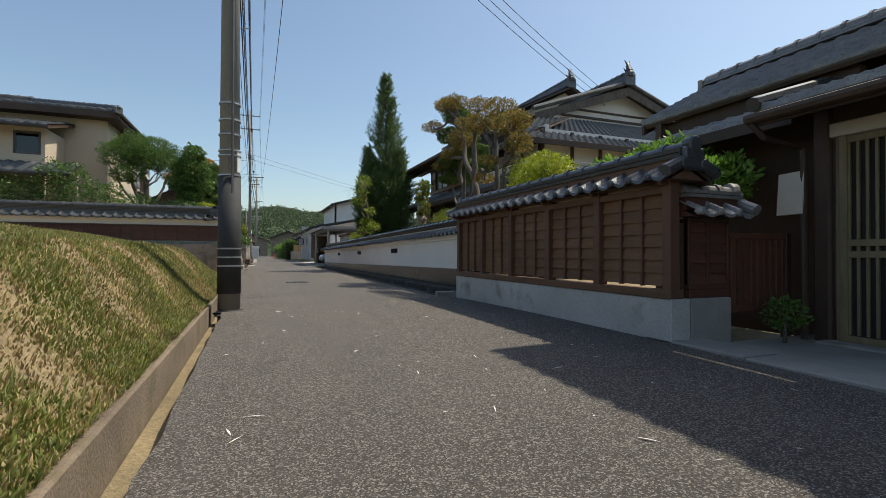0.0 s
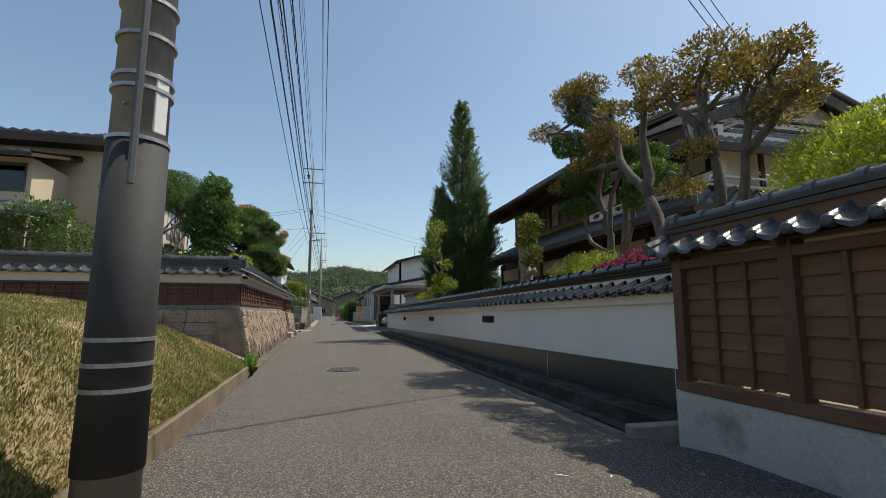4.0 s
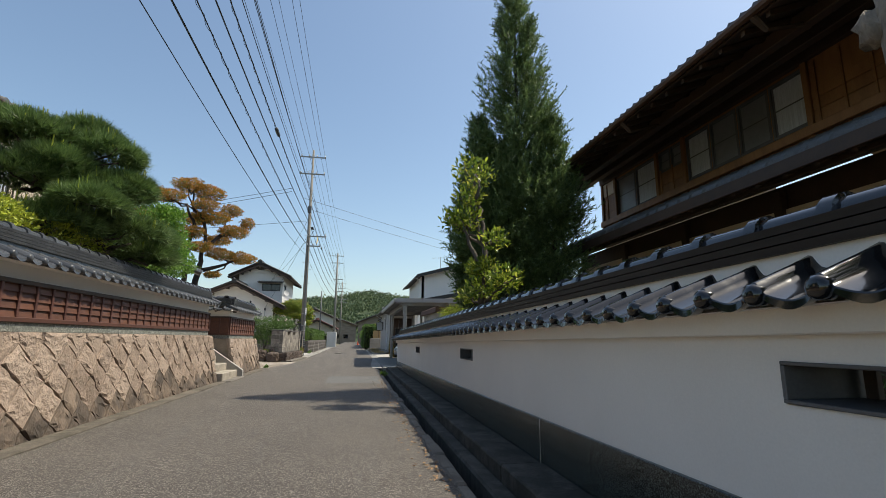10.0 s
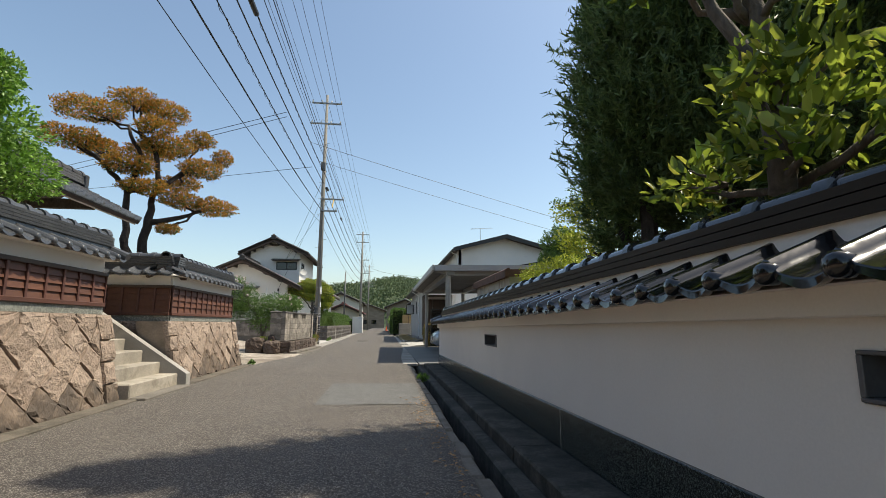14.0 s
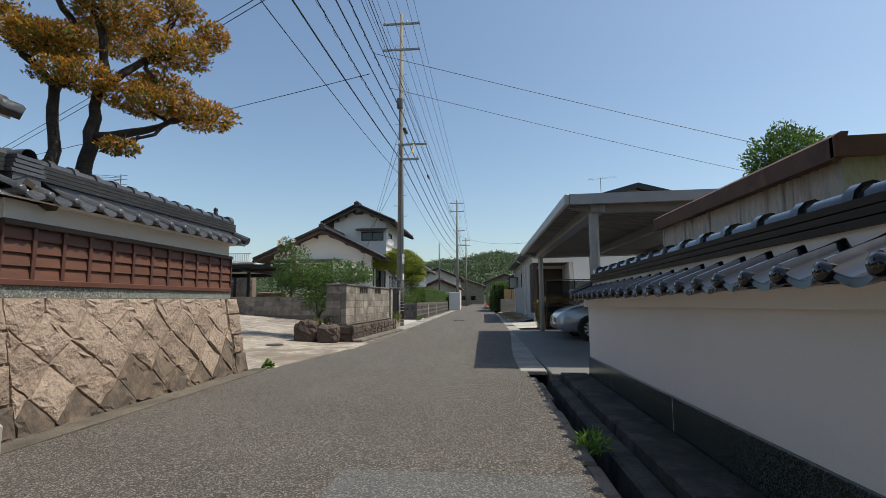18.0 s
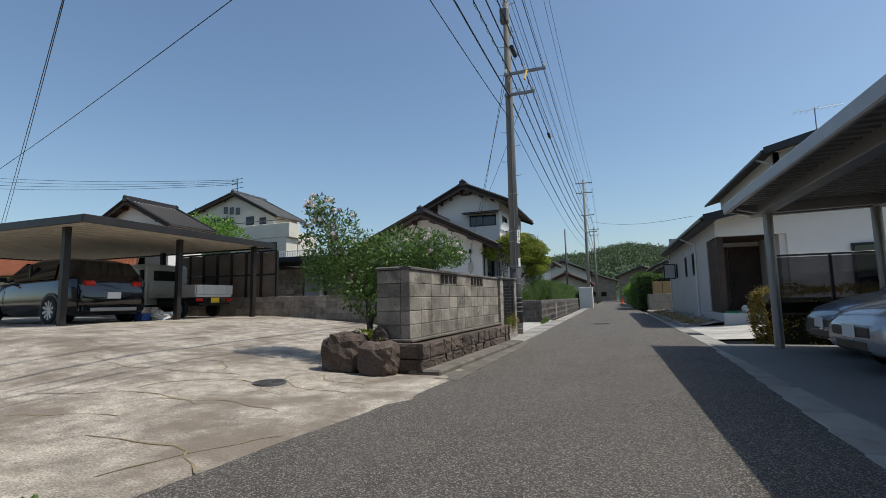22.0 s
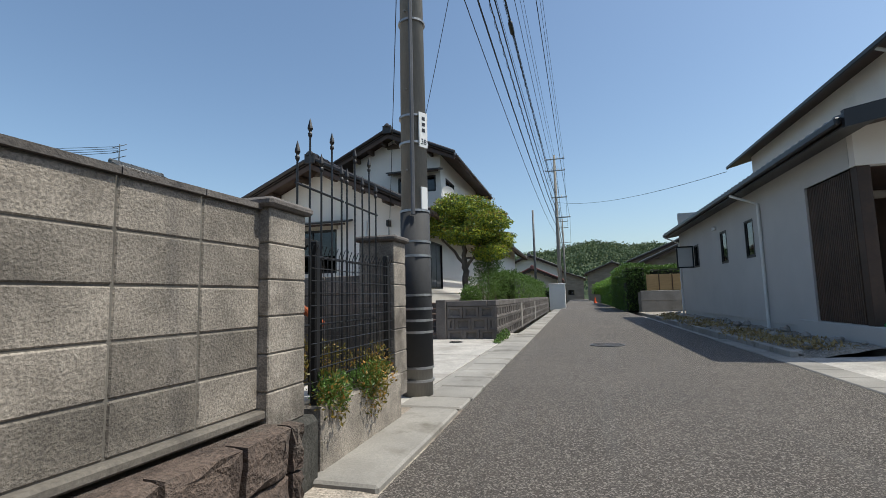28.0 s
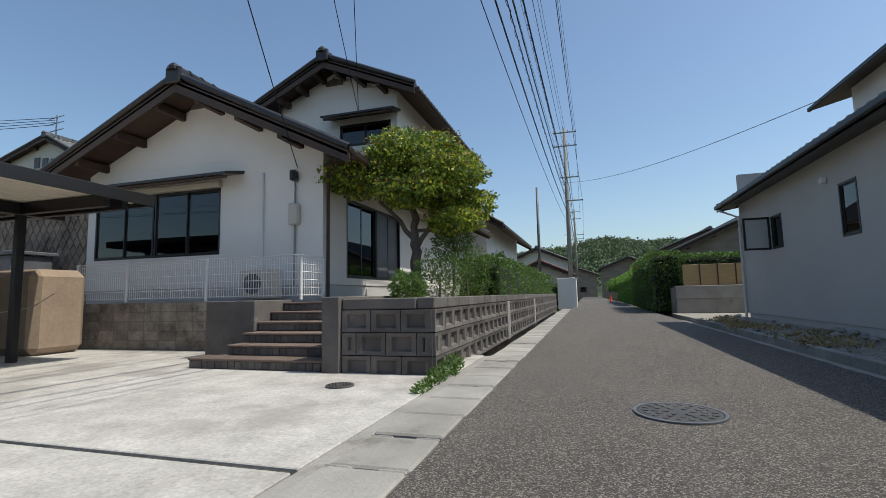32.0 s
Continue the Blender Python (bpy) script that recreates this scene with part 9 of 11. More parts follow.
for i in range(3):
    part("door", Mb().box(-17.5 + i * 1.14, 55.585, 0.22, -16.4 + i * 1.14, 55.618, 2.35, 0.006), M_GREYM, ss)
    part("door_seam", Mb().box(-17.53 + i * 1.14, 55.575, 0.22, -17.505 + i * 1.14, 55.617, 2.35), M_GREYM, ss)
og = thing("orange_roof_house", (-40, 50, 0.5), "single-storey house with a bright orange tiled roof", "house")
part("wall", wall_mesh((-60, 49.6), (-21.0, 49.6), 0.3, 3.1, 0.15), M_CREAM, og)
part("wall", wall_mesh((-21.0, 49.751), (-21.0, 53.9), 0.3, 3.1, 0.15), M_CREAM, og)
tile_slope("roof_tiles", (-60, 49.0, 3.05), (-20.3, 49.0, 3.05), (-26.0, 54.0, 6.1), (-60, 54.0, 6.1), M_TILEO, og)
ridge_bar("ridge", (-60, 54.0, 6.15), (-26.0, 54.0, 6.15), M_TILEO, og)
far_house(-4.6, 104, 7, 8, 4.9, 6.4, M_SIDING, M_TILEW, "brown-roofed house further down the lane")
far_house(-3.2, 92, 5, 6, 2.9, 4.0, M_CREAM, mat("red_roof_sheet", (0.22, 0.075, 0.06), 0.6, fine=40), "low house with a dull red roof")
far_house(7.5, 128, 8, 8, 5.0, 6.6, M_FARW, M_TILEW, "grey house at the end of the lane")
far_house(-1.5, 150, 9, 9, 4.8, 6.4, M_FARW, M_TILEW, "white house at the bend of the lane")
far_house(14, 104, 12, 9, 5.2, 7.6, M_FARW, M_TILEW, "white house with a grey tiled roof behind the hedge")
far_house(11, 80, 9, 9, 3.6, 5.6, M_FARW, M_TILEW, "house with a grey hipped tiled roof behind the hedge")
far_house(14.5, 92, 8, 9, 3.2, 4.8, M_CREAM, M_TILEW, "low house under grey tiles")
wb = thing("white_shed", (0.35, 68, 0.13), "small white sheet-metal shed by the pole", "shed")
part("body", Mb().box(-0.9, 78.5, 0.0, 0.3, 80.3, 2.0, 0.02), M_WHITEM, wb)
part("lid", Mb().box(-0.95, 78.45, 2.0, 0.35, 80.35, 2.06, 0.02), M_WHITEM, wb)
tc = thing("traffic_cone", (3.2, 104, 0.13), "orange traffic cone at the lane's edge", "traffic cone")
part("cone", Mb().lathe([(0.22, 0.0), (0.22, 0.04), (0.15, 0.05), (0.03, 0.75)], (3.3, 100, 0.13), 12), mat("orange_plastic", (0.75, 0.10, 0.02), 0.5, bump=0.0), tc)


def hills():
    rng = np.random.default_rng(3)

    def hz(x, y):
        d = (y - 170) / 130.0
        base = 25 * np.clip(d, 0, 1) ** 0.8
        r = 0.84 + 0.13 * np.sin(x * 0.022 + 0.9) + 0.08 * np.sin(x * 0.061 + 1.0) + 0.03 * np.sin(x * 0.17)
        return base * np.clip(r, 0.3, 1.5) - 0.4
    xs = np.linspace(-420, 420, 140)
    ys = np.linspace(165, 420, 30)
    pts = [(x, y, float(hz(x, y))) for y in ys for x in xs]
    struct("backdrop_hill", Mb().grid(pts, 140, 30), mat("hill_floor", (0.035, 0.055, 0.018), 0.9, scale=0.05, fine=0.6), "wooded hill ground closing the valley", "hill", smooth=True)
    n = 7500
    x = rng.uniform(-250, 250, n)
    y = 170 + 150 * rng.random(n) ** 0.8
    pads = []
    for i in range(n):
        s = rng.uniform(1.1, 2.6)
        pads.append((x[i], y[i], hz(x[i], y[i]) + s * 0.5, s, s, s * rng.uniform(0.8, 1.3)))
    leaves("woods", pads, 300000, 0.7, L_WOODS, None, up=0.5, aspect=1.3, fill=0.1)
    tagged(bpy.data.objects["woods"], "dense green woods covering the hill", "woods", "", "stuff")


hills()

# ---- trees and shrubs ----
def tree(name, label, base, limbs, pads, n, size, leaf, bark, r=0.12, category="tree", **kw):
    """A tree: limbs are lists of points from the ground up with a radius each; pads carry the leaves."""
    t = thing(name, base, label, category)
    mb = Mb()
    for pts, ra, rb in limbs:
        path = []
        k = len(pts) - 1
        for i in range(k):
            a, b = Vector(pts[i]), Vector(pts[i + 1])
            L = (b - a).length
            m = max(2, int(L / 0.18))
            for j in range(m):
                q = a.lerp(b, j / m)
                w = 0.045 * L if 0 < j else 0
                path.append(q + Vector((random.uniform(-w, w), random.uniform(-w, w), random.uniform(-w, w))))
        path.append(Vector(pts[-1]))
        mm = len(path)
        mb.tube(path, [ra + (rb - ra) * i / (mm - 1) + 0.06 * ra * random.uniform(-1, 1) for i in range(mm)], 9)
    part("trunk", mb, bark, t, smooth=True)
    leaves("crown", pads, n, size, leaf, t, **kw)
    return t


def twigs(t, start_pts, pads, r, bark, per=2):
    """Branches that lead to each pad of leaves."""
    mb = Mb()
    for p in pads:
        c = Vector(p[:3])
        s = min((Vector(q) for q in start_pts), key=lambda q: (q - c).length + 0.4 * max(0, q.z - c.z))
        limb(mb, s, c - Vector((0, 0, p[5] * 0.4)), r, r * 0.45, 0.10, 5, 7)
        for _ in range(per):
            e = c + Vector((random.uniform(-0.7, 0.7) * p[3], random.uniform(-0.7, 0.7) * p[4], random.uniform(-0.3, 0.5) * p[5]))
            limb(mb, s.lerp(c, 0.6), e, r * 0.5, r * 0.2, 0.12, 4, 6)
    return part("branch", mb, bark, t, smooth=True)


# slender conifer: branch by branch, each clothed in needled sprays
def conifer(name, label, spires, base, leaf, per_m=40):
    t = thing(name, base, label, "conifer")
    mb = Mb()
    tips, dirs = [], []
    for (x, y, z0, z1, r0) in spires:
        mb.tube([(x, y, 0.3), (x, y, z1 - 0.2)], [0.11, 0.012], 8)
        for i in range(int((z1 - z0) * per_m)):
            h = (i + random.random()) / ((z1 - z0) * per_m)
            z = z0 + (z1 - z0) * h
            a = random.uniform(0, 2 * math.pi)
            ln = (r0 * (1 - h) ** 0.85 * min(1.0, 0.42 + 3.2 * h) + 0.05) * random.choice((0.62, 0.8, 0.95, 1.05, 1.15, 1.28))
            rise = 0.45 + 0.5 * h + random.uniform(-0.12, 0.15)
            d = np.array([math.cos(a), math.sin(a), rise])
            m = 4 + int(ln * 13)
            f = 0.25 + 0.75 * (np.arange(m) + RNG.random(m)) / m
            sw = 0.10 * ln * RNG.normal(size=(m, 3)) * np.array([1, 1, 0.5])
            tips.append(np.array([x, y, z]) + d[None] * (f * ln)[:, None] + np.array([0, 0, 0.22 * ln])[None] * (f ** 2)[:, None] + sw)
            dirs.append(np.repeat(d[None], m, 0) + np.array([0, 0, 0.35]))
    part("trunk", mb, M_BARKD, t)
    c = np.concatenate(tips)
    o = np.concatenate(dirs) + 0.35 * RNG.normal(size=c.shape)
    k = 18
    n = len(c)
    u = np.tile(np.linspace(0, 1, k), n)
    L = np.repeat(0.16 + 0.16 * RNG.random(n), k)
    C = np.repeat(c, k, 0)
    O = np.repeat(o / np.linalg.norm(o, axis=1)[:, None], k, 0)
    P = C + O * (u * L)[:, None]
    d = O + 0.7 * RNG.normal(size=P.shape)
    d /= np.linalg.norm(d, axis=1)[:, None]
    sd = np.cross(d, RNG.normal(size=P.shape))
    sd /= np.linalg.norm(sd, axis=1)[:, None]
    ln = (0.06 + 0.05 * RNG.random(len(P)))[:, None]
    pts = np.stack([P - sd * 0.011, P + sd * 0.011, P + d * ln], 1).reshape(-1, 3)
    b = np.arange(len(P)) * 3
    part("crown", raw("crown", pts, np.stack([b, b + 1, b + 2], 1), leaf), None, t)
    return t


conifer("conifer", "tall slender dark green conifer with upswept sprays", [(6.43, 24.6, 1.6, 10.5, 1.35), (5.45, 24.6, 2.1, 6.5, 0.62), (5.4, 25.0, 1.9, 5.5, 0.55), (6.0, 24.2, 1.6, 5.6, 0.75), (7.05, 24.0, 1.8, 6.4, 0.9)], (6.43, 24.6, 0.2), L_CONIF, 66)

# broad-leaved tree with pale new leaves at the wall
mg_pads = [(4.85, 22.80, 4.55, 0.40, 0.36, 0.36), (4.45, 22.90, 3.56, 0.24, 0.24, 0.22), (4.61, 22.60, 3.51, 0.34, 0.3, 0.26), (4.75, 22.7, 4.0, 0.3, 0.3, 0.25), (4.90, 22.30, 2.55, 0.34, 0.36, 0.2), (4.80, 22.20, 2.15, 0.36, 0.45, 0.2), (5.1, 21.70, 2.3, 0.34, 0.33, 0.22),
           (4.90, 22.50, 2.5, 0.25, 0.25, 0.2), (5.05, 22.1, 3.05, 0.26, 0.28, 0.2), (4.75, 22.9, 2.1, 0.25, 0.3, 0.18)]
mg = tree("broadleaf_tree", "leafy evergreen tree with pale yellow-green new leaves above the wall", (4.95, 22.4, 0.3), [([(4.95, 22.4, 0.3), (4.92, 22.45, 2.2), (4.98, 22.6, 3.2), (4.88, 22.8, 4.5)], 0.09, 0.025), ([(4.93, 22.4, 2.4), (4.7, 22.55, 3.0), (4.6, 22.6, 3.4)], 0.05, 0.02)], mg_pads, 1900, 0.10, L_MAGN, M_BARK, up=0.9, aspect=2.5, fill=0.5)
twigs(mg, [(4.93, 22.45, 1.9), (4.97, 22.6, 3.0)], mg_pads, 0.03, M_BARK)

# old pollarded stump with red-tipped shoots
st_pads = [(5.30, 15.23, 3.36, 0.26, 0.30, 0.18), (5.30, 15.27, 3.10, 0.26, 0.30, 0.22), (5.25, 15.36, 2.88, 0.22, 0.24, 0.12), (5.20, 14.80, 2.63, 0.2, 0.18, 0.13), (5.20, 14.77, 2.45, 0.2, 0.17, 0.11), (5.20, 15.11, 2.41, 0.18, 0.14, 0.11), (5.35, 14.98, 3.35, 0.15, 0.12, 0.13)]
sm = tree("pollard_tree", "gnarled pale stump with red-tipped green shoots", (5.4, 15.7, 0.3), [([(5.4, 15.75, 0.3), (5.4, 15.75, 1.9), (5.4, 15.82, 2.46), (5.4, 15.88, 2.93), (5.4, 15.93, 3.19)], 0.21, 0.07), ([(5.37, 15.6, 1.6), (5.35, 15.56, 2.23), (5.35, 15.59, 2.49), (5.35, 15.60, 2.87)], 0.17, 0.08), ([(5.36, 15.6, 2.0), (5.35, 15.5, 2.12), (5.30, 15.27, 2.18), (5.25, 14.96, 2.18)], 0.07, 0.05),
           ([(5.35, 15.5, 2.25), (5.30, 15.44, 2.34), (5.25, 15.22, 2.36), (5.20, 15.02, 2.51), (5.20, 14.93, 2.67)], 0.05, 0.02)], st_pads, 950, 0.115, L_REDTIP, M_BARKP, up=0.8, aspect=3.2, fill=0.5)
for kx, ky, kz, kr in ((5.38, 15.99, 2.95, 0.09), (5.33, 15.48, 2.2, 0.11), (5.36, 15.72, 2.4, 0.13), (5.28, 15.0, 2.2, 0.06)):
    part("burl", blob(Mb(), (kx, ky, kz), (kr, kr, kr * 1.2), int(kz * 100), 10, 8, 0.35), M_BARKP, sm, smooth=True)
twigs(sm, [(5.35, 15.6, 2.8), (5.25, 15.2, 2.4)], st_pads, 0.02, M_BARKP)

# cloud-pruned garden trees
cp = [(5.82, 13.39, 5.29, 0.42, 0.42, 0.26), (5.82, 14.12, 4.87, 0.4, 0.4, 0.25), (5.63, 13.38, 3.86, 0.48, 0.48, 0.28), (5.63, 13.51, 3.35, 0.36, 0.36, 0.15), (5.91, 13.02, 4.68, 0.36, 0.36, 0.25), (5.82, 11.84, 3.90, 0.36, 0.36, 0.18), (5.63, 11.38, 3.43, 0.36, 0.36, 0.2),
      (5.54, 11.74, 3.15, 0.2, 0.2, 0.22), (6.00, 13.32, 4.36, 0.38, 0.38, 0.28), (5.82, 12.73, 4.47, 0.34, 0.34, 0.2)]
ct = tree("pruned_tree", "cloud-pruned tree with dark green pads on pale crooked limbs", (5.68, 12.36, 0.30), [([(5.63, 12.63, 0.30), (5.63, 12.63, 2.12), (5.63, 12.54, 2.64), (5.63, 12.85, 3.35), (5.72, 12.79, 4.20), (5.82, 13.29, 5.11)], 0.10, 0.03), ([(5.63, 12.26, 0.30), (5.63, 12.26, 2.08), (5.63, 12.14, 2.49), (5.63, 12.10, 3.15), (5.72, 12.13, 4.13), (5.82, 12.73, 4.46)], 0.09, 0.03),
           ([(5.63, 12.22, 2.13), (5.63, 11.92, 2.71), (5.63, 11.89, 2.98), (5.63, 12.19, 3.41)], 0.05, 0.03), ([(5.63, 12.69, 2.34), (5.63, 13.16, 2.59), (5.63, 13.34, 2.88), (5.63, 13.40, 3.34)], 0.045, 0.025), ([(5.63, 12.57, 2.60), (5.63, 12.47, 3.34), (5.63, 12.15, 3.76), (5.72, 11.76, 3.81)], 0.05, 0.025), ([(5.63, 12.82, 3.25), (5.63, 13.38, 3.71), (5.72, 14.03, 4.74)], 0.045, 0.025)], cp, 60000, 0.045, L_GREEN, M_BARK, up=0.5, fill=0.12)
twigs(ct, [(5.63, 12.82, 3.34), (5.72, 12.82, 4.08), (5.63, 12.12, 3.06), (5.68, 12.12, 3.99), (5.63, 13.38, 3.62)], cp, 0.03, M_BARK, 1)
bp = [(5.48, 12.92, 5.55, 0.38, 0.42, 0.2), (5.48, 13.4, 5.6, 0.4, 0.45, 0.2), (5.38, 11.98, 4.71, 0.27, 0.29, 0.12), (5.38, 11.11, 4.94, 0.32, 0.36, 0.18), (5.18, 10.49, 4.29, 0.38, 0.42, 0.24), (5.28, 9.76, 4.48, 0.38, 0.42, 0.18), (5.18, 9.07, 3.91, 0.42, 0.48, 0.22), (5.08, 8.5, 3.42, 0.26, 0.26, 0.14),
      (5.28, 8.92, 3.40, 0.3, 0.32, 0.18), (5.18, 8.67, 3.97, 0.2, 0.2, 0.09), (5.3, 12.0, 4.2, 0.4, 0.42, 0.26), (5.48, 10.23, 4.30, 0.34, 0.36, 0.18), (4.98, 9.77, 3.22, 0.25, 0.25, 0.10), (5.1, 10.2, 2.85, 0.26, 0.28, 0.12), (5.2, 10.95, 4.25, 0.3, 0.32, 0.12), (5.5, 9.5, 4.2, 0.35, 0.35, 0.16),
      (5.25, 12.9, 5.42, 0.36, 0.4, 0.18), (5.25, 14.15, 5.1, 0.32, 0.38, 0.16), (5.3, 12.8, 3.95, 0.3, 0.34, 0.14), (5.3, 13.6, 3.74, 0.28, 0.32, 0.13)]
bt = tree("bronze_tree", "old spreading trees with bronze-green leaf pads on crooked grey limbs", (5.2, 10.3, 0.3), [([(5.19, 11.5, 3.6), (5.26, 12.3, 3.75), (5.3, 12.9, 3.85), (5.3, 13.6, 3.68)], 0.05, 0.02), ([(5.4, 12.75, 5.05), (5.3, 13.5, 4.95), (5.25, 14.15, 5.03)], 0.04, 0.02), ([(5.15, 10.4, 0.3), (5.15, 10.5, 1.9), (5.17, 10.75, 2.6), (5.18, 10.95, 3.01), (5.18, 11.48, 3.57), (5.28, 11.82, 4.29), (5.38, 12.7, 5.0), (5.48, 12.85, 5.5)], 0.115, 0.03), ([(5.18, 10.90, 2.87), (5.23, 11.00, 3.61), (5.28, 11.04, 4.30), (5.38, 11.12, 4.81)], 0.09, 0.03),
           ([(5.13, 9.6, 0.3), (5.13, 9.64, 2.46), (5.18, 9.71, 3.08), (5.18, 9.94, 3.60), (5.18, 10.35, 4.07), (5.18, 10.49, 4.34)], 0.10, 0.03), ([(5.18, 9.71, 3.13), (5.28, 9.94, 3.78), (5.38, 10.09, 4.26), (5.28, 9.76, 4.47)], 0.06, 0.025), ([(5.13, 9.3, 0.3), (5.13, 9.33, 2.50), (5.13, 9.26, 2.90), (5.18, 9.22, 3.31), (5.18, 9.28, 3.64), (5.18, 9.08, 3.9)], 0.09, 0.03),
           ([(5.13, 9.22, 2.99), (5.18, 8.95, 3.22), (5.18, 8.80, 3.37), (5.08, 8.44, 3.42)], 0.055, 0.025), ([(5.17, 10.7, 2.9), (5.15, 10.4, 3.1), (5.1, 10.2, 3.0)], 0.05, 0.03), ([(5.38, 12.6, 4.95), (5.45, 13.1, 5.4), (5.48, 13.5, 5.55)], 0.05, 0.025)], bp, 21000, 0.055, L_BRONZE, M_BARK, up=0.5, fill=0.3)
twigs(bt, [(5.18, 11.48, 3.57), (5.28, 11.82, 4.29), (5.18, 9.94, 3.60), (5.18, 9.22, 3.31), (5.28, 9.94, 3.78), (5.28, 11.04, 4.30)], bp, 0.035, M_BARK, 2)
lb = tree("lime_shrub", "rounded yellow-green shrub above the boarded fence", (5.3, 8.2, 0.3), [([(5.3, 8.2, 0.3), (5.25, 8.2, 2.2)], 0.06, 0.03)], [(5.40, 8.21, 2.75, 0.55, 0.70, 0.30), (5.30, 8.61, 2.62, 0.35, 0.45, 0.3), (5.40, 7.74, 2.70, 0.35, 0.4, 0.25), (5.40, 8.09, 2.98, 0.25, 0.3, 0.14), (5.3, 8.2, 2.4, 0.5, 0.65, 0.3)], 9000, 0.055, L_LIME, M_BARK, category="shrub", up=0.6)
tree("round_shrub", "clipped yellow-green mound of a shrub", (5.5, 14.4, 0.3), [([(5.5, 14.4, 0.3), (5.5, 14.4, 1.8)], 0.06, 0.03)], [(5.45, 13.5, 2.02, 0.42, 0.5, 0.34), (5.45, 12.95, 2.06, 0.42, 0.5, 0.34), (5.45, 12.4, 2.0, 0.4, 0.45, 0.3)], 9000, 0.04, L_LIME, M_BARK, category="shrub", up=0.5)
tree("azalea", "azalea covered in pink flowers behind the wall", (5.1, 11.4, 0.3), [([(5.1, 11.4, 0.3), (5.1, 11.4, 1.6)], 0.05, 0.02)], [(5.1, 11.7, 1.85, 0.3, 0.45, 0.22), (5.05, 10.9, 1.95, 0.3, 0.45, 0.22), (5.0, 10.0, 1.95, 0.25, 0.4, 0.2)], 2600, 0.05, L_PINK, M_BARK, category="shrub", aspect=1.3)
tree("azalea_leaves", "low green azalea leaves behind the wall", (5.2, 11.0, 0.3), [([(5.2, 11.0, 0.3), (5.2, 11.0, 1.6)], 0.05, 0.02)], [(5.15, 11.2, 1.75, 0.35, 0.9, 0.25), (5.05, 10.1, 1.8, 0.3, 0.6, 0.25)], 3500, 0.05, L_GREEN, M_BARK, category="shrub")
tree("hedge_shrub", "low dark shrubs filling the garden behind the wall", (5.6, 17.5, 0.3), [([(5.6, 17.5, 0.3), (5.6, 17.5, 1.4)], 0.05, 0.02)], [(5.9, 16.8 + i * 0.8, 1.4 + 0.12 * math.sin(i * 2), 0.6, 0.6, 0.5) for i in range(7)], 6500, 0.06, L_DEEP, M_BARK, category="shrub")
tree("gate_shrub", "fresh green leafy shrub by the gatehouse", (6.1, 5.0, 0.1), [([(6.1, 5.0, 0.1), (6.0, 4.9, 1.8), (5.9, 4.9, 2.4)], 0.05, 0.02)], [(5.6, 5.2, 2.35, 0.55, 0.6, 0.35), (5.5, 4.3, 2.0, 0.4, 0.45, 0.3), (5.2, 5.9, 2.3, 0.35, 0.5, 0.25)], 3000, 0.10, L_BRIGHT, M_BARK, category="shrub", aspect=2.6)
tree("flower_pot_plant", "small plant with white flowers by the gate", (5.2, 3.3, 0.1), [([(5.2, 3.3, 0.1), (5.2, 3.3, 0.4)], 0.02, 0.01)], [(5.2, 3.3, 0.4, 0.2, 0.2, 0.18)], 400, 0.06, L_GREEN, M_BARK, category="plant")
th_p = [(6.2, 28.9, 3.55, 0.35, 0.35, 0.2), (6.4, 28.2, 3.6, 0.6, 0.6, 0.3), (6.4, 27.9, 4.3, 0.6, 0.5, 0.3), (6.5, 27.2, 4.0, 0.6, 0.6, 0.35), (6.3, 28.1, 3.2, 0.7, 0.7, 0.35), (6.2, 27.6, 2.6, 0.8, 0.8, 0.4), (6.4, 26.5, 3.6, 0.6, 0.6, 0.4), (6.5, 27.1, 4.9, 0.5, 0.5, 0.3)]
tt = tree("maple_tree", "airy yellow-green maple behind the white wall", (6.5, 27.6, 0.3), [([(6.5, 27.6, 0.3), (6.45, 27.7, 2.3), (6.5, 27.8, 4.8)], 0.08, 0.02)], [(p[0], p[1], p[2], p[3] * 0.65, p[4] * 0.65, p[5] * 0.65) for p in th_p if p[2] < 3.4], 3600, 0.05, L_LIME, M_BARKD, up=0.1, fill=0.6, aspect=1.6)
leaves("upper_leaves", [(p[0], p[1], p[2], p[3] * 0.5, p[4] * 0.5, p[5] * 0.55) for p in th_p if p[2] >= 3.4], 1700, 0.045, L_GREEN, tt, up=0.1, fill=0.6, aspect=1.6)
twigs(tt, [(6.45, 27.7, 2.3), (6.5, 27.8, 3.4)], th_p, 0.03, M_BARKD)
tree("garden_shrub", "yellow-green shrubs rising above the white wall", (5.7, 28.0, 0.2), [([(5.7, 28.0, 0.1), (5.6, 28.0, 2.0)], 0.05, 0.02)], [(5.5, 27.4, 1.95, 0.4, 0.4, 0.3), (5.6, 28.2, 2.0, 0.4, 0.45, 0.28), (5.7, 28.9, 1.95, 0.35, 0.35, 0.2), (6.3, 28.8, 2.25, 0.35, 0.4, 0.3)], 6500, 0.045, L_LIME, M_BARK, category="shrub", up=0.3, fill=0.5)
tree("round_tree", "dense round green tree behind the shed", (8.95, 35.9, 0.3), [([(8.95, 35.9, 0.3), (8.95, 35.9, 3.3)], 0.1, 0.05)], [(8.95, 35.9, 4.0, 0.62, 0.7, 0.6), (9.3, 36.2, 3.7, 0.6, 0.6, 0.42), (8.6, 35.7, 3.4, 0.55, 0.5, 0.32)], 16000, 0.07, L_GREEN, M_BARK)

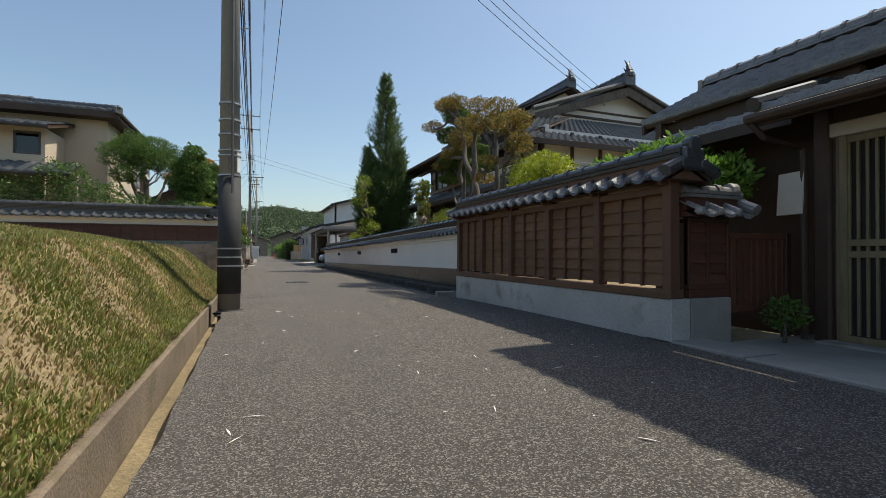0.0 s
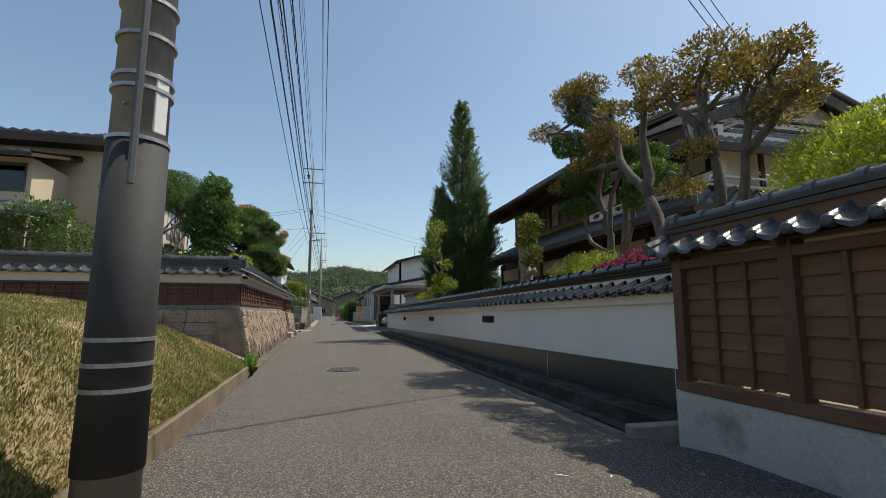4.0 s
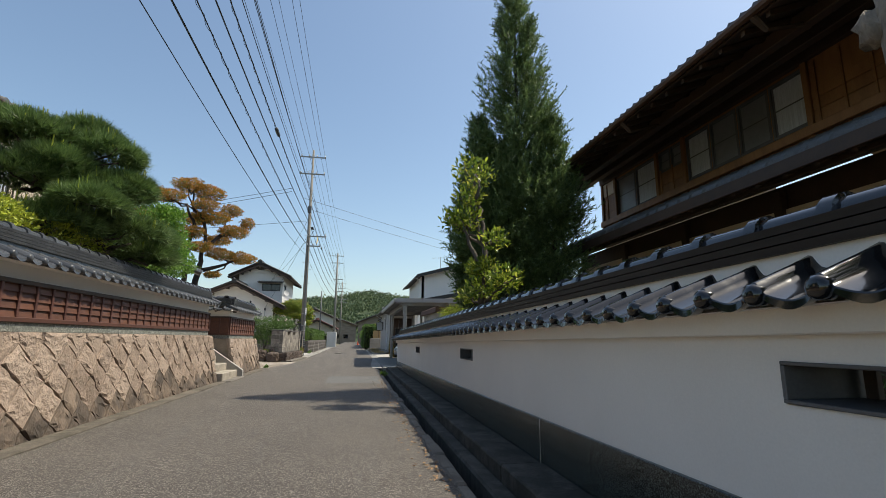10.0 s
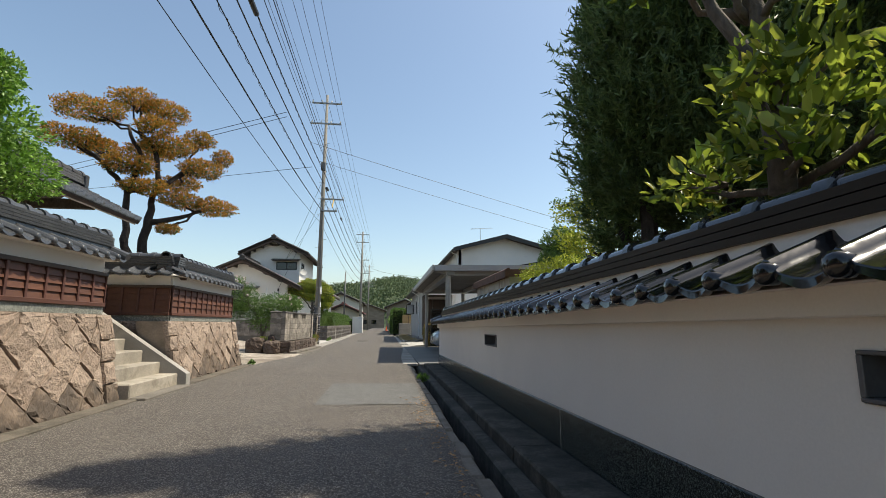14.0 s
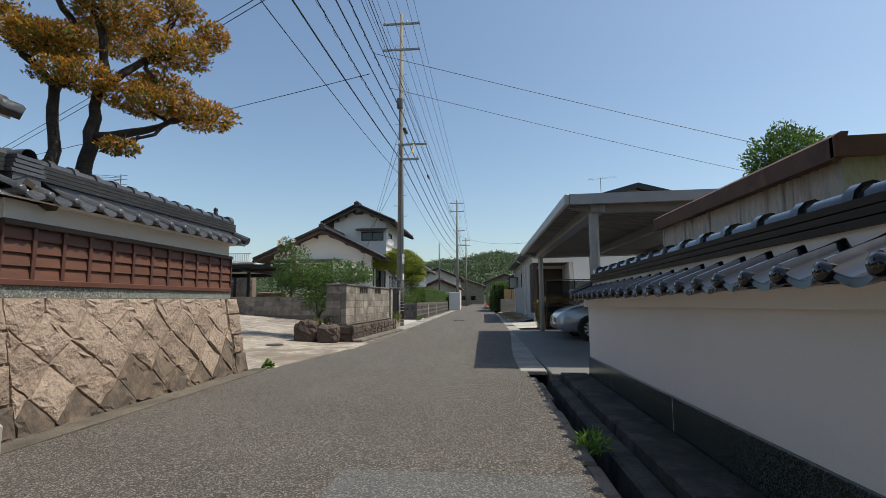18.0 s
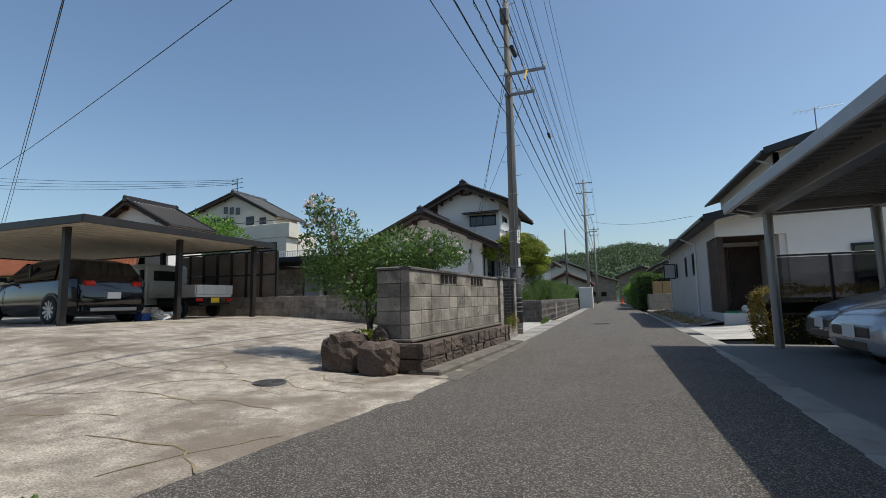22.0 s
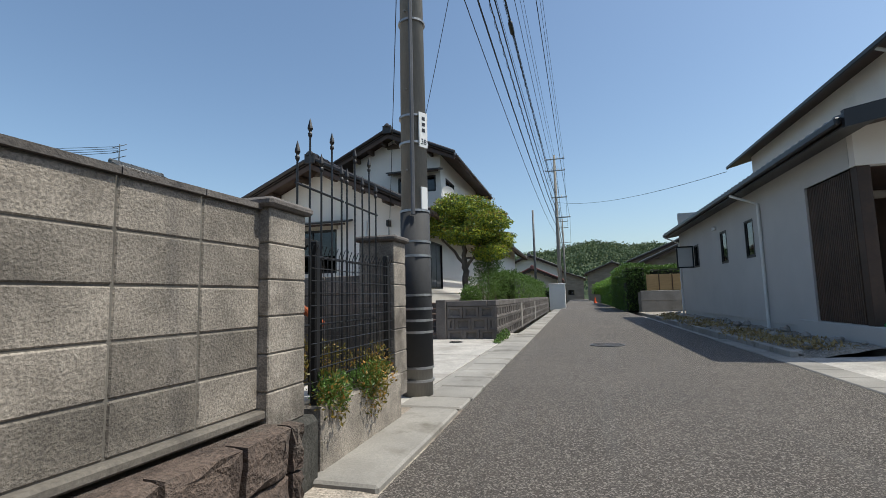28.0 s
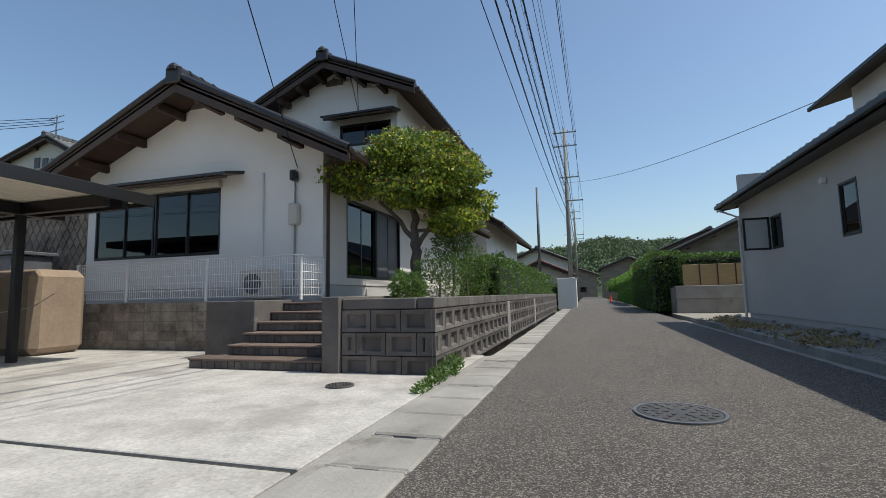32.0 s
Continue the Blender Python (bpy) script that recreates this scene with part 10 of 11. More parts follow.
# other side of the lane
bl = [(-3.8, 19.6, 4.75, 1.0, 1.0, 0.5), (-4.3, 19.1, 4.45, 0.65, 0.65, 0.45), (-3.2, 20.0, 4.45, 0.6, 0.7, 0.45), (-3.6, 18.9, 4.35, 0.6, 0.5, 0.4), (-4.1, 18.7, 3.7, 0.5, 0.4, 0.3)]
bt2 = tree("domed_tree", "domed clipped tree with bare pale branches below", (-3.6, 19.5, 0.9), [([(-3.6, 19.5, 0.9), (-3.6, 19.5, 2.6), (-3.7, 19.4, 3.6), (-3.8, 19.4, 4.4)], 0.10, 0.04), ([(-3.75, 19.3, 1.5), (-3.8, 19.2, 2.9), (-4.2, 19.0, 3.9)], 0.08, 0.03), ([(-3.6, 19.5, 2.5), (-3.2, 19.8, 3.4), (-3.0, 20.0, 4.2)], 0.06, 0.03), ([(-3.7, 19.3, 2.2), (-4.3, 18.9, 3.3), (-4.6, 18.7, 4.0)], 0.05, 0.03)], bl, 30000, 0.055, L_GREEN, M_BARKP, fill=0.25)
twigs(bt2, [(-3.6, 19.5, 2.7), (-3.7, 19.4, 3.3), (-3.9, 19.1, 3.2)], bl * 3, 0.028, M_BARKP, 4)
gp = [(-2.0, 17.75, 4.35, 0.34, 0.36, 0.3), (-1.95, 17.8, 3.85, 0.46, 0.46, 0.36), (-2.25, 17.9, 3.9, 0.45, 0.4, 0.36), (-2.3, 17.9, 3.4, 0.5, 0.5, 0.34), (-1.85, 18.0, 3.35, 0.42, 0.42, 0.32), (-2.1, 17.9, 2.95, 0.4, 0.4, 0.22)]
gt = tree("green_tree", "bright green bushy tree above the boarded wall", (-2.6, 18.1, 0.9), [([(-2.8, 18.2, 0.9), (-2.75, 18.1, 2.4), (-2.4, 18.0, 2.9), (-2.1, 17.9, 4.2)], 0.1, 0.03)], gp, 16000, 0.075, L_GREEN, M_BARKP, fill=0.3)
twigs(gt, [(-2.4, 18.0, 2.9), (-2.2, 17.9, 3.5)], gp, 0.03, M_BARKP, 2)
tree("garden_bush", "rounded bushes behind the boarded wall", (-5.4, 17.6, 0.9), [([(-5.4, 17.6, 0.9), (-5.4, 17.6, 2.4)], 0.06, 0.03)], [(-5.5, 17.5, 3.15, 0.8, 0.6, 0.65), (-4.4, 17.7, 2.75, 0.5, 0.5, 0.5), (-6.8, 17.4, 2.8, 0.7, 0.5, 0.5), (-7.8, 17.3, 2.7, 0.6, 0.5, 0.5), (-3.4, 17.6, 2.5, 0.6, 0.5, 0.4), (-2.2, 17.6, 2.45, 0.6, 0.5, 0.35)], 12000, 0.07, L_GREEN, M_BARK, category="bush")
pp = [(-2.23, 21.85, 4.18, 0.54, 0.54, 0.29), (-1.48, 22.35, 4.13, 0.50, 0.54, 0.30), (-2.28, 21.85, 3.53, 0.59, 0.63, 0.30), (-1.58, 22.45, 3.53, 0.63, 0.63, 0.32), (-1.23, 23.05, 2.98, 0.50, 0.63, 0.30), (-1.88, 21.95, 2.88, 0.59, 0.72, 0.30), (-1.88, 22.55, 4.53, 0.41, 0.45, 0.23), (-2.18, 22.95, 3.83, 0.63, 0.63, 0.32), (-1.18, 23.65, 2.68, 0.41, 0.63, 0.26),
      (-1.88, 21.85, 3.78, 0.41, 0.45, 0.25), (-1.33, 21.85, 3.18, 0.41, 0.54, 0.25), (-1.18, 22.65, 3.68, 0.32, 0.45, 0.23), (-2.58, 22.05, 4.38, 0.45, 0.45, 0.25), (-1.23, 24.05, 3.08, 0.32, 0.45, 0.22)]
pt = tree("pine_tree", "spreading green pine with upright new shoots above the boarded wall", (-2.2, 22.3, 0.9), [([(-2.3, 22.3, 0.9), (-2.2, 22.2, 2.6), (-2.1, 22.1, 4.5)], 0.13, 0.04)], pp, 600, 0.06, L_PINE, M_BARKD)
twigs(pt, [(-2.2, 22.2, 2.6), (-2.15, 22.2, 3.5)], pp, 0.05, M_BARKD)


def needles(parent, pads, tufts, leaf, k=22, ln=0.13):
    """Tufts of needles over pads, each a small brush."""
    pads = np.asarray(pads, float)
    pick = RNG.integers(0, len(pads), tufts)
    P = pads[pick]
    d = RNG.normal(size=(tufts, 3))
    d[:, 2] = np.abs(d[:, 2]) * 0.9 - 0.15
    d /= np.linalg.norm(d, axis=1)[:, None]
    c = P[:, :3] + d * P[:, 3:] * (0.7 + 0.4 * RNG.random(tufts))[:, None]
    C = np.repeat(c, k, 0)
    D = np.repeat(d, k, 0) * 0.7 + np.array([0, 0, 0.55]) + 0.6 * RNG.normal(size=(tufts * k, 3))
    D /= np.linalg.norm(D, axis=1)[:, None]
    S = np.cross(D, RNG.normal(size=D.shape))
    S /= np.linalg.norm(S, axis=1)[:, None]
    L = ln * (0.7 + 0.6 * RNG.random(tufts * k))[:, None]
    pts = np.stack([C - S * 0.0065, C + S * 0.0065, C + D * L], 1).reshape(-1, 3)
    b = np.arange(tufts * k) * 3
    return part("foliage", raw("foliage", pts, np.stack([b, b + 1, b + 2], 1), leaf), None, parent)


needles(pt, pp, 6000, L_PINE, 22, 0.17)
# upright new shoots
cn = Mb()
for p in pp:
    for _ in range(16):
        d = Vector((random.gauss(0, 1), random.gauss(0, 1), abs(random.gauss(0, 1)) + 0.3)).normalized()
        q = Vector((p[0] + d.x * p[3], p[1] + d.y * p[4], p[2] + d.z * p[5]))
        cn.tube([q, q + Vector((random.uniform(-0.02, 0.02), random.uniform(-0.02, 0.02), random.uniform(0.12, 0.24)))], [0.014, 0.007], 5)
part("candle", cn, L_LIME, pt, "pale upright new shoots")
tree("lime_bush", "yellow-green shrub just above the wall tiles", (-1.9, 21.6, 0.9), [([(-1.9, 21.6, 0.9), (-1.9, 21.6, 2.3)], 0.04, 0.02)], [(-1.85, 20.6, 2.75, 0.4, 0.8, 0.25), (-1.8, 22.2, 2.75, 0.4, 0.9, 0.3)], 4500, 0.06, L_LIME, M_BARK, category="shrub")
mp = [(-2.0, 25.9, 4.0, 0.5, 0.55, 0.4), (-1.8, 26.2, 3.45, 0.5, 0.55, 0.4), (-1.7, 26.4, 3.0, 0.45, 0.55, 0.32), (-2.3, 25.7, 3.3, 0.5, 0.5, 0.4), (-1.7, 25.8, 4.0, 0.35, 0.4, 0.3), (-1.75, 25.6, 2.9, 0.4, 0.5, 0.3)]
gm = tree("green_maple", "fresh green maple leaning over the wall tiles", (-2.1, 26.0, 0.9), [([(-2.1, 26.0, 0.9), (-2.0, 26.0, 3.6)], 0.08, 0.03)], mp, 14000, 0.065, L_BRIGHT, M_BARKD, up=0.1, fill=0.4)
op = [(-4.31, 31.94, 6.30, 0.79, 0.68, 0.20), (-4.45, 31.72, 5.49, 0.70, 0.61, 0.20), (-3.69, 32.62, 6.92, 0.55, 0.48, 0.24), (-3.06, 32.85, 6.71, 0.57, 0.51, 0.26), (-2.93, 32.17, 6.06, 0.46, 0.39, 0.19), (-2.79, 32.62, 5.70, 0.65, 0.55, 0.23), (-2.29, 33.30, 6.17, 0.38, 0.37, 0.23), (-1.70, 33.41, 5.69, 0.25, 0.28, 0.24),
      (-2.13, 33.07, 5.27, 0.55, 0.51, 0.23), (-3.43, 32.17, 5.03, 0.60, 0.51, 0.22), (-3.06, 32.28, 4.51, 0.55, 0.47, 0.17), (-2.45, 32.85, 4.35, 0.48, 0.46, 0.22), (-1.77, 33.30, 4.28, 0.52, 0.51, 0.22), (-2.60, 32.62, 3.54, 0.29, 0.28, 0.12), (-4.79, 33.30, 5.81, 0.51, 0.46, 0.24), (-3.65, 33.52, 5.83, 0.55, 0.55, 0.22), (-2.86, 33.75, 5.04, 0.46, 0.46, 0.19)]
ot = tree("orange_tree", "tall layered tree with orange-bronze leaf pads", (-3.19, 32.51, 0.60), [([(-3.42, 32.39, 0.60), (-3.44, 32.39, 3.03), (-3.50, 32.39, 3.88), (-3.52, 32.39, 4.44), (-3.94, 32.17, 5.01), (-4.49, 31.94, 5.35)], 0.15, 0.035), ([(-3.19, 32.62, 0.60), (-3.14, 32.62, 2.95), (-3.02, 32.62, 4.02), (-2.96, 32.62, 4.95), (-3.10, 32.62, 5.64), (-3.53, 32.62, 6.14), (-3.52, 32.62, 6.76)], 0.16, 0.03), ([(-3.00, 32.62, 3.69), (-2.46, 32.96, 3.91), (-1.85, 33.18, 4.21)], 0.08, 0.03),
           ([(-2.91, 32.62, 4.48), (-2.56, 32.96, 5.09), (-2.03, 33.18, 5.45)], 0.07, 0.03), ([(-3.51, 32.39, 4.36), (-3.32, 32.51, 5.32), (-3.59, 32.28, 6.07), (-4.37, 32.05, 6.17)], 0.07, 0.03)], op, 34000, 0.065, L_ORANGE, M_BARKD, up=0.6, fill=0.3)
leaves("green_leaves", [(p[0], p[1], p[2] - p[5] * 0.25, p[3] * 0.9, p[4] * 0.9, p[5] * 0.8) for p in op], 7000, 0.06, L_GREEN, ot, up=0.5, fill=0.3)
twigs(ot, [(-3.52, 32.39, 4.36), (-3.99, 32.17, 5.04), (-2.97, 32.62, 4.93), (-3.42, 32.51, 5.95), (-2.52, 32.96, 5.04), (-2.18, 33.07, 4.08)], op, 0.035, M_BARKD, 3)
tree("wall_shrub", "small shrub of broad green leaves above the tiles", (-1.7, 31.9, 0.6), [([(-1.7, 31.9, 0.6), (-1.7, 31.9, 2.4)], 0.03, 0.02)], [(-1.6, 31.7, 2.45, 0.12, 0.2, 0.12), (-1.6, 32.2, 2.42, 0.12, 0.2, 0.1)], 70, 0.09, L_GREEN, M_BARK, category="shrub")
tree("gutter_weed", "leafy weed at the wall's foot", (-0.62, 33.6, 0.1), [([(-0.62, 33.6, 0.0), (-0.62, 33.62, 0.2)], 0.01, 0.005)], [(-0.62, 33.62, 0.16, 0.09, 0.08, 0.08)], 40, 0.09, L_GREEN, M_BARK, category="weed", aspect=1.7)
tree("gutter_grass", "small grass tuft in the gutter", (3.6, 29.8, 0.1), [([(3.6, 29.8, 0.0), (3.6, 29.8, 0.15)], 0.005, 0.003)], [(3.62, 29.8, 0.17, 0.12, 0.14, 0.08)], 140, 0.08, L_BRIGHT, M_BARK, category="weed", up=1.0, aspect=5)
tree("wall_foot_weed", "grass tuft at the stone wall's corner", (-0.65, 15.9, 0.1), [([(-0.7, 15.9, 0.0), (-0.7, 15.9, 0.15)], 0.005, 0.003)], [(-0.72, 15.85, 0.25, 0.14, 0.2, 0.14)], 260, 0.14, L_BRIGHT, M_BARK, category="weed", up=1.0, aspect=7)

# rose bush and boulders by the block wall
rp2 = [(-2.5, 39.1, 2.2, 0.6, 0.5, 0.55), (-2.0, 39.3, 1.7, 0.7, 0.6, 0.5), (-1.4, 39.2, 1.9, 0.7, 0.6, 0.45), (-2.65, 38.9, 2.75, 0.25, 0.25, 0.25), (-0.9, 39.6, 2.0, 0.5, 0.6, 0.35), (-2.9, 39.4, 1.7, 0.4, 0.4, 0.4), (-0.7, 40.2, 1.95, 0.3, 0.4, 0.2), (-1.7, 39.0, 1.3, 0.5, 0.5, 0.4)]
rb = tree("rose_bush", "tall straggling rose bush with pale pink blooms", (-1.7, 38.9, 0.4), [([(-1.55, 38.75, 0.35), (-1.7, 38.9, 0.9), (-1.9, 39.1, 1.7)], 0.07, 0.02), ([(-1.65, 38.85, 0.8), (-1.3, 39.1, 1.7)], 0.04, 0.015)], rp2, 15000, 0.06, L_GREEN, M_BARK, category="bush", fill=0.6, up=0.1)
twigs(rb, [(-1.7, 38.9, 0.9), (-1.8, 39.0, 1.3)], rp2 * 2, 0.014, M_BARK, 4)
ro = Mb()
rr = random.Random(4)
bl_pts = []
for i in range(46):
    p = rp2[rr.choice((0, 0, 0, 3, 3, 4, 4, 2, 1, 6))]
    d = Vector((rr.gauss(0, 1), rr.gauss(0, 1), abs(rr.gauss(0, 1)))).normalized()
    bl_pts.append((p[0] + d.x * p[3], p[1] + d.y * p[4], p[2] + d.z * p[5], 0.035, 0.035, 0.03))
leaves("blossom", bl_pts, 1300, 0.035, L_ROSE, rb, aspect=1.2)
def rock(c, r, seed):
    """A blocky rough rock: a squared ball with broken faces."""
    mb = Mb()
    rnd = random.Random(seed)
    o = Vector((rnd.random() * 40, rnd.random() * 40, 0))
    nu, nv = 22, 14
    pts = []
    for j in range(nv):
        th = math.pi * (j + 0.5) / nv
        for i in range(nu):
            ph = 2 * math.pi * i / nu
            d = Vector((math.sin(th) * math.cos(ph), math.sin(th) * math.sin(ph), math.cos(th)))
            k = (abs(d.x) ** 4.5 + abs(d.y) ** 4.5 + abs(d.z) ** 4.5) ** (-1 / 4.5)
            k *= 1 + 0.16 * noise.noise(d * 1.6 + o) + 0.13 * noise.noise(d * 4.1 + o) + 0.06 * noise.noise(d * 9 + o)
            pts.append((c[0] + d.x * r[0] * k, c[1] + d.y * r[1] * k, c[2] + d.z * r[2] * k))
    fs = [(j * nu + i, j * nu + (i + 1) % nu, (j + 1) * nu + (i + 1) % nu, (j + 1) * nu + i) for j in range(nv - 1) for i in range(nu)]
    return mb.add(pts, fs + [tuple(range(nu)), tuple(reversed(range((nv - 1) * nu, nv * nu)))])


for i, (x, y, z, rx, ry, rz) in enumerate(((-1.72, 38.25, 0.40, 0.30, 0.27, 0.30), (-1.12, 38.12, 0.34, 0.26, 0.2, 0.24), (-1.2, 38.42, 0.62, 0.13, 0.12, 0.15))):
    b = thing("boulder", (x, y, 0.2), "dark rough boulder at the wall's end", "boulder", "boulders at the wall's end")
    part("rock", rock((x, y, z), (rx, ry, rz), 30 + i), M_STONED, b)
tree("marigolds", "yellow and orange flowers between the boulders", (-1.5, 38.6, 0.4), [([(-1.5, 38.6, 0.3), (-1.5, 38.6, 0.5)], 0.01, 0.005)], [(-1.5, 38.5, 0.66, 0.3, 0.2, 0.08), (-1.15, 38.45, 0.62, 0.15, 0.15, 0.06)], 700, 0.04, L_LIME, M_BARK, category="flowers")
tree("corner_weed", "leafy green weeds at the retaining wall's corner", (-0.66, 51.8, 0.1), [([(-0.66, 51.8, 0.05), (-0.66, 51.8, 0.2)], 0.01, 0.005)], [(-0.66, 51.3, 0.17, 0.07, 0.25, 0.06), (-0.66, 51.8, 0.22, 0.09, 0.3, 0.1), (-0.64, 52.3, 0.24, 0.1, 0.25, 0.12)], 900, 0.05, L_GREEN, M_BARK, category="weed")
gpl = tree("gate_plants", "green and reddish plants spilling over the low wall", (-0.45, 44.0, 0.5), [([(-0.5, 44.0, 0.4), (-0.5, 44.0, 0.6)], 0.01, 0.005)], [(-0.42, 43.55, 0.55, 0.12, 0.14, 0.16), (-0.40, 44.15, 0.58, 0.14, 0.2, 0.13), (-0.55, 44.4, 0.68, 0.14, 0.25, 0.12), (-0.7, 43.8, 0.72, 0.15, 0.4, 0.15), (-0.40, 44.1, 0.46, 0.1, 0.16, 0.14)], 2600, 0.03, L_BRONZE, M_BARK, category="plants", fill=0.6)
leaves("green_leaves", [(-0.45, 43.6, 0.58, 0.11, 0.16, 0.12), (-0.45, 44.1, 0.56, 0.10, 0.2, 0.12), (-0.52, 44.35, 0.6, 0.12, 0.2, 0.08)], 3200, 0.028, L_GREEN, gpl, fill=0.6)

# yard of the white house
mpads = [(-2.4, 55.7, 4.0, 0.95, 0.9, 0.45), (-1.6, 55.6, 3.5, 0.8, 0.8, 0.35), (-3.3, 55.4, 3.5, 0.9, 0.7, 0.35), (-2.2, 55.3, 3.1, 0.8, 0.7, 0.3), (-1.5, 56.3, 3.0, 0.7, 0.7, 0.3), (-2.0, 56.3, 3.8, 0.8, 0.8, 0.4), (-2.9, 56.0, 3.9, 0.7, 0.7, 0.35), (-1.5, 55.7, 2.55, 0.55, 0.6, 0.25)]
ma = tree("red_maple", "broad maple with green leaves tinged bronze", (-2.3, 55.7, 0.95), [([(-2.3, 55.7, 0.95), (-2.35, 55.7, 2.3), (-2.4, 55.7, 3.6)], 0.12, 0.05), ([(-2.35, 55.7, 2.0), (-1.7, 55.8, 3.0)], 0.06, 0.03), ([(-2.35, 55.7, 2.1), (-3.1, 55.5, 3.2)], 0.06, 0.03)], mpads, 20000, 0.07, L_LIME, M_BARK, up=0.0, fill=0.35, aspect=1.5)
leaves("bronze_leaves", [(p[0], p[1], p[2] + p[5] * 0.35, p[3], p[4], p[5] * 0.6) for p in mpads], 6000, 0.07, L_BRONZE, ma, up=0.3, fill=0.2)
leaves("green_leaves", mpads, 16000, 0.07, L_GREEN, ma, up=0.0, fill=0.4, aspect=1.5)
twigs(ma, [(-2.35, 55.7, 2.4), (-2.4, 55.7, 3.2)], mpads, 0.04, M_BARK)
for i, (x, y, z, a, b, c) in enumerate(((-1.75, 53.7, 1.2, 0.3, 0.35, 0.26), (-1.7, 55.2, 1.45, 0.5, 0.5, 0.45), (-1.6, 57.0, 1.6, 0.55, 0.7, 0.6), (-1.7, 56.2, 2.2, 0.45, 0.5, 0.3))):
    tree("topiary_shrub", "clipped rounded green shrub in the raised yard", (x, y, 0.96), [([(x, y, 0.9), (x, y, z)], 0.03, 0.02)], [(x, y, z, a, b, c)], 3200, 0.045, L_GREEN, M_BARK, category="shrub")


def hedge(name, label, x0, x1, y0, y1, z0, z1, n, leaf, size=0.05):
    t = thing(name, ((x0 + x1) / 2, (y0 + y1) / 2, z0), label, "hedge")
    # near-black filler box that paints the shade deep between the leaves
    part("stem_core", Mb().box(x0 + 0.12, y0 + 0.12, z0 - 0.1, x1 - 0.12, y1 - 0.12, z1 - 0.15, 0.1), mat("hedge_inner_shade", (0.012, 0.016, 0.006), 0.9) if "hedge_inner_shade" not in MATS else MATS["hedge_inner_shade"], t)
    f = RNG.random((n, 3))
    c = np.array([x0, y0, z0]) + f * np.array([x1 - x0, y1 - y0, z1 - z0])
    face = RNG.choice(4, n, p=[0.36, 0.18, 0.36, 0.10])
    nrm = np.zeros((n, 3))
    for k, (ax, side) in enumerate(((0, 0), (0, 1), (2, 1), (1, 0))):
        s = face == k
        c[s, ax] = (x1, y1, z1)[ax] if side else (x0, y0, z0)[ax]
        nrm[s, ax] = 1 if side else -1
    wob = 0.06 * np.sin(c[:, 1] * 3.1 + c[:, 2] * 4) + 0.05 * np.sin(c[:, 1] * 7.3 + c[:, 0] * 5) + 0.035 * RNG.normal(size=n)
    c += nrm * wob[:, None]
    ax = nrm + 0.7 * RNG.normal(size=(n, 3)) + np.array([0, 0, 0.4])
    ax /= np.linalg.norm(ax, axis=1)[:, None]
    sd = np.cross(ax, RNG.normal(size=(n, 3)))
    sd /= np.linalg.norm(sd, axis=1)[:, None]
    s = size * (0.6 + 0.8 * RNG.random(n))[:, None]
    pts = np.stack([c - ax * s * 0.5, c + sd * s * 0.25, c + ax * s * 0.5, c - sd * s * 0.25], 1).reshape(-1, 3)
    b = np.arange(n) * 4
    part("leaves", raw("leaves", pts, np.concatenate([np.stack([b, b + 1, b + 2], 1), np.stack([b, b + 2, b + 3], 1)]), leaf), None, t)
    return t


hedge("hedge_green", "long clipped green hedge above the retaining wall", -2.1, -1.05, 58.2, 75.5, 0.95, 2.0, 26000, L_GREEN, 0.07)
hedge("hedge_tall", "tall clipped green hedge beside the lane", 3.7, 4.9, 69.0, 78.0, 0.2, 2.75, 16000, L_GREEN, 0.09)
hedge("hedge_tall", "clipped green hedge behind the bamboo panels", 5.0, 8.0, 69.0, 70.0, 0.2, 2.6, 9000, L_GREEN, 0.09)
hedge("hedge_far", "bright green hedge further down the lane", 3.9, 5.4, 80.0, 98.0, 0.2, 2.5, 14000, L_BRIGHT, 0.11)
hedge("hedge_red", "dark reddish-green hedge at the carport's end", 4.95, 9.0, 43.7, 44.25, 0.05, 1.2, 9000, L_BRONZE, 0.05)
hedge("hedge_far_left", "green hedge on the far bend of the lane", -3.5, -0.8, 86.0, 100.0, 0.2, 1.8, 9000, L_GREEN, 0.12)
for x, y, z, s, lf in ((-9, 108, 3.2, 2.6, L_GREEN), (9, 112, 3.0, 2.4, L_LIME), (5.5, 122, 2.2, 2.0, L_BRIGHT), (-6, 128, 3.0, 3.0, L_LIME), (16, 75, 3.0, 2.4, L_GREEN), (-14, 95, 4.0, 3.2, L_BRIGHT), (20, 118, 4, 4, L_GREEN), (-27.5, 60.5, 6.4, 2.4, L_BRIGHT)):
    tree("far_tree", "leafy tree among the far houses", (x, y, 0.1), [([(x, y, 0), (x, y, z)], 0.18, 0.08)], [(x + random.uniform(-1, 1) * s * 0.5, y + random.uniform(-1, 1) * s * 0.5, z + random.uniform(-0.3, 0.5) * s * 0.6, s * 0.6, s * 0.6, s * 0.5) for _ in range(5)], 3500, 0.22, lf, M_BARK)

# ---- vehicles ----
def paint(name, c, rough=0.25, metal=0.5):
    return mat(name, c, rough, metal=metal, var=0.03, fine=200, fvar=0.05, bump=0.0, coat=0.8)


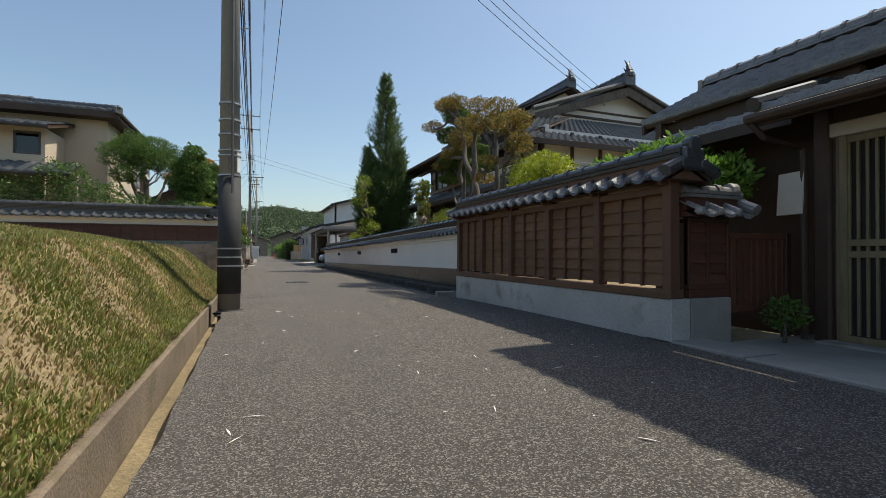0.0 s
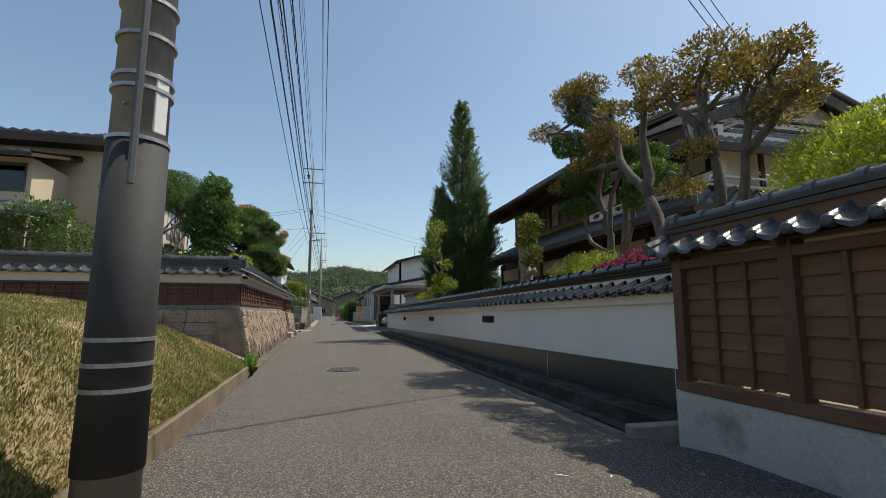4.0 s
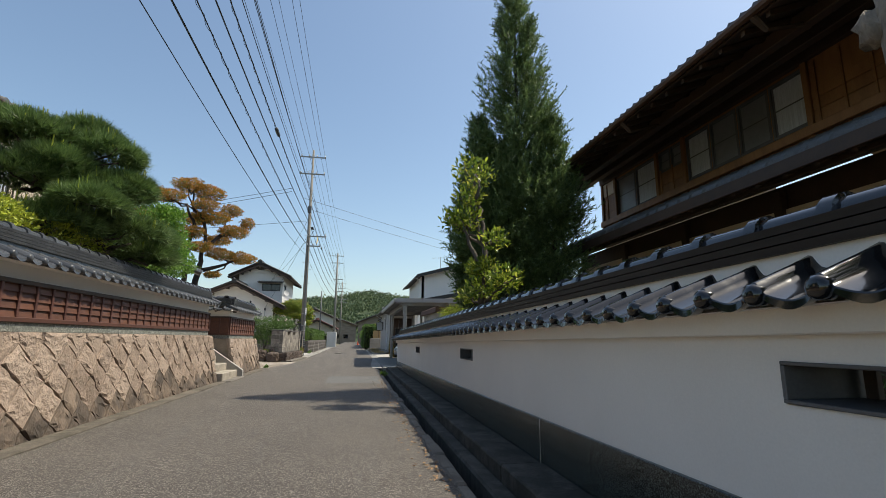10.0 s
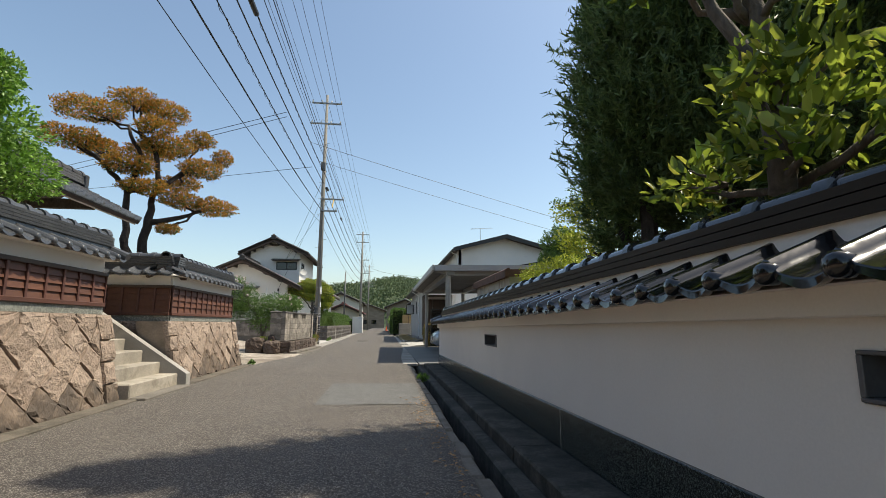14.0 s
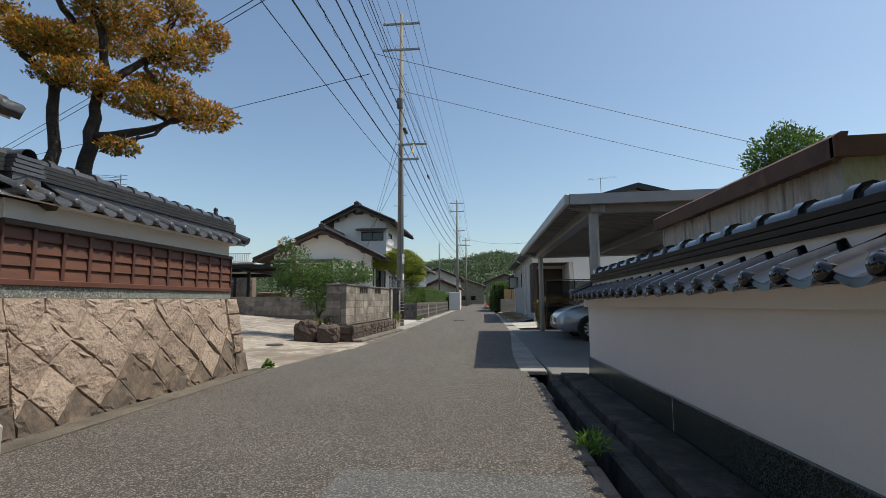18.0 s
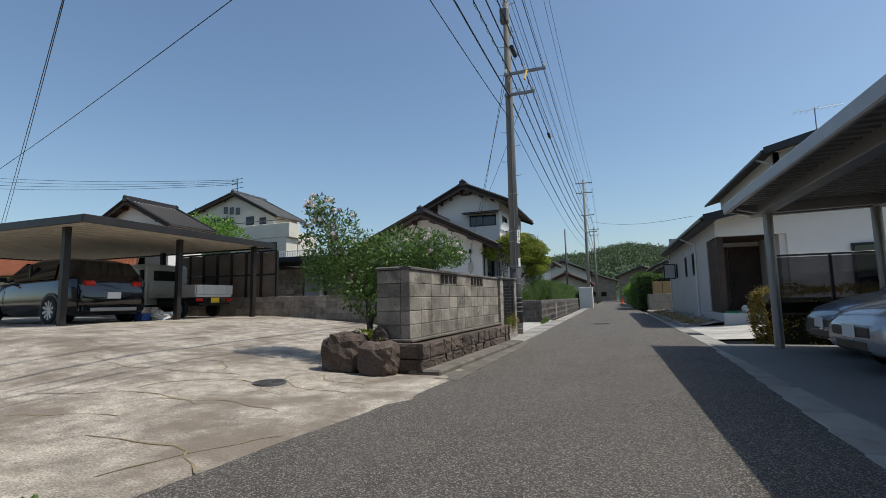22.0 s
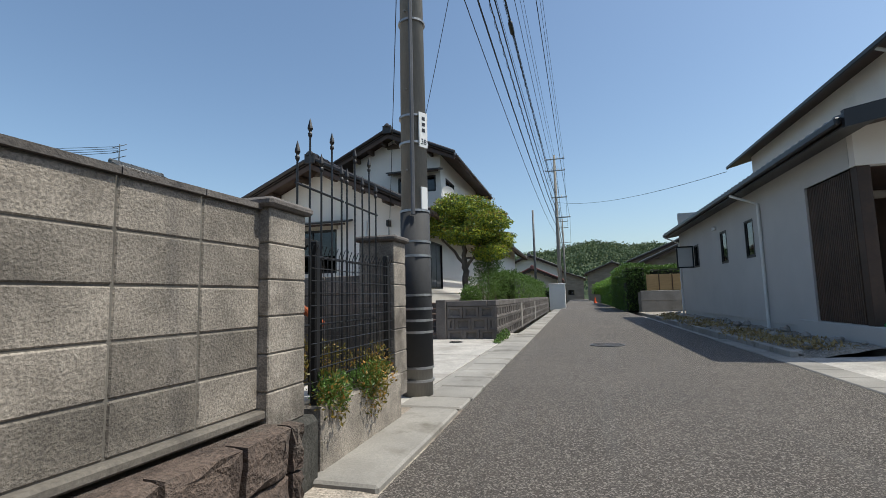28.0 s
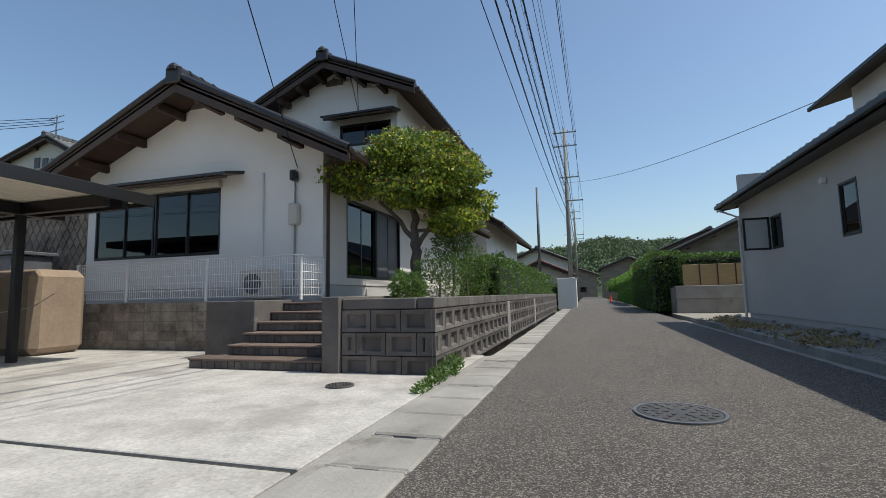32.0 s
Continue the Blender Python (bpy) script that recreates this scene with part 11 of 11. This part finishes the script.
def loft(sections, n=20):
    """A closed body from cross-sections (y, half_width, z_low, z_belt, z_top, top_half_width)."""
    mb = Mb()
    pts = []
    for y, hw, zl, zb, zt, tw in sections:
        prof = [(-hw * 0.86, zl), (-hw * 0.97, zl + 0.10 * (zb - zl)), (-hw, zl + 0.45 * (zb - zl)), (-hw * 0.985, zb - 0.06 * (zb - zl)), (-hw * 0.95, zb), (-tw, zt - 0.12 * max(0.01, zt - zb)), (-tw * 0.86, zt), (0, zt + 0.012)]
        prof = prof + [(-a, b) for a, b in reversed(prof[:-1])]
        pts += [(a, y, b) for a, b in prof]
    k = 15
    m = len(sections)
    mb.add(pts, [(i * k + j, i * k + j + 1, (i + 1) * k + j + 1, (i + 1) * k + j) for i in range(m - 1) for j in range(k - 1)] + [(i * k + k - 1, i * k, (i + 1) * k, (i + 1) * k + k - 1) for i in range(m - 1)] + [tuple(range(k)), tuple(range((m - 1) * k, m * k))])
    return mb


def wheel(car, x, y, r, w, side, spokes=10):
    """A wheel at axle point x, y in the car's own frame."""
    m = Matrix.Translation((x, y, r)) @ Matrix.Rotation(math.pi / 2 * side, 4, "Y")
    base = base_of(car)
    wh = part("wheel", Mb().lathe([(r * 0.62, -w / 2), (r * 0.93, -w / 2), (r, -w * 0.35), (r, w * 0.35), (r * 0.93, w / 2), (r * 0.66, w / 2), (r * 0.62, w * 0.3)], n=28).mesh("tyre", mat("tyre_rubber", (0.015, 0.015, 0.015), 0.8, fine=80) if "tyre_rubber" not in MATS else MATS["tyre_rubber"], True), None, car, m=base @ m)
    rim = Mb()
    for i in range(spokes):
        a = 2 * math.pi * i / spokes
        mm = Matrix.Rotation(a, 4, "Z")
        rim.prism([(0.03, -0.018, w * 0.30), (r * 0.64, -0.032, w * 0.42), (r * 0.64, 0.032, w * 0.42), (0.03, 0.018, w * 0.30)], (0, 0, 0.02), mm)
    rim.lathe([(r * 0.60, w * 0.30), (r * 0.66, w * 0.44), (r * 0.68, w * 0.44), (r * 0.68, w * 0.3)], n=28)
    rim.lathe([(0.0, w * 0.30), (0.06, w * 0.30), (0.06, w * 0.40), (0.0, w * 0.42)], n=12)
    part("rim", rim, M_ALUL, wh, m=base @ m)
    part("hub_disc", Mb().lathe([(0.01, w * 0.2), (r * 0.6, w * 0.2), (r * 0.6, w * 0.22), (0.01, w * 0.22)], n=20), M_BLACKM, wh, m=base @ m)
    return wh


def build_car(name, label, at, heading, body_mat, L=4.3, W=1.74, H=1.50, r=0.315, rear=False, plate_text=None):
    """A hatchback, nose towards local +y, then turned by heading."""
    car = thing(name, (0, 0, 0), label, "car")
    car.matrix_basis = Matrix.Translation(at) @ Matrix.Rotation(radians(heading), 4, "Z")
    car["at"] = at
    B = base_of(car)
    hw = W / 2
    s = L / 2
    belt = 0.98 * H / 1.5
    sec = [(-s, hw * 0.80, 0.34, 0.80, 0.86, hw * 0.70), (-s + 0.12, hw * 0.93, 0.22, belt, belt + 0.10, hw * 0.80), (-s + 0.45, hw * 0.985, 0.20, belt + 0.02, H - 0.12, hw * 0.70), (-s + 1.0, hw, 0.20, belt + 0.01, H - 0.01, hw * 0.72), (-0.15 * s, hw, 0.20, belt, H, hw * 0.73), (0.16 * s, hw, 0.20, belt - 0.01, H - 0.08, hw * 0.74), (0.50 * s, hw * 0.99, 0.20, belt - 0.04, belt + 0.03, hw * 0.80), (0.74 * s, hw * 0.97, 0.20, belt - 0.13, belt - 0.09, hw * 0.76), (0.92 * s, hw * 0.88, 0.22, belt - 0.26, belt - 0.22, hw * 0.66), (s, hw * 0.70, 0.30, belt - 0.42, belt - 0.38, hw * 0.55)]
    body = part("body", loft(sec).mesh("body", body_mat, True), None, car, m=B)
    wheel_y = (-0.60 * s, 0.62 * s)
    for y in wheel_y:
        for sd in (-1, 1):
            arch = Mb().lathe([(r + 0.055, -0.02), (r + 0.055, 0.02), (0.05, 0.02)], n=24)
            am = Matrix.Translation((sd * (hw - 0.004), y, r + 0.01)) @ Matrix.Rotation(math.pi / 2 * sd, 4, "Y")
            part("wheel_arch", arch, M_BLACKM, car, m=B @ am)
            wheel(car, sd * (hw - 0.06), y, r, 0.2, sd)
    # glass laid on the cabin
    gl = M_GLASSD
    k = 0.012
    for sd in (-1, 1):
        x0, x1 = sd * (hw * 0.955 + k), sd * (hw * 0.755 + k)
        zt = H - 0.10
        ws = Mb()
        q = [(x0, -0.62 * s, belt + 0.03), (x0, 0.40 * s, belt + 0.0), (x1 + sd * 0.03, 0.14 * s, zt - 0.04), (x1, -0.2 * s, zt + 0.02), (x1, -0.52 * s, zt - 0.02)]
        ws.add(q, [(0, 1, 2, 3, 4)])
        part("side_window", ws, MATS["car_glass"], car, m=B)
        part("pillar", Mb().box(x0 * 0.93 - 0.03, -0.10 * s - 0.03, belt, x0 * 0.93 + 0.03, -0.10 * s + 0.03, zt - 0.05, 0.01), M_BLACKM, car, m=B)
        part("mirror", Mb().box(sd * (hw + 0.02), 0.30 * s, belt + 0.02, sd * (hw + 0.17), 0.30 * s + 0.10, belt + 0.14, 0.03), body_mat, car, m=B)
        part("headlight", Mb().add([(sd * hw * 0.58, s * 0.968, belt - 0.34), (sd * hw * 0.93, s * 0.80, belt - 0.22), (sd * hw * 0.93, s * 0.815, belt - 0.33), (sd * hw * 0.62, s * 0.985, belt - 0.42)], [(0, 1, 2, 3)]), M_GLASS, car, m=B)
        part("fog_lamp", Mb().lathe([(0.07, -0.02), (0.07, 0.02), (0.03, 0.03)], n=12), M_BLACKM, car, m=B @ Matrix.Translation((sd * hw * 0.66, s * 0.955, 0.36)) @ Matrix.Rotation(radians(-90), 4, "X"))
        part("tail_light", Mb().box(sd * hw * 0.62 - 0.12, -s - 0.005, belt - 0.16, sd * hw * 0.62 + 0.14, -s + 0.16, belt - 0.03, 0.03), MATS["tail_red"], car, m=B)
        part("door_handle", Mb().box(sd * (hw + 0.001) - 0.012, 0.02 * s, belt - 0.15, sd * (hw + 0.001) + 0.018, 0.02 * s + 0.16, belt - 0.12, 0.006), body_mat, car, m=B)
        part("door_seam", Mb().box(sd * hw - 0.004, 0.36 * s, 0.35, sd * hw + 0.003, 0.36 * s + 0.006, belt), M_BLACKM, car, m=B)
    wsn = Mb().add([(-hw * 0.80, 0.49 * s, belt + 0.035), (hw * 0.80, 0.49 * s, belt + 0.035), (hw * 0.70, 0.17 * s, H - 0.07), (-hw * 0.70, 0.17 * s, H - 0.07)], [(0, 1, 2, 3)])
    part("windscreen", wsn, MATS["car_glass"], car, m=B)
    rw = Mb().add([(-hw * 0.76, -s + 0.13, belt + 0.10), (hw * 0.76, -s + 0.13, belt + 0.10), (hw * 0.66, -s + 0.44, H - 0.13), (-hw * 0.66, -s + 0.44, H - 0.13)], [(0, 1, 2, 3)])
    part("rear_window", rw, MATS["car_glass"], car, m=B @ Matrix.Translation((0, -0.012, 0.012)))
    part("grille", Mb().box(-hw * 0.56, s - 0.05, belt - 0.54, hw * 0.56, s + 0.012, belt - 0.40, 0.02), M_BLACKM, car, m=B)
    part("lower_grille", Mb().box(-hw * 0.48, s - 0.06, 0.27, hw * 0.48, s + 0.005, 0.42, 0.03), M_BLACKM, car, m=B)
    part("front_plate", Mb().box(-0.165, s + 0.013, 0.44, 0.165, s + 0.02, 0.60, 0.004), M_WHITEM, car, m=B)
    part("rear_plate", Mb().box(-0.165, -s - 0.014, 0.62, 0.165, -s - 0.006, 0.785, 0.004), M_WHITEM, car, m=B)
    part("rear_bumper", Mb().box(-hw * 0.84, -s - 0.03, 0.30, hw * 0.84, -s + 0.12, 0.48, 0.03), body_mat, car, m=B)
    part("bumper_strip", Mb().box(-hw * 0.6, -s - 0.045, 0.31, hw * 0.6, -s - 0.028, 0.40, 0.006), M_ALU, car, m=B)
    return car


M_SILVER = paint("silver_paint", (0.40, 0.42, 0.45))
M_BLUECAR = paint("blue_grey_paint", (0.07, 0.11, 0.17))
M_CARBLK = paint("black_paint", (0.006, 0.006, 0.008), 0.12, 0.0)
M_TRUCK = paint("white_truck_paint", (0.62, 0.63, 0.62), 0.35, 0.0)
mat("car_glass", (0.012, 0.014, 0.016), 0.05, var=0.1, fvar=0.02, bump=0.0, coat=0.6)
mat("tail_red", (0.45, 0.015, 0.012), 0.2, bump=0.0, coat=0.5)
build_car("car_silver", "silver hatchback parked under the grey carport, nose to the lane", (6.95, 39.45, 0.155), 90, M_SILVER, 4.35, 1.75, 1.50, 0.30)
build_car("car_blue", "blue-grey car parked beyond the silver hatchback", (7.3, 41.45, 0.155), 90, M_BLUECAR, 4.3, 1.70, 1.50, 0.30)
build_car("car_white", "white car parked behind the smoky screen", (10.2, 46.0, 0.2), 100, M_TRUCK, 4.0, 1.7, 1.55)
build_car("car_black", "black sport utility car under the dark carport", (-12.3, 40.85, 0.74), 85, M_CARBLK, 4.7, 1.86, 1.68, 0.36)


def digits(parent, text, at, size, rot, material, name="plate_digits"):
    cu = bpy.data.curves.new(name, "FONT")
    cu.body = text
    cu.size = size
    cu.extrude = 0.002
    cu.align_x = "CENTER"
    cu.align_y = "CENTER"
    tmp = new("tmp_text", cu)
    me = bpy.data.meshes.new_from_object(tmp.evaluated_get(bpy.context.evaluated_depsgraph_get()))
    bpy.data.objects.remove(tmp)
    me.materials.append(material)
    return part(name, me, None, parent, m=Matrix.Translation(at) @ rot)


def build_truck(at, heading):
    t = thing("pickup_truck", (0, 0, 0), "small white flatbed pickup truck with a yellow plate", "truck")
    t.matrix_basis = Matrix.Translation(at) @ Matrix.Rotation(radians(heading), 4, "Z")
    B = base_of(t)
    P = lambda n, mb, m, lab="", par=None: part(n, mb, m, par or t, lab, m=B)
    cab = Mb().prism([(-0.72, 0.45, 0.42), (-0.72, 1.68, 0.42), (-0.72, 1.70, 0.95), (-0.72, 1.42, 1.62), (-0.72, 1.2, 1.76), (-0.72, 0.52, 1.76), (-0.72, 0.45, 1.68)], (1.44, 0, 0))
    c = P("cab", cab, M_TRUCK)
    P("rear_window", Mb().box(-0.52, 0.435, 1.22, 0.52, 0.452, 1.55, 0.02), MATS["car_glass"], par=c)
    for sd in (-1, 1):
        q = Mb().prism([(sd * 0.722, 0.62, 1.05), (sd * 0.722, 1.5, 1.05), (sd * 0.722, 1.34, 1.58), (sd * 0.722, 0.62, 1.58)], (sd * 0.006, 0, 0))
        P("side_window", q, MATS["car_glass"], par=c)
        P("bed_side", Mb().box(sd * 0.70 - 0.02, -1.68, 0.72, sd * 0.70 + 0.02, 0.40, 1.02, 0.008), M_TRUCK)
        P("tail_light", Mb().box(sd * 0.58 - 0.13, -1.70, 0.50, sd * 0.58 + 0.13, -1.66, 0.60, 0.008), MATS["tail_red"])
        wheel(t, sd * 0.62, 1.15, 0.27, 0.15, sd, 6)
        wheel(t, sd * 0.62, -0.95, 0.27, 0.15, sd, 6)
    P("bed_floor", Mb().box(-0.70, -1.68, 0.64, 0.70, 0.42, 0.72, 0.01), M_TRUCK)
    P("headboard", Mb().box(-0.70, 0.38, 0.72, 0.70, 0.42, 1.12, 0.01), M_TRUCK)
    tg = P("tailgate", Mb().box(-0.70, -1.72, 0.72, 0.70, -1.68, 1.02, 0.008), M_TRUCK)
    for x in (-0.45, 0, 0.45):
        P("gate_rib", Mb().box(x - 0.03, -1.735, 0.74, x + 0.03, -1.72, 1.0, 0.006), M_TRUCK, par=tg)
    P("chassis", Mb().box(-0.36, -1.6, 0.36, 0.36, 1.5, 0.62, 0.02), M_BLACKM)
    P("bumper", Mb().box(-0.6, -1.70, 0.40, 0.6, -1.66, 0.46, 0.01), M_BLACKM)
    P("plate", Mb().box(-0.165, -1.716, 0.46, 0.165, -1.705, 0.62, 0.004), mat("yellow_plate", (0.75, 0.52, 0.03), 0.5, bump=0.0), "yellow number plate")
    return t


build_truck((-11.7, 44.0, 0.76), 88)
# clutter under the dark carport
bx = thing("blue_crate", (-10.3, 41.7, 0.75), "blue plastic crate beside the carport post", "crate")
part("crate", Mb().box(-10.5, 41.6, 0.74, -10.15, 41.9, 0.95, 0.02), mat("blue_plastic", (0.03, 0.08, 0.28), 0.5, bump=0.0), bx)
bg = thing("plastic_bag", (-9.9, 42.0, 0.75), "crumpled white plastic bag on the concrete", "bag")
part("bag", blob(Mb(), (-9.95, 42.05, 0.86), (0.24, 0.26, 0.15), 5, 12, 8, 0.35), mat("white_plastic", (0.62, 0.63, 0.63), 0.4, bump=0.0), bg)
pb = thing("porch_bag", (5.9, 49.4, 0.55), "white and blue plastic bag on the porch step", "bag")
part("bag", blob(Mb(), (5.95, 49.3, 0.66), (0.16, 0.14, 0.12), 8, 12, 8, 0.3), MATS["white_plastic"], pb)
gb = thing("green_tray", (5.5, 49.3, 0.55), "flat green plastic tray on the porch step", "tray")
part("tray", Mb().box(5.38, 49.2, 0.552, 5.72, 49.42, 0.60, 0.01), mat("green_plastic", (0.02, 0.25, 0.07), 0.5, bump=0.0), gb)
